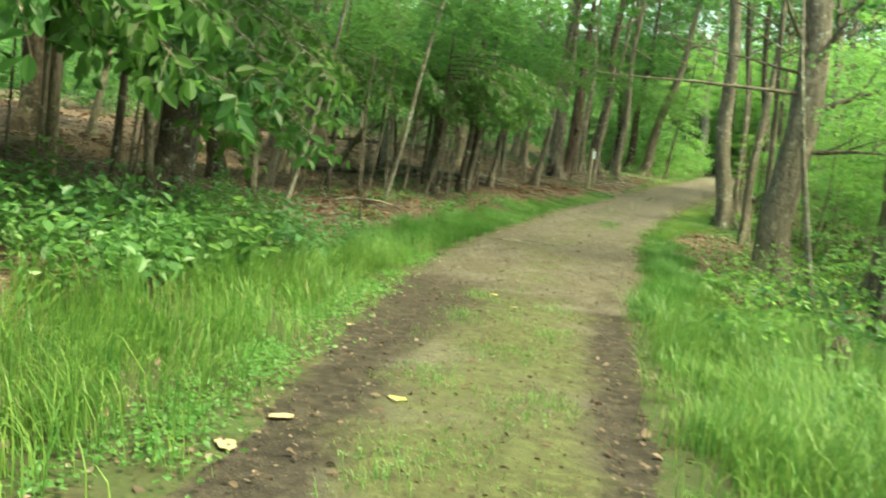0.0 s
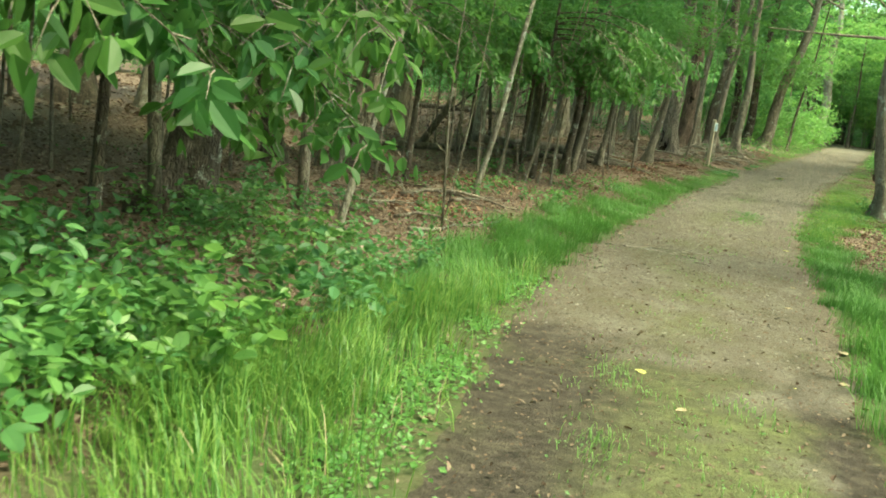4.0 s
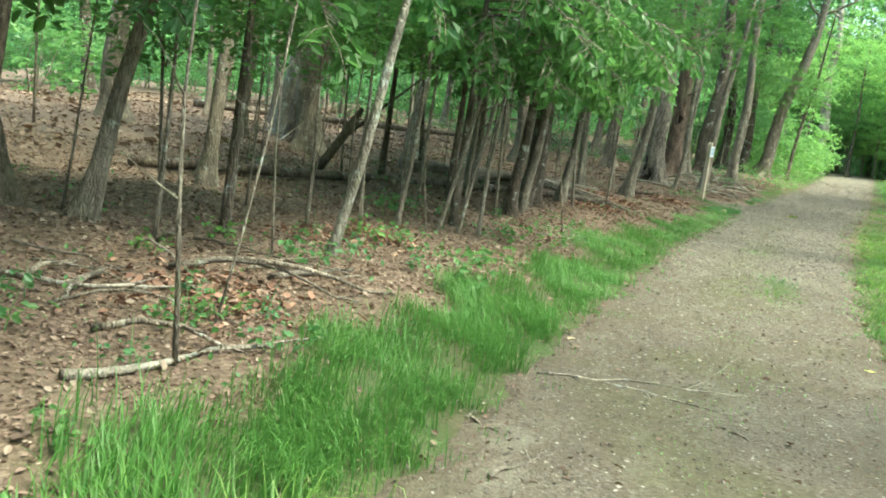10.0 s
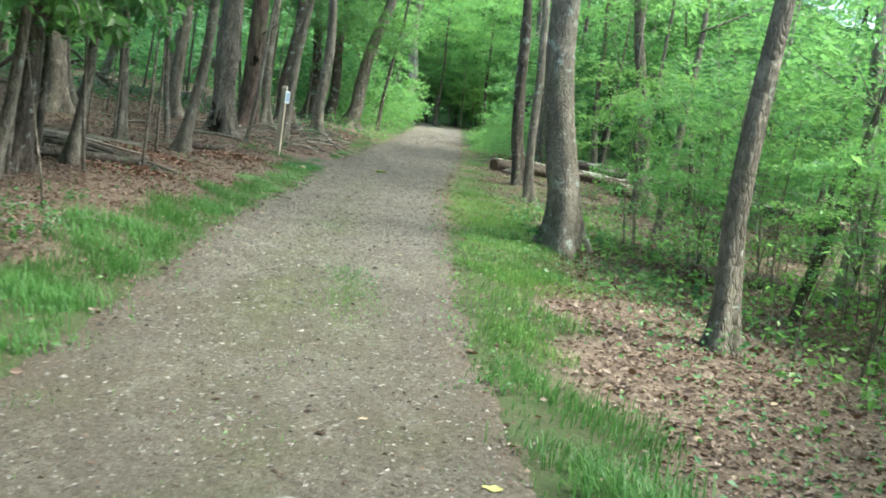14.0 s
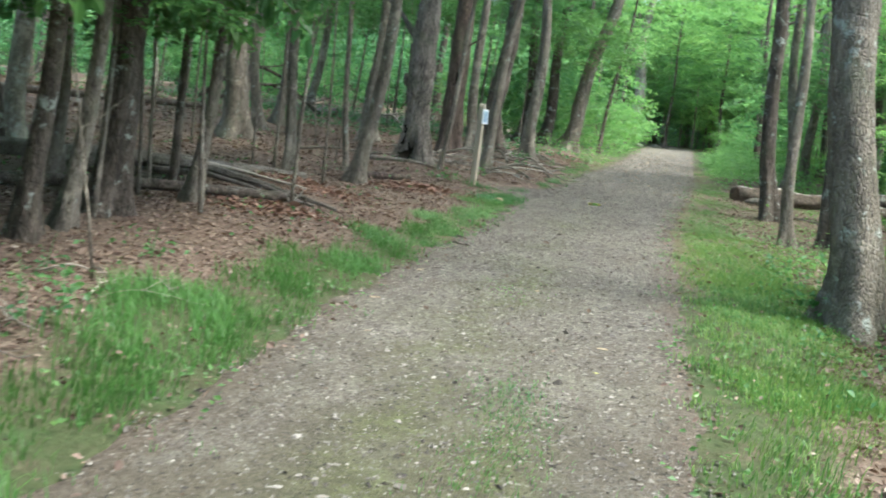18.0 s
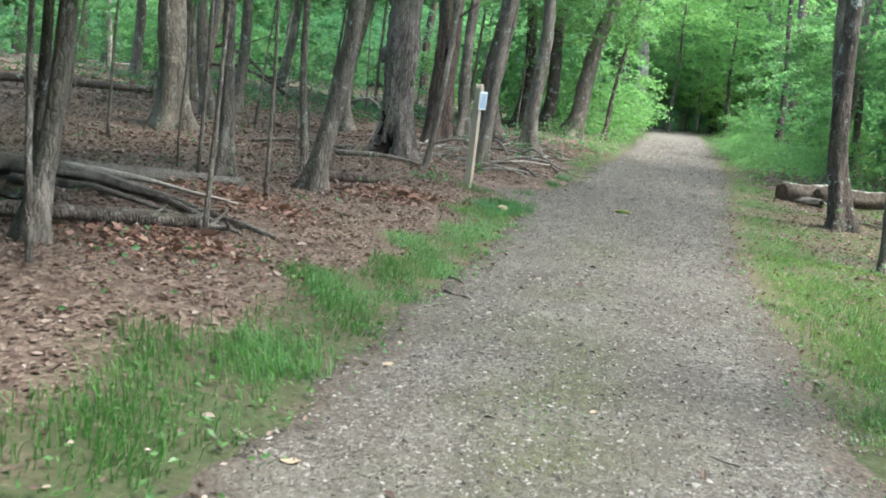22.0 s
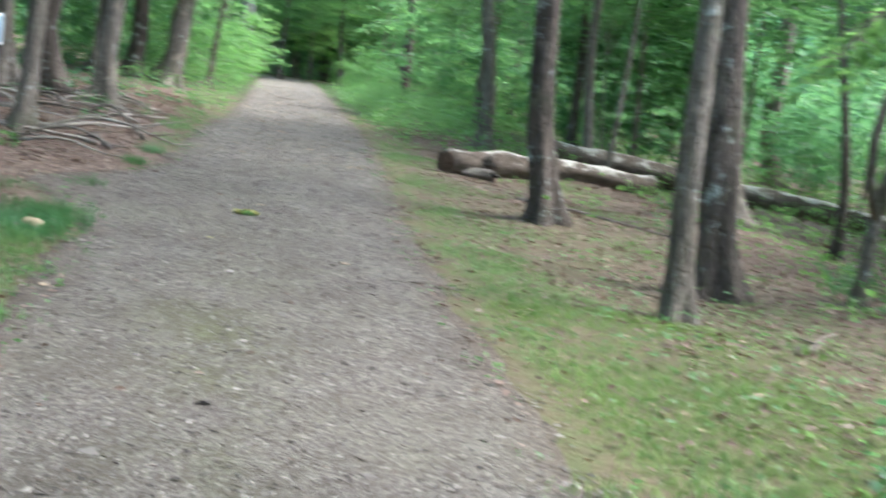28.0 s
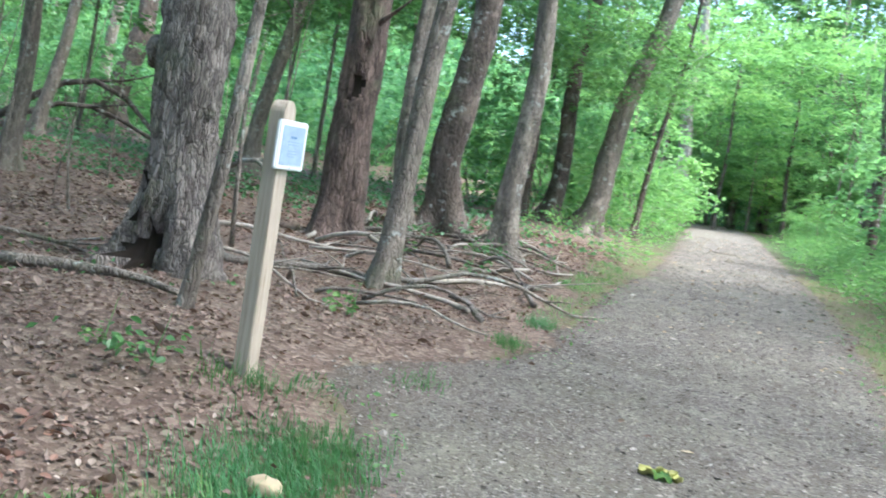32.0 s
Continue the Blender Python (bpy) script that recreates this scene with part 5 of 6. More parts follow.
cover("undergrowth", 11000, (-16, 1.5, 28, 48), 0.11, 0.45, "leaf_shrub", "bright green undergrowth of the far wood floor", lambda x, y: lumps(x, y), 45)
cover("undergrowth", 12000, (4.5, 16, 28, 60), 0.13, 0.7, "leaf_bright", "bright green undergrowth along the far path", lambda x, y: lumps(x, y), 46)

cover("undergrowth", 8000, (-13, -2.2, 26.5, 37), 0.08, 0.4, "leaf_shrub", "green herbs scattered among trunks on the wood floor", lambda x, y: lumps(x, y) * np.clip((y - 26) / 4, 0.2, 1), 48)
cover("undergrowth", 9000, (2.0, 6.5, -1.5, 12.5), 0.055, 0.28, "leaf_shrub", "sparse green seedlings among leaves on the bank", lambda x, y: lumps(1.6 * x, 1.4 * y) ** 2 * 0.7, 52)
bank_xy = scatter(15000, 2.0, 7.0, -2, 13, lambda x, y: np.clip((off_path(x, y) - 0.7) / 0.4, 0, 1) * 0.8, 53)
litter("fallen_leaves", bank_xy, 0.042, 54, "darker fallen leaves scattered on the bank", True, "litter_dark", 0.65)
xy = scatter(42000, 2.5, 10, 21, 46, lambda x, y: (x > along(RIGHT, y)) * np.clip((off_path(x, y) - 0.3) / 0.5, 0, 1) * np.clip((3.6 - off_path(x, y)) / 1.5, 0, 1) * np.clip((y - 27) / 4, 0, 1) * np.clip(lumps(1.3 * x, y), 0.25, 1), 181)
at = on_ground(xy, 0.03)
at[:, 2] += np.random.default_rng(182).uniform(0, 0.75, len(at)) * np.clip(off_path(xy[:, 0], xy[:, 1]) - 0.2, 0.15, 1)
v, f = leaf_cloud(at, 0.085, 183, 0.5, 0.1, 0.5, True)
tagged(put("undergrowth", mesh_of("undergrowth", v, f, MAT["leaf_bright"])), "lush light green herbs beside the far path", "undergrowth", kind="stuff")
xy = scatter(80000, -2.2, 0.8, -17, -3.5, lambda x, y: np.exp(-(((left_edge(y) - x - 0.25) / 0.22) ** 2)) * lumps(x * 2, y * 2), 47)
v, f = leaf_cloud(on_ground(xy, 0.04), 0.04, 48, 0.55, 0.1, 0.7)
tagged(put("weeds", mesh_of("weeds", v, f, MAT["leaf_bright"])), "small yellow-green broadleaf weeds at the path edge", "weeds", kind="stuff")
xy = scatter(30000, -2.6, 4.4, 3, 28, lambda x, y: verge(x, y) * lumps(x * 1.7, y * 1.3) * 0.5, 49)
v, f = leaf_cloud(on_ground(xy, 0.05), 0.045, 50, 0.6, 0.1, 0.6)
tagged(put("weeds", mesh_of("weeds", v, f, MAT["leaf_shrub"])), "small green broadleaf weeds in the verge grass", "weeds", kind="stuff")
xy = scatter(9000, -2.6, 4.4, -2, 28, lambda x, y: verge(x, y) * 0.25, 51)
v, f = leaf_cloud(on_ground(xy, 0.05), 0.05, 52, 0.6, 0.0, 0.6)
tagged(put("verge_litter", mesh_of("verge_litter", v, f, MAT["litter"])), "dry brown leaves caught in the verge grass", "leaves", kind="stuff")

xy = scatter(5000, -2.2, 0.9, -17, -4, lambda x, y: np.exp(-(((left_edge(y) - x - 0.22) / 0.2) ** 2)) * np.clip(lumps(x * 2 + 1, y * 2), 0.1, 1) * 0.5, 147)
litter("verge_litter", xy, 0.055, 148, "brown leaves among weeds at the path edge", True)
# small weeds among the trodden grass of the path's crown, and crumbs of bark and mast on the mud
xy = scatter(52000, -1.4, 2.4, -16, 7, lambda x, y: 0.5 * lawn(x, y) * np.clip(0.25 + 1.5 * np.sin(4.1 * x + 1.3 * y) * np.sin(3.3 * y - 2.2 * x), 0.05, 1), 61)
v, f = leaf_cloud(on_ground(xy, 0.014), 0.026, 62, 0.6, 0.0, 0.6)
tagged(put("weeds", mesh_of("weeds", v, f, MAT["grass_light"])), "tiny trodden weeds growing on the path", "weeds", kind="stuff")
xy = scatter(16000, -1.6, 2.0, -14, 3, lambda x, y: on_path(x, y) * np.interp(y, [-14, -6, 3], [0.9, 0.7, 0.3]), 63)
litter("leaf_crumbs", xy, 0.022, 64, "small brown leaf crumbs trodden into the path", True, "litter_dark", 0.8)
for cx, cy, n, tall in ((0.2, 5.6, 420, 0.05), (0.26, 6.3, 360, 0.05), (0.12, 6.9, 240, 0.04), (0.0, 10.3, 160, 0.035), (-1.42, 19.95, 130, 0.14), (-1.2, 20.3, 110, 0.1), (-0.75, 20.95, 150, 0.1), (-1.62, 19.8, 50, 0.14), (-0.35, 22.9, 200, 0.1), (-0.2, 24.2, 220, 0.1)):
    g = np.random.default_rng(int(abs(cx) * 100 + cy))
    xy = np.stack([g.normal(cx, 0.09 if cy > 15 else 0.14, n), g.normal(cy, 0.12 if cy > 15 else 0.3, n)], 1)
    tagged(blades("grass_tuft", on_ground(xy), tall * 0.5, tall * 1.6, 0.0028, n, MAT["grass"], 1.1), "small green grass tuft near the trail post" if cy > 15 else "low green grass tuft growing on the gravel path", "grass", kind="stuff")
xy = scatter(500, -1.9, 0.2, -14, 0, lambda x, y: np.exp(-(((left_edge(y) - x - 0.5) / 0.4) ** 2)) * lumps(x * 2, y * 2), 65)
tagged(blades("dry_stalks", on_ground(xy), 0.12, 0.26, 0.0022, 66, MAT["dry"], 1.3), "pale dry stalks bending over the verge grass", "grass", kind="stuff")
xy = scatter(7000, -2.6, 4.6, 0, 30, lambda x, y: verge(x, y) * edge_in(x, y) * 0.5, 67)
tagged(blades("dry_stalks", on_ground(xy), 0.04, 0.13, 0.002, 68, MAT["dry"], 1.5), "short dead grass stalks among the verge grass", "grass", kind="stuff")
xy = scatter(9000, 1.8, 6.5, 0, 20, lambda x, y: np.clip((off_path(x, y) - 0.7) / 0.5, 0, 1) * np.clip((4 - off_path(x, y)) / 2, 0, 1) * lumps(2 * x, 2 * y), 69)
at = on_ground(xy, 0.03)
at[:, 2] += np.random.default_rng(70).uniform(0, 0.16, len(at))
v, f = leaf_cloud(at, 0.045, 71, 0.5, 0.1, 0.6)
tagged(put("weeds", mesh_of("weeds", v, f, MAT["leaf_bright"])), "light green seedlings sprouting from fallen leaves", "weeds", kind="stuff")
xy = scatter(7000, 1.6, 6.5, -3, 26, lambda x, y: np.clip((off_path(x, y) - 0.5) / 0.4, 0, 1) * np.clip((4 - off_path(x, y)) / 2, 0, 1) * 0.5, 72)
litter("pale_litter", xy, 0.036, 73, "pale straw-coloured leaf scraps under the trees", True, "dry", 0.65)
xy = scatter(90000, -2.6, 4.6, -6, 32, lambda x, y: np.exp(-(((off_path(x, y) + 0.14) / 0.15) ** 2)) * np.clip(np.sin(3.1 * y + 2 * x) * np.sin(7.3 * y + 1) * 1.2 - 0.1, 0.03, 0.6), 75)
tagged(blades("edge_grass", on_ground(xy, 0.008), 0.025, 0.09, 0.0026, 76, MAT["grass"], 1.4), "sparse grass creeping over the gravel edge", "grass", kind="stuff")
xy = scatter(60000, -0.2, 5.5, 27, 50, lambda x, y: on_path(x, y) * np.interp(y, [27, 50], [0.9, 0.3]), 77)
v, f = pebbles(xy, 0.013, 78)
tagged(put("gravel", mesh_of("gravel", v, f, MAT["stone"])), "loose grey-brown gravel on the far path", "gravel", kind="stuff")
xy = scatter(2600, -0.2, 5.5, 24, 50, lambda x, y: on_path(x, y) * 0.8, 79)
litter("pale_litter", xy, 0.04, 80, "pale leaf scraps scattered over the far path", True, "dry", 0.7)
xy = scatter(26000, -2.5, 11, 31, 58, lambda x, y: np.clip((off_path(x, y) - 0.2) / 0.4, 0, 1) * np.clip((3.0 - off_path(x, y)) / 1.2, 0, 1) * lumps(1.5 * x, y), 81)
at = on_ground(xy, 0.03)
at[:, 2] += np.random.default_rng(82).uniform(0, 0.5, len(at)) * np.clip(off_path(xy[:, 0], xy[:, 1]), 0.15, 1)
v, f = leaf_cloud(at, 0.09, 83, 0.45, 0.1, 0.55)
tagged(put("undergrowth", mesh_of("undergrowth", v, f, MAT["leaf_bright"])), "lush bright green herbs along the far path", "undergrowth", kind="stuff")



def fern_mesh(seed):
    """Arching fronds, each a midrib with paired leaflets that shorten to the tip."""
    g = np.random.default_rng(seed)
    v, f = [], []
    for k in range(8):
        a, length = k * 0.785 + g.uniform(-0.3, 0.3), g.uniform(0.32, 0.5)
        d, w = np.array([math.cos(a), math.sin(a), 0]), np.array([-math.sin(a), math.cos(a), 0])
        spine = [d * length * t * (0.55 + 0.4 * t) + np.array([0, 0, length * (1.15 * t - 0.72 * t * t)]) for t in np.linspace(0, 1, 17)]
        for i in range(3, 16):
            reach = 0.1 * math.sin(math.pi * (0.12 + 0.88 * i / 16)) + 0.008
            ahead = spine[i + 1] - spine[i] if i < 16 else d * 0.02
            for side in (-1, 1):
                b, tip = spine[i], spine[i] + side * w * reach + d * reach * 0.35 - np.array([0, 0, reach * 0.25])
                n = len(v)
                v += [b - ahead * 0.05, b + ahead * 0.75, (b + tip) / 2 + ahead * 0.55, tip, (b + tip) / 2 - ahead * 0.12]
                f.append((n, n + 4, n + 3, n + 2, n + 1) if side > 0 else (n, n + 1, n + 2, n + 3, n + 4))
    return mesh_of("fronds", np.array(v), f, MAT["leaf_bright"])


FERN = [fern_mesh(300 + i) for i in range(3)]
RIB = mesh_of("stalk", *tube([(0, 0, -0.04), (0, 0, 0.03), (0.01, 0, 0.1)], [0.012, 0.009, 0.004], 6), MAT["leaf_shrub"])
for i, (x, y, s) in enumerate(((-2.05, -9.75, 1.0), (-2.35, -9.3, 0.9), (-2.5, -8.7, 0.95), (-1.75, -8.9, 0.6), (-2.9, -9.6, 1.1), (-2.2, -8.2, 0.8))):
    e = thing("fern", x, y, gz(x, y), "bright green fern with arching fronds beside the verge", "fern", "ferns")
    c = put("fronds", FERN[i % 3], e)
    c.scale, c.rotation_euler = (s, s, s), (0, 0, 1.3 * i)
    put("stalk", RIB, e)

# rotten stumps among the undergrowth at the start
stump = thing("dead_snag", 4.25, -4.3, gz(4.25, -4.3), "broken dark dead trunk with pale splintered wood in undergrowth", "dead wood")
v, f = tube([(0, 0, -0.1), (0.02, 0, 0.1), (0.06, 0, 0.4), (0.12, 0.02, 0.8), (0.17, 0.02, 1.15), (0.2, 0.03, 1.5)], [0.13, 0.12, 0.11, 0.1, 0.085, 0.02], 16, 0.35, 5, None, 0.12)
put("trunk", mesh_of("trunk", v, f, MAT["bark_dark"], True), stump)
v, f = tube([(0.0, -0.1, 0.05), (0.04, -0.1, 0.35), (0.09, -0.09, 0.62)], [0.03, 0.055, 0.01], 9, 0.5, 6)
put("bare_wood", mesh_of("bare_wood", v, f, MAT["twig_pale"], True), stump, "pale bare split wood")
(v, f), _ = bough((-0.05, -0.1, 0.2), (-1, -0.6, -0.2), 0.7, 0.03, 9, 7)
put("root_branch", mesh_of("root_branch", v, f, MAT["twig_pale"], True), stump)
rot = thing("tree_stump", 2.95, -9.7, gz(2.95, -9.7), "small brown rotten stump hidden among green herbs", "stump")
v, f = tube([(0, 0, -0.1), (0, 0, 0.06), (0.01, 0.01, 0.18), (0.02, 0, 0.3), (0.05, 0.01, 0.4)], [0.15, 0.13, 0.11, 0.1, 0.03], 18, 0.5, 8, None, 0.15)
put("body", mesh_of("body", v, f, MAT["bark_dead"], True), rot)

# ---- the trail post ----


def box(w, d, h, bevel=0.0):
    bm = bmesh.new()
    bmesh.ops.create_cube(bm, size=1.0)
    bmesh.ops.scale(bm, vec=(w, d, h), verts=bm.verts)
    if bevel:
        bmesh.ops.bevel(bm, geom=bm.edges, offset=bevel, segments=2, affect="EDGES")
    return bm


def part(name, bm, mat, parent, at=(0, 0, 0), label=""):
    me = bpy.data.meshes.new(name)
    bm.to_mesh(me)
    bm.free()
    me.materials.append(mat)
    ob = put(name, me, parent, label)
    ob.location = at
    return ob


post = thing("trail_post", -1.56, 20.02, gz(-1.56, 20.02), "weathered square wooden trail post with a framed notice", "sign post")
post.rotation_euler = (0, radians(1.5), radians(-18))
bm = bmesh.new()
bmesh.ops.create_grid(bm, x_segments=1, y_segments=1, size=0.001)
bm.clear()
outline = [(-0.05, -0.2)] + [(0.05, -0.2), (0.05, 1.47)] + [(0.05 * math.cos(a), 1.47 + 0.065 * math.sin(a) ** 1.4) for a in np.linspace(0.25, math.pi - 0.25, 9)] + [(-0.05, 1.47)]
ends = []
for x in (-0.05, 0.05):
    ring = [bm.verts.new((x, y, z)) for y, z in outline]
    ends.append(ring)
    bm.faces.new(ring)
for k in range(len(outline)):
    bm.faces.new((ends[0][k], ends[0][k - 1], ends[1][k - 1], ends[1][k]))
bmesh.ops.recalc_face_normals(bm, faces=bm.faces)
bmesh.ops.bevel(bm, geom=[e for e in bm.edges if abs((e.verts[0].co - e.verts[1].co).normalized().z) > 0.99], offset=0.006, segments=2, affect="EDGES")
part("post", bm, MAT["lumber"], post)
frame_ob = part("notice_frame", box(0.028, 0.255, 0.27, 0.008), MAT["white"], post, (0.066, 0.02, 1.295), "white plastic frame")
part("notice_sheet", box(0.004, 0.2, 0.215), MAT["paper"], frame_ob, (0.0155, 0, 0), "pale blue printed sheet")
part("title", box(0.002, 0.05, 0.012), MAT["title"], frame_ob, (0.0185, 0, 0.045), "dark blue title bar")
for z, w in ((0.02, 0.1), (0.005, 0.09), (-0.03, 0.07), (-0.045, 0.08), (-0.06, 0.06)):
    part("line_of_print", box(0.002, w, 0.004), MAT["ink"], frame_ob, (0.0185, 0, z))
for z in (0.122, -0.122):
    part("screw", box(0.006, 0.009, 0.009, 0.003), MAT["ink"], frame_ob, (0.0155, 0, z))

# ---- the shaggy old tree, the dead tree, logs and branches ----
snag = thing("tree", -3.2, 22.4, gz(-3.2, 22.4), "stout old tree with shaggy grey bark and a rotten hollow", "tree", "trees of the wood")


def shaggy(points, radii, sides, seed, plate, flare, pits, ragged=0.9):
    """A trunk with raised bark plates; pits (angle, height, width, tall, depth) become rotten hollows, a mesh of their
    own, near-black for the shade inside.
    """
    verts, faces = tube(points, radii, sides, 0.16, seed, flare)
    out, dark = [], set()
    for i, p in enumerate(verts):
        ring = Vector(points[i // sides])
        d = p - ring
        a, z = math.atan2(d.y, d.x), ring.z
        q = Vector((math.cos(a) * 5.2, math.sin(a) * 5.2, z * 2.3 + seed))
        k = plate * (abs(noise.noise(q)) + 0.6 * abs(noise.noise(q * 2.1)) + 0.3 * noise.noise(q * 5.0))
        for pa, pz, pw, pt, depth in pits:
            u = ((a - pa + math.pi) % (2 * math.pi) - math.pi) / pw
            m = 1 - math.sqrt(u * u + ((z - pz) / pt) ** 2) + ragged * noise.noise(q * 2.2 + Vector((9, 0, 0)))
            if m > 0:
                k -= depth * min(1, m * 2.5)
                dark.add(i)
        out.append(ring + d * (1 + k))
    inner = [fc for fc in faces if all(i in dark for i in fc)]
    owner = {i: i for i in dark}

    def root(i):
        while owner[i] != i:
            i = owner[i]
        return i

    for fc in inner:
        for i in fc[1:]:
            owner[root(i)] = root(fc[0])
    bits = {}
    for fc in inner:
        bits.setdefault(root(fc[0]), []).append(fc)
    large = [b for b in bits.values() if len(b) > 5]
    gone = {fc for b in large for fc in b}
    pieces = []
    for b in large:
        used = sorted({i for fc in b for i in fc})
        at = {k: n for n, k in enumerate(used)}
        pieces.append(([out[i] for i in used], [tuple(at[i] for i in fc) for fc in b]))
    return (out, [fc for fc in faces if fc not in gone]), pieces


zs = [-0.3, -0.1] + [0.06 * i for i in range(64)] + [4.2, 5.5, 8, 11]
BASE = -math.pi / 2
skin, pit = shaggy([(0.02 * math.sin(2 * z) + 0.03 * z, 0.02 * math.cos(1.7 * z), z) for z in zs], [float(np.interp(z, [0, 0.5, 1.2, 1.7, 2.1, 3.2, 5.5, 11], [0.255, 0.238, 0.225, 0.228, 0.235, 0.2, 0.17, 0.08])) for z in zs], 64, 4, 0.23, (1.05, 0.85, 0.58, 0.3, 0.1),
                   ((BASE - 0.3, 0.16, 0.5, 0.3, 0.42), (BASE - 0.75, 0.55, 0.2, 0.3, 0.2), (BASE + 0.15, 0.5, 0.08, 0.1, 0.2), (BASE + 0.75, 1.95, 0.12, 0.09, 0.2)))
put("trunk", mesh_of("trunk", *skin, MAT["bark_snag"], True), snag)
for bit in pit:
    put("hollow", mesh_of("hollow", *bit, MAT["hollow"], True), snag, "rotten hollow with shade in its near-black colour")


def lump(name, parent, at, size, mat, seed):
    bm = bmesh.new()
    bmesh.ops.create_icosphere(bm, subdivisions=3, radius=1.0)
    for vv in bm.verts:
        vv.co *= 1 + 0.28 * noise.noise(vv.co * 1.9 + Vector((seed, 0, 0)))
        vv.co = Vector((vv.co.x * size[0], vv.co.y * size[1], vv.co.z * size[2]))
    for fc in bm.faces:
        fc.smooth = True
    return part(name, bm, mat, parent, at)


lump("burl", snag, (-0.22, -0.08, 1.74), (0.1, 0.12, 0.14), MAT["bark_snag"], 1)
lump("burl", snag, (0.26, -0.1, 1.32), (0.06, 0.07, 0.09), MAT["bark_snag"], 5)
for a, z in ((2.6, 2.5), (0.3, 3.4)):
    (v, f), _ = bough((0.1 * math.cos(a), 0.1 * math.sin(a), z), (math.cos(a), math.sin(a) * 0.4, 1.2), 2.4, 0.07, int(z * 10), 8)
    put("limb", mesh_of("limb", v, f, MAT["bark_snag"], True), snag)

dead = thing("dead_tree", -3.05, 26.9, gz(-3.05, 26.9), "stout dead tree with peeling reddish bark and woodpecker holes", "tree", "trees of the wood")
zs = [-0.3, -0.1] + [0.045 * i for i in range(82)] + [4.5, 6, 8]
skin, pit = shaggy([(0.03 * z, 0.01 * z, z) for z in zs], [float(np.interp(z, [0, 0.4, 1.3, 2.5, 4.2, 8], [0.315, 0.285, 0.26, 0.24, 0.21, 0.08])) for z in zs], 56, 9, 0.10, (0.45, 0.3, 0.16, 0.06),
                   ((BASE + 0.2, 1.9, 0.38, 0.17, 0.24), (BASE - 0.2, 1.74, 0.16, 0.06, 0.2), (BASE + 0.35, 2.38, 0.13, 0.07, 0.25), (BASE + 0.1, 1.25, 0.12, 0.2, 0.12), (BASE + 0.2, 2.9, 0.15, 0.1, 0.2)), 0.45)
(v, f), _ = bough((0.15, -0.1, 2.6), (0.8, -0.3, 0.9), 0.7, 0.045, 77, 7)
put("broken_limb", mesh_of("broken_limb", v, f, MAT["bark_dead"], True), dead)
put("trunk", mesh_of("trunk", *skin, MAT["bark_dead"], True), dead)
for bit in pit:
    put("woodpecker_hole", mesh_of("woodpecker_hole", *bit, MAT["hollow"], True), dead, "woodpecker hole with shade in its near-black colour")


def log(points, r0, r1, mat, name, label, category="log", sides=14, seed=1, rough=0.12, cut=True):
    x0, y0, _ = points[0]
    e = thing(name, x0, y0, gz(x0, y0), label, category)
    pts = [(x - x0, y - y0, gz(x, y) + lift - gz(x0, y0)) for x, y, lift in points]
    fine = []
    for a, b in zip(pts[:-1], pts[1:]):
        fine += [tuple(a[i] + (b[i] - a[i]) * k / 6 + (0.25 * r0 * math.sin(5 * k + seed + i) if 0 < k else 0) * 0.3 for i in range(3)) for k in range(6)]
    fine.append(pts[-1])
    rad = [r0 + (r1 - r0) * i / (len(fine) - 1) for i in range(len(fine))]
    v, f = tube(fine, rad, sides, rough, seed)
    put("trunk", mesh_of("trunk", v, f, mat, True), e)
    if cut:
        d = (Vector(fine[1]) - Vector(fine[0])).normalized()
        v, f = tube([Vector(fine[0]) - d * 0.012, Vector(fine[0]) + d * 0.01], [r0 * 0.86, r0 * 0.9], sides, 0.08, seed)
        put("cut_end", mesh_of("cut_end", v, f, MAT["cut"]), e, "reddish-brown rotting cut end")
    return e


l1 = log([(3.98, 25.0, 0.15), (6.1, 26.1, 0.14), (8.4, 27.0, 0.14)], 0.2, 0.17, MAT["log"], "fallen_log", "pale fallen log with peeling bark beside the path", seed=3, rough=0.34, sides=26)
# Near-black stub and dark lump stand in for the dark crack near the log's end.
(v, f), _ = bough((0.75, 0.0, 0.05), (-0.25, -1.2, -0.25), 0.5, 0.05, 5, 6)
put("broken_stub", mesh_of("broken_stub", v, f, MAT["hollow"], True), l1)
lump("broken_knot", l1, (0.75, 0.17, 0.2), (0.12, 0.1, 0.12), MAT["bark_dark"], 11)
lump("rotten_wood", l1, (0.55, -0.02, 0.02), (0.3, 0.1, 0.09), MAT["dead_wood"], 12)
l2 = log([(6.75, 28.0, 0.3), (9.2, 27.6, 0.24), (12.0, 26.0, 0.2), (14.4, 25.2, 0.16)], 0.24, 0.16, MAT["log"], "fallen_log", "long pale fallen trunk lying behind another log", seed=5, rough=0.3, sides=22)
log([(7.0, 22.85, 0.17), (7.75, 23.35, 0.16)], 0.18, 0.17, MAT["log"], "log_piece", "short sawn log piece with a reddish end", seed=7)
log([(4.4, 9.2, 0.12), (5.3, 9.9, 0.1), (6.4, 10.2, 0.1)], 0.13, 0.1, MAT["bark_dark"], "fallen_log", "dark charred-looking log among undergrowth", seed=8)
log([(-8.6, 5.0, 0.1), (-7.0, 7.8, 0.1), (-4.8, 12.0, 0.12), (-3.15, 13.3, 0.1)], 0.085, 0.06, MAT["bark_dark"], "fallen_tree", "long dark fallen trunk lying across the leafy floor", seed=9, cut=False)
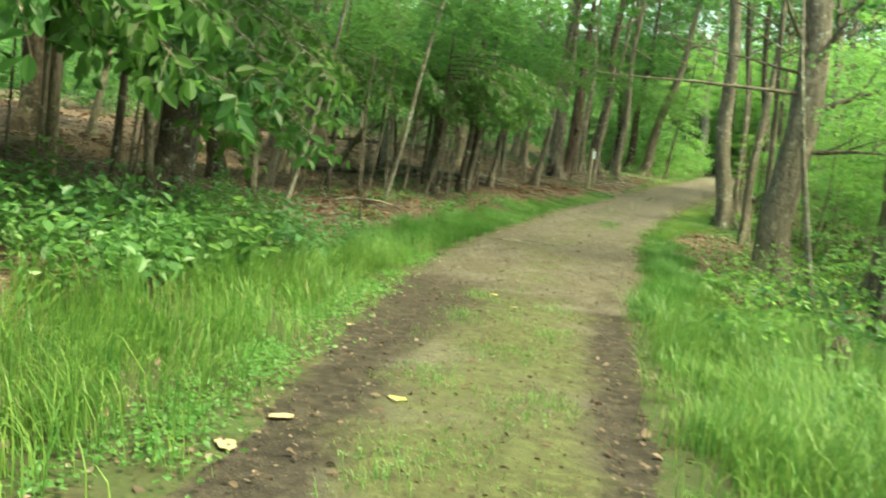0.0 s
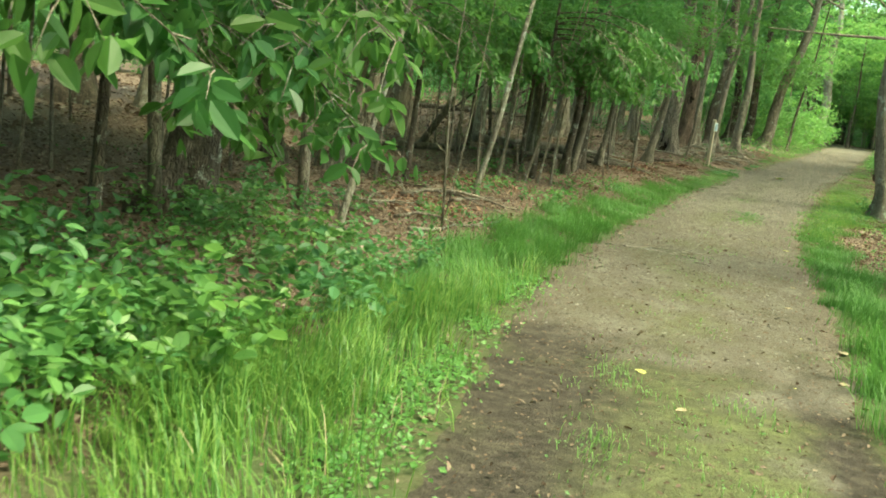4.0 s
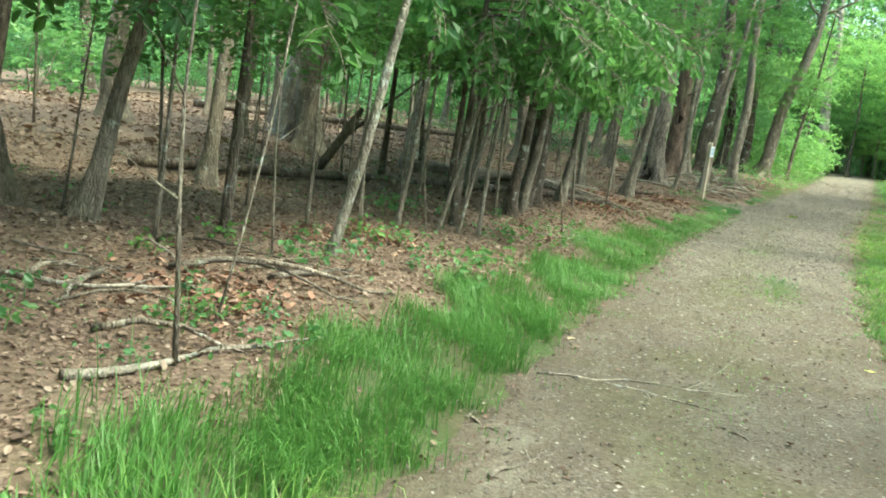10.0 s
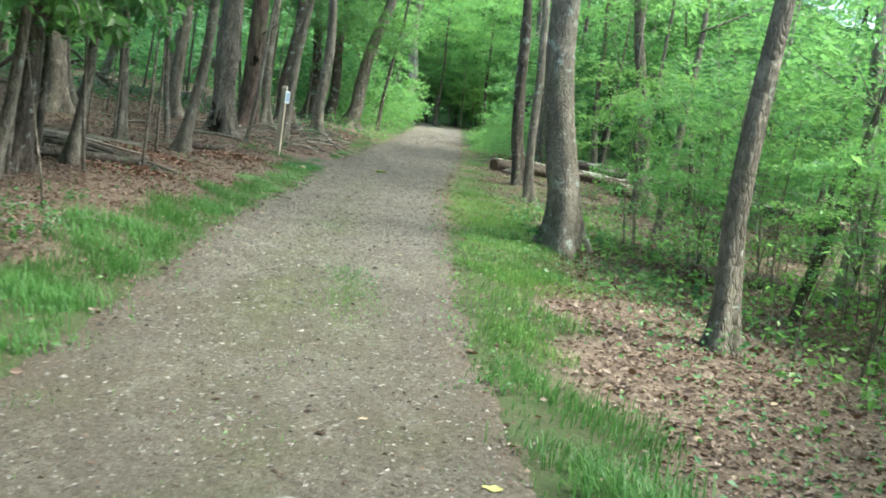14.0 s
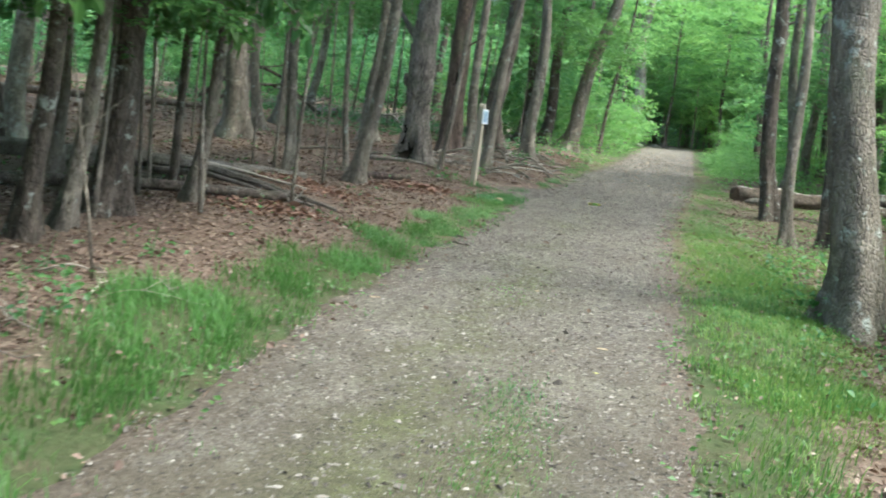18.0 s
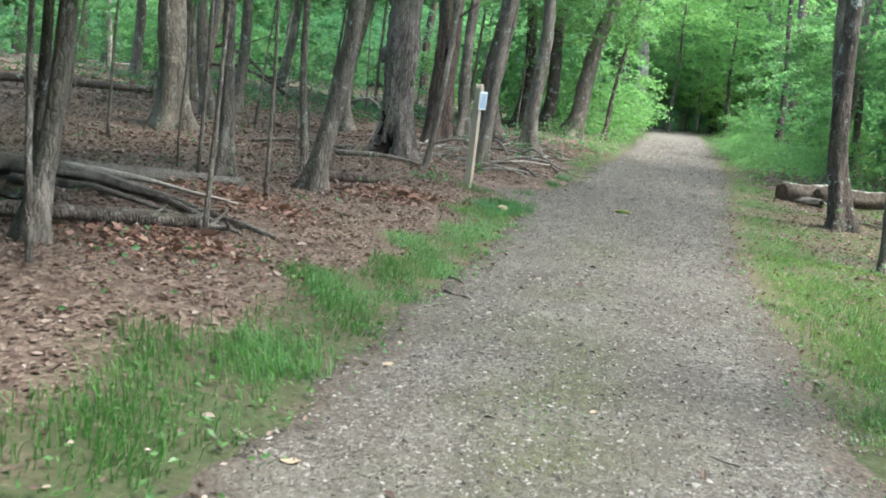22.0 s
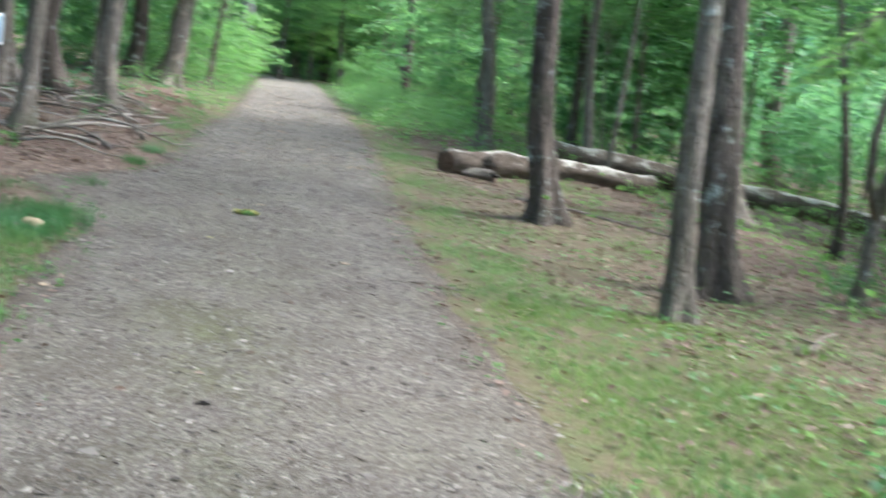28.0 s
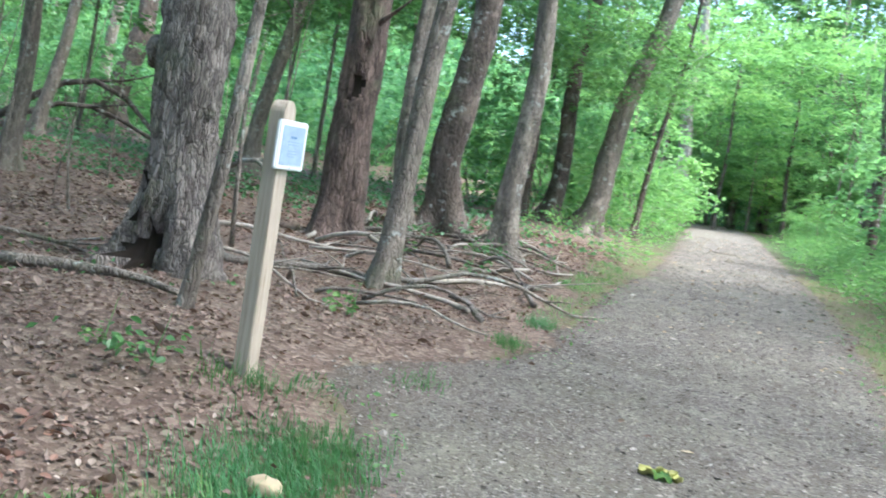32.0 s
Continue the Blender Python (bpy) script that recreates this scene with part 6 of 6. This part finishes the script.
log([(-7.4, 12.7, 0.12), (-6.2, 13.5, 0.13), (-5.0, 14.5, 0.12), (-3.75, 16.2, 0.04)], 0.15, 0.06, MAT["dead_wood"], "weathered_log", "grey weathered log lying among fallen leaves", seed=10, cut=False, rough=0.55, sides=24)
log([(-5.3, 14.1, 0.12), (-4.5, 14.15, 0.13), (-3.6, 14.1, 0.07), (-2.65, 13.95, 0.02)], 0.075, 0.018, MAT["dead_wood"], "log_splinter", "long grey splinter broken off a rotten log", seed=12, cut=False, rough=0.9, sides=14)
log([(-5.2, 13.9, 0.07), (-4.4, 13.85, 0.08), (-3.5, 13.7, 0.03)], 0.05, 0.016, MAT["dead_wood"], "log_splinter", "grey splinter splayed from a rotten log", seed=17, cut=False, rough=0.9, sides=12)
log([(-5.0, 14.4, 0.14), (-4.2, 14.6, 0.12), (-3.3, 14.75, 0.04)], 0.045, 0.014, MAT["twig_pale"], "log_splinter", "pale bleached splinter lying on a rotten log", seed=13, cut=False, rough=0.8, sides=12)
log([(-6.4, 12.9, 0.05), (-5.4, 13.4, 0.05), (-4.4, 13.45, 0.03)], 0.07, 0.04, MAT["bark_dark"], "dark_log", "dark log lying low beside the grey weathered log", seed=14, cut=False, rough=0.6, sides=16)
log([(-17, 20, 0.15), (-13, 23, 0.25), (-9, 25.5, 0.3)], 0.12, 0.07, MAT["bark_dark"], "fallen_tree", "dark fallen trunk deep in the wood", seed=11, cut=False)


log([(-3.5, 18.3, 0.06), (-2.58, 18.85, 0.06)], 0.07, 0.06, MAT["bark_dead"], "log_piece", "short reddish log piece among fallen leaves", seed=15, rough=0.25)
log([(-3.4, 18.85, 0.03), (-2.85, 19.0, 0.03)], 0.03, 0.02, MAT["twig_pale"], "wood_chunk", "pale bleached chunk of wood on fallen leaves", seed=16, rough=0.4, cut=False)
prop = thing("leaning_snag", -7.7, 9.1, gz(-7.7, 9.1), "dark broken dead limb leaning over the leafy floor", "dead wood")
v, f = tube([(-0.05, 0, -0.1), (0.25, 0.2, 0.45), (0.5, 0.4, 0.95), (0.62, 0.5, 1.25)], [0.09, 0.085, 0.08, 0.05], 8, 0.2, 3)
put("trunk", mesh_of("trunk", v, f, MAT["bark_dark"], True), prop)
v, f = tube([(0.3, 0.25, 0.6), (0.9, 0.75, 1.3), (1.5, 1.3, 2.0)], [0.035, 0.028, 0.015], 6)
put("limb", mesh_of("limb", v, f, MAT["bark_dark"], True), prop)


def branch(x0, y0, x1, y1, r, mat="dead_wood", seed=0, twigs=3, lift=0.0, name="fallen_branch", label="bare weathered branch lying on fallen leaves", group="fallen branches"):
    g = random.Random(seed)
    e = thing(name, x0, y0, gz(x0, y0), label, "branch", group)
    n = 8
    dx, dy = x1 - x0, y1 - y0
    length = math.hypot(dx, dy)
    px, py = -dy / length, dx / length
    pts, rad = [], []
    sway = g.uniform(-0.08, 0.08) * length
    for i in range(n):
        t = i / (n - 1)
        s = sway * math.sin(math.pi * t) + 0.025 * length * math.sin(7 * t + seed) + g.uniform(-0.025, 0.025) * length
        x, y = x0 + dx * t + px * s, y0 + dy * t + py * s
        pts.append((x - x0, y - y0, gz(x, y) - gz(x0, y0) + r * 0.8 + lift * math.sin(math.pi * min(1, t * 1.2)) + g.uniform(0, 0.02)))
        rad.append(r * (1.05 - 0.65 * t))
    v, f = tube(pts, rad, 7, 0.1, seed)
    put("stick", mesh_of("stick", v, f, MAT[mat], True), e)
    for i in range(twigs):
        k = g.randrange(2, n - 1)
        a = math.atan2(dy, dx) + g.choice((-1, 1)) * g.uniform(0.4, 0.9)
        (v, f), _ = bough(pts[k], (math.cos(a), math.sin(a), g.uniform(-0.02, 0.25)), length * g.uniform(0.15, 0.4), r * 0.5, seed * 3 + i, 5)
        put("twig", mesh_of("twig", v, f, MAT[mat], True), e)
    return e


# the heap of dead branches past the post
branch(-1.6, 24.9, -0.1, 27.3, 0.028, "twig_pale", 1, 2)
branch(-1.1, 26.2, 0.0, 28.3, 0.03, "twig_pale", 2, 2)
branch(-2.6, 24.2, -1.3, 25.2, 0.035, "dead_wood", 3, 1)
branch(-3.3, 23.4, -1.9, 24.9, 0.045, "dead_wood", 4, 2)
branch(-3.0, 26.0, -1.5, 24.9, 0.032, "twig_pale", 5, 2, 0.25)
branch(-4.2, 25.2, -2.3, 25.8, 0.03, "twig_pale", 6, 2)
heap = random.Random(23)
for i in range(46):
    x, y = heap.uniform(-3.6, -0.1), heap.uniform(22.9, 30.0)
    a, l = heap.gauss(0.3, 1.0), heap.uniform(0.7, 2.1)
    if x + math.cos(a) * l > along(LEFT, y) - 0.35:
        x -= 1.5
    branch(x, y, x + math.cos(a) * l, y + math.sin(a) * l * 0.7, heap.uniform(0.01, 0.033), heap.choice(("dead_wood", "dead_wood", "twig_pale", "bark_pale", "bark")), 40 + i, heap.randrange(0, 4), heap.uniform(0, 0.22))
# brushwood left of the path
brush = random.Random(31)
for i in range(16):
    x, y = brush.uniform(-5.6, -3.6), brush.uniform(-2.2, 1.6)
    a, l = brush.gauss(0.6, 0.7), brush.uniform(0.7, 1.9)
    branch(x, y, x + math.cos(a) * l, y + math.sin(a) * l, brush.uniform(0.01, 0.028), brush.choice(("dead_wood", "bark", "bark_pale")), 90 + i, brush.randrange(1, 5), brush.uniform(0, 0.2))
branch(-3.3, -3.0, -2.85, -1.5, 0.03, "bark_pale", 110, 1)
branch(-4.1, -4.2, -3.4, -3.9, 0.035, "dead_wood", 111, 0)
branch(-4.8, -3.0, -4.2, -2.4, 0.035, "dead_wood", 112, 1)
branch(-3.8, 13.0, -2.9, 13.8, 0.05, "dead_wood", 114, 3)
branch(-4.0, 14.2, -2.9, 13.6, 0.04, "dead_wood", 115, 2)
branch(-3.9, 21.2, -2.4, 21.2, 0.05, "bark", 116, 0)
branch(-5.6, 22.0, -3.6, 22.6, 0.03, "bark", 117, 3, 0.1)
branch(-6.0, 30.0, -4.2, 28.4, 0.045, "bark_pale", 118, 3, 0.5)
branch(-12.5, 33.5, -8.0, 34.5, 0.08, "bark_dark", 119, 4, 1.2)
branch(-11.5, 32.0, -7.5, 33.5, 0.06, "bark_dark", 120, 4, 0.8)
branch(4.3, 22.6, 6.2, 21.2, 0.025, "dead_wood", 121, 1)
branch(4.2, 16.3, 4.9, 16.9, 0.03, "bark", 122, 1)
branch(7.4, 19.8, 8.0, 20.4, 0.03, "bark", 123, 1)
branch(5.2, 19.0, 6.4, 19.9, 0.02, "bark", 124, 2)
twig_bed = random.Random(47)
for i in range(9):
    x, y, a, l = twig_bed.uniform(-3.1, -2.1), twig_bed.uniform(5.7, 8.2), twig_bed.gauss(0.2, 0.8), twig_bed.uniform(0.4, 0.9)
    branch(x - 0.3, y, x - 0.3 + l * math.cos(a) * 0.8, y + l * math.sin(a), twig_bed.uniform(0.006, 0.014), twig_bed.choice(("twig_pale", "twig_pale", "dead_wood")), 210 + i, 2, 0.06)
# sticks on the path
LYING = "thin bare stick lying on the path"
branch(-1.42, -0.38, -0.02, 0.02, 0.009, "bark_pale", 130, 3, name="stick_on_path", label=LYING, group="sticks")
branch(-0.95, -0.3, -0.04, -0.55, 0.008, "bark_pale", 131, 2, name="stick_on_path", label=LYING, group="sticks")
branch(-1.16, -2.6, -1.0, -2.1, 0.012, "dead_wood", 132, 1, name="stick_on_path", label=LYING, group="sticks")
branch(-0.15, -0.92, 0.08, -1.12, 0.008, "bark", 133, 0, name="stick_on_path", label=LYING, group="sticks")
branch(-1.5, -1.75, -1.25, -1.9, 0.01, "bark", 134, 1, name="stick_on_path", label=LYING, group="sticks")
branch(-0.93, 12.85, -0.7, 12.65, 0.016, "bark", 135, 0, name="stick_on_path", label=LYING, group="sticks")
branch(-0.98, 13.5, -0.82, 13.25, 0.012, "dead_wood", 136, 0, name="stick_on_path", label=LYING, group="sticks")
branch(-1.0, 12.2, -0.8, 12.5, 0.008, "bark", 137, 1, name="stick_on_path", label=LYING, group="sticks")
branch(2.9, 37.2, 3.4, 36.9, 0.011, "bark_pale", 138, 0, name="stick_on_path", label=LYING, group="sticks")
branch(2.95, 40.5, 3.6, 40.3, 0.011, "bark", 139, 0, name="stick_on_path", label=LYING, group="sticks")
branch(0.02, 2.2, 0.3, 2.4, 0.006, "bark", 140, 0, name="stick_on_path", label=LYING, group="sticks")
branch(-0.6, 15.0, -0.75, 15.5, 0.012, "bark", 141, 0, name="stick_on_path", label=LYING, group="sticks")
sticks = random.Random(77)
for i in range(22):
    y = sticks.uniform(-9, 26)
    x = sticks.uniform(float(along(LEFT, y)) + 0.1, float(along(RIGHT, y)) - 0.1)
    a = sticks.uniform(0, 6.28)
    l = sticks.uniform(0.08, 0.28)
    branch(x, y, x + l * math.cos(a), y + l * math.sin(a), sticks.uniform(0.003, 0.006), sticks.choice(("bark", "dead_wood", "bark_dark")), 150 + i, sticks.randrange(0, 2), name="stick_on_path", label=LYING, group="sticks")


def path_top(x, y):
    """Height of the path's surface, with the ruts of its first stretch."""
    u = (x - float(left_edge(y))) / (float(along(RIGHT, y)) - float(left_edge(y)))
    rut = math.exp(-(((u - 0.16) / 0.14) ** 2)) + math.exp(-(((u - 0.87) / 0.10) ** 2))
    return gz(x, y) + 0.012 - 0.03 * rut * min(1, max(0, (-5.2 - y) / 2.5))


def curled_leaf(x, y, size, mat, label, seed, curl=1.0):
    bm = bmesh.new()
    size *= 0.72
    g = random.Random(seed)
    n = 7
    rows = []
    turn = g.uniform(0, 6.28)
    for i in range(n):
        t = i / (n - 1)
        w = 0.34 * math.sin(math.pi * min(1, t * 0.92 + 0.06)) ** 0.8 * (1 + 0.25 * math.sin(9 * t + seed))
        row = []
        for s in (-1, -0.5, 0, 0.5, 1):
            px, py = (t - 0.5) * size, w * s * size
            pz = size * (0.01 + curl * (0.05 * s * s + 0.02 * math.sin(3 * t + seed) ** 2 + 0.02 * g.uniform(-1, 1)))
            row.append(bm.verts.new((px * math.cos(turn) - py * math.sin(turn), px * math.sin(turn) + py * math.cos(turn), pz)))
        rows.append(row)
    for a, b in zip(rows[:-1], rows[1:]):
        for k in range(4):
            bm.faces.new((a[k], a[k + 1], b[k + 1], b[k])).smooth = True
    e = tagged(part("fallen_leaf", bm, MAT[mat], None, (x, y, path_top(x, y) + 0.002)), label, "leaf", "leaves on the path")
    return e


DRY, YEL = "single dry curled tan leaf on the path", "single yellowed leaf lying on the path"
for i, (x, y, s, m) in enumerate(((0.0, -13.56, 0.2, "dry"), (0.02, -13.0, 0.18, "dry"), (0.4, -12.33, 0.17, "yellow"), (-0.59, -10.17, 0.13, "dry"), (1.32, -6.1, 0.13, "dry"), (0.94, -3.23, 0.11, "dry"), (1.38, -4.99, 0.16, "dry"),
                                  (-0.05, -6.94, 0.15, "yellow"), (-1.42, 0.9, 0.14, "dry"), (-0.92, 0.12, 0.09, "litter"), (0.37, 2.45, 0.08, "dry"), (0.93, 1.64, 0.13, "yellow"), (0.76, 8.16, 0.11, "dry"), (-0.62, 16.85, 0.12, "dry"),
                                  (-0.55, 16.7, 0.08, "litter"), (0.93, 20.51, 0.1, "dry"), (1.36, 17.96, 0.1, "dry"), (-1.05, 9.0, 0.12, "dry"), (-0.95, 10.6, 0.12, "dry"), (0.2, 10.2, 0.09, "dry"), (1.0, -1.8, 0.1, "dry"), (0.3, -7.8, 0.12, "dry"), (-0.9, -9.0, 0.14, "dry"))):
    curled_leaf(x, y, s, m, YEL if m == "yellow" else DRY, i)
for i, (dx, dy) in enumerate(((0, 0), (0.05, 0.03), (-0.06, 0.02), (0.02, -0.04), (-0.02, 0.05), (0.08, -0.01))):
    curled_leaf(0.74 + dx, 19.9 + dy, 0.13, "yellow" if i % 3 else "grass_light", "crumpled yellow-green leaf lying on the gravel", 60 + i, 6.0)
stone = lump("stone", None, (-0.92, 18.62, gz(-0.92, 18.62) + 0.035), (0.075, 0.055, 0.05), MAT["pale_stone"], 7)
tagged(stone, "pale tan stone lying in the grass beside the path", "stone")
chips = random.Random(8)
for i in range(26):
    y = chips.uniform(-10, 26)
    x = chips.uniform(float(along(LEFT, y)) - 0.1, float(along(RIGHT, y)) + 0.1)
    curled_leaf(x, y, chips.uniform(0.03, 0.065), chips.choice(("dry", "litter", "litter", "yellow")), "small dry leaf scrap on the gravel path", 100 + i)

# ---- boughs that hang over the first stretch ----


def hanging_bough(parent, root, tip, leaves, size, seed, spread=0.55, mat="leaf"):
    """A drooping bough with side twigs and large pointed leaves."""
    g = random.Random(seed)
    root, tip = Vector(root), Vector(tip)
    pts = [root.lerp(tip, t) + Vector((0, 0, 0.35 * math.sin(math.pi * t))) for t in (0, 0.15, 0.3, 0.45, 0.6, 0.75, 0.88, 1)]
    v, f = tube(pts, [0.015 * (1.05 - 0.85 * i / 7) for i in range(8)], 6)
    b = put("bough", mesh_of("bough", v, f, MAT["bark_dark"], True), parent)
    at, tv, tf = [], [], []
    for i in range(26):
        t = 0.35 + 0.65 * i / 25
        k = min(int(t * 7), 6)
        p = pts[k].lerp(pts[k + 1], t * 7 - k)
        d = (tip - root).normalized()
        side = d.cross(Vector((0, 0, 1))).normalized() * g.choice((-1, 1))
        q = p + (side * g.uniform(0.25, 1.0) + d * g.uniform(0.1, 0.6)) * spread * (1.15 - 0.5 * t) + Vector((0, 0, -g.uniform(0.05, 0.35)))
        v, f = tube([p, p.lerp(q, 0.5) + Vector((0, 0, 0.05)), q], [0.006, 0.004, 0.002], 4)
        tf += [tuple(a + len(tv) for a in face) for face in f]
        tv += v
        for j in range(leaves // 26):
            u = g.uniform(0.2, 1.05)
            at.append(p.lerp(q, u) + Vector((g.gauss(0, 0.05), g.gauss(0, 0.05), g.gauss(0, 0.03))))
    put("twig", mesh_of("twig", tv, tf, MAT["bark"]), b)
    v, f = leaf_cloud(np.array([tuple(a) for a in at]), size, seed, 0.35, 0.75, 0.5, True)
    tagged(put("leafage", mesh_of("leafage", v, f, MAT[mat]), b), kind="stuff")


def host(x, y, r, h, label):
    e = thing("tree", x, y, gz(x, y), label, "tree", "trees of the wood")
    pts = [(0.04 * a * h, 0.01 * math.sin(a * 5), a * h - 0.15) for a in (0, 0.08, 0.2, 0.4, 0.6, 0.8, 1)]
    v, f = tube(pts, [r * (1.3 - a) for a in (0, 0.08, 0.2, 0.4, 0.6, 0.8, 1)], 9, 0.1, int(x * 10))
    put("trunk", mesh_of("trunk", v, f, MAT["bark_dark"], True), e)
    return e


HOST = "slim dark tree with drooping large-leaved boughs over the verge"
ha = host(-5.8, -9.7, 0.06, 4.6, HOST)
for i, (tip, z) in enumerate((((3.8, 0.2, 1.25), 2.6), ((3.0, 1.0, 1.5), 2.7), ((2.8, -0.4, 1.7), 3.0), ((3.4, 0.9, 1.95), 3.2), ((2.2, 0.4, 1.8), 2.9), ((3.0, -1.6, 1.75), 2.9), ((2.2, 0.0, 2.2), 3.1), ((1.9, -1.0, 1.6), 2.7), ((3.0, -1.1, 2.2), 3.2), ((2.4, -2.0, 2.3), 3.2), ((3.6, -0.6, 1.55), 2.8), ((3.3, 0.5, 1.8), 3.0), ((2.6, 0.8, 1.6), 2.7), ((1.6, 0.7, 1.9), 2.8), ((3.9, -1.0, 1.9), 3.1), ((1.4, -0.3, 1.7), 2.6))):
    hanging_bough(ha, (0.1, 0, z), tip, 230, 0.19, i)
hb = host(-4.4, -14.2, 0.06, 4.4, HOST)
for i, (tip, z) in enumerate((((2.9, 0.6, 1.35), 2.4), ((2.6, 1.4, 1.9), 2.8), ((2.2, 0.2, 2.2), 3.0), ((2.3, 1.9, 1.6), 2.6), ((1.7, 1.2, 1.8), 2.7))):
    hanging_bough(hb, (0.1, 0, z), tip, 200, 0.18, 10 + i)
hc = host(-5.4, -4.0, 0.06, 4.6, HOST)
for i, (tip, z) in enumerate((((2.5, -2.5, 1.2), 2.4), ((1.9, -2.4, 1.1), 2.2), ((2.3, -2.3, 1.5), 2.6), ((1.2, -2.1, 1.8), 2.8), ((2.9, -1.4, 2.0), 3.0), ((1.4, -1.0, 2.2), 3.2))):
    hanging_bough(hc, (0.1, 0, z), tip, 200, 0.17, 20 + i)
hd = host(-5.2, 1.8, 0.05, 4.4, HOST)
for i, (tip, z) in enumerate((((1.6, -1.4, 2.0), 2.9), ((0.3, -1.8, 2.1), 2.7), ((2.0, 0.2, 2.4), 3.0), ((-0.8, -1.8, 2.2), 2.8))):
    hanging_bough(hd, (0.1, 0, z), tip, 180, 0.16, 30 + i)
he = host(-4.9, 8.3, 0.05, 4.6, HOST)
for i, (tip, z) in enumerate((((1.6, -1.6, 2.2), 3.0), ((2.2, -0.6, 2.3), 3.0), ((1.8, 0.8, 2.5), 3.2), ((0.6, -2.0, 2.4), 3.1), ((2.0, 2.3, 1.9), 2.9), ((1.3, 2.6, 2.0), 2.9), ((2.4, 2.7, 2.1), 3.0), ((1.6, 1.6, 2.2), 3.0))):
    hanging_bough(he, (0.1, 0, z), tip, 180, 0.16, 40 + i)
hf = host(-4.7, 13.4, 0.05, 4.6, HOST)
for i, (tip, z) in enumerate((((1.3, -1.9, 2.1), 2.9), ((0.2, -2.2, 2.0), 2.9), ((1.9, -0.9, 2.5), 3.1), ((-1.0, -2.0, 2.1), 2.8), ((0.8, -1.4, 2.4), 3.0), ((-0.4, 1.4, 2.4), 3.1))):
    hanging_bough(hf, (0.1, 0, z), tip, 200, 0.15, 60 + i)
hg_tree = host(-6.6, 9.6, 0.05, 4.6, HOST)
for i, (tip, z) in enumerate((((1.2, -1.9, 2.0), 2.9), ((0.0, -2.2, 1.9), 2.8), ((-1.2, -1.7, 2.1), 2.9), ((1.9, -0.6, 2.4), 3.1))):
    hanging_bough(hg_tree, (0.1, 0, z), tip, 200, 0.15, 70 + i)
for i, (tip, z) in enumerate((((-1.0, -0.5, 2.05), 2.4), ((0.9, -0.6, 1.9), 2.5), ((-0.5, -1.0, 2.3), 2.8), ((1.5, -0.3, 1.75), 2.5), ((0.4, -1.1, 2.1), 2.7))):
    hanging_bough(fork, (0.2, 0.05, z), tip, 156, 0.12, 80 + i, 0.5, "leaf_bright")
hm = host(-3.9, 5.4, 0.05, 4.6, HOST)
for i, (tip, z) in enumerate((((1.4, -0.6, 1.8), 2.7), ((2.0, -0.2, 2.0), 2.9), ((2.5, -0.5, 2.3), 3.1), ((1.7, 0.6, 1.9), 2.8), ((2.3, 0.8, 2.2), 3.0), ((1.0, 0.3, 2.0), 2.7), ((2.8, 0.2, 2.5), 3.2), ((1.8, -1.2, 2.2), 3.0), ((0.6, -1.0, 1.9), 2.7))):
    hanging_bough(hm, (0.1, 0, z), tip, 208, 0.14, 90 + i)
hn = host(-4.9, -6.6, 0.05, 4.4, HOST)
for i, (tip, z) in enumerate((((3.1, -1.4, 1.12), 2.4), ((2.8, -1.0, 1.45), 2.6), ((2.4, -1.9, 1.25), 2.5), ((2.9, -2.0, 1.65), 2.7), ((2.3, -0.6, 1.85), 2.8), ((3.3, -1.6, 1.75), 2.8), ((1.4, -1.0, 1.9), 2.8))):
    hanging_bough(hn, (0.1, 0, z), tip, 208, 0.15, 110 + i)
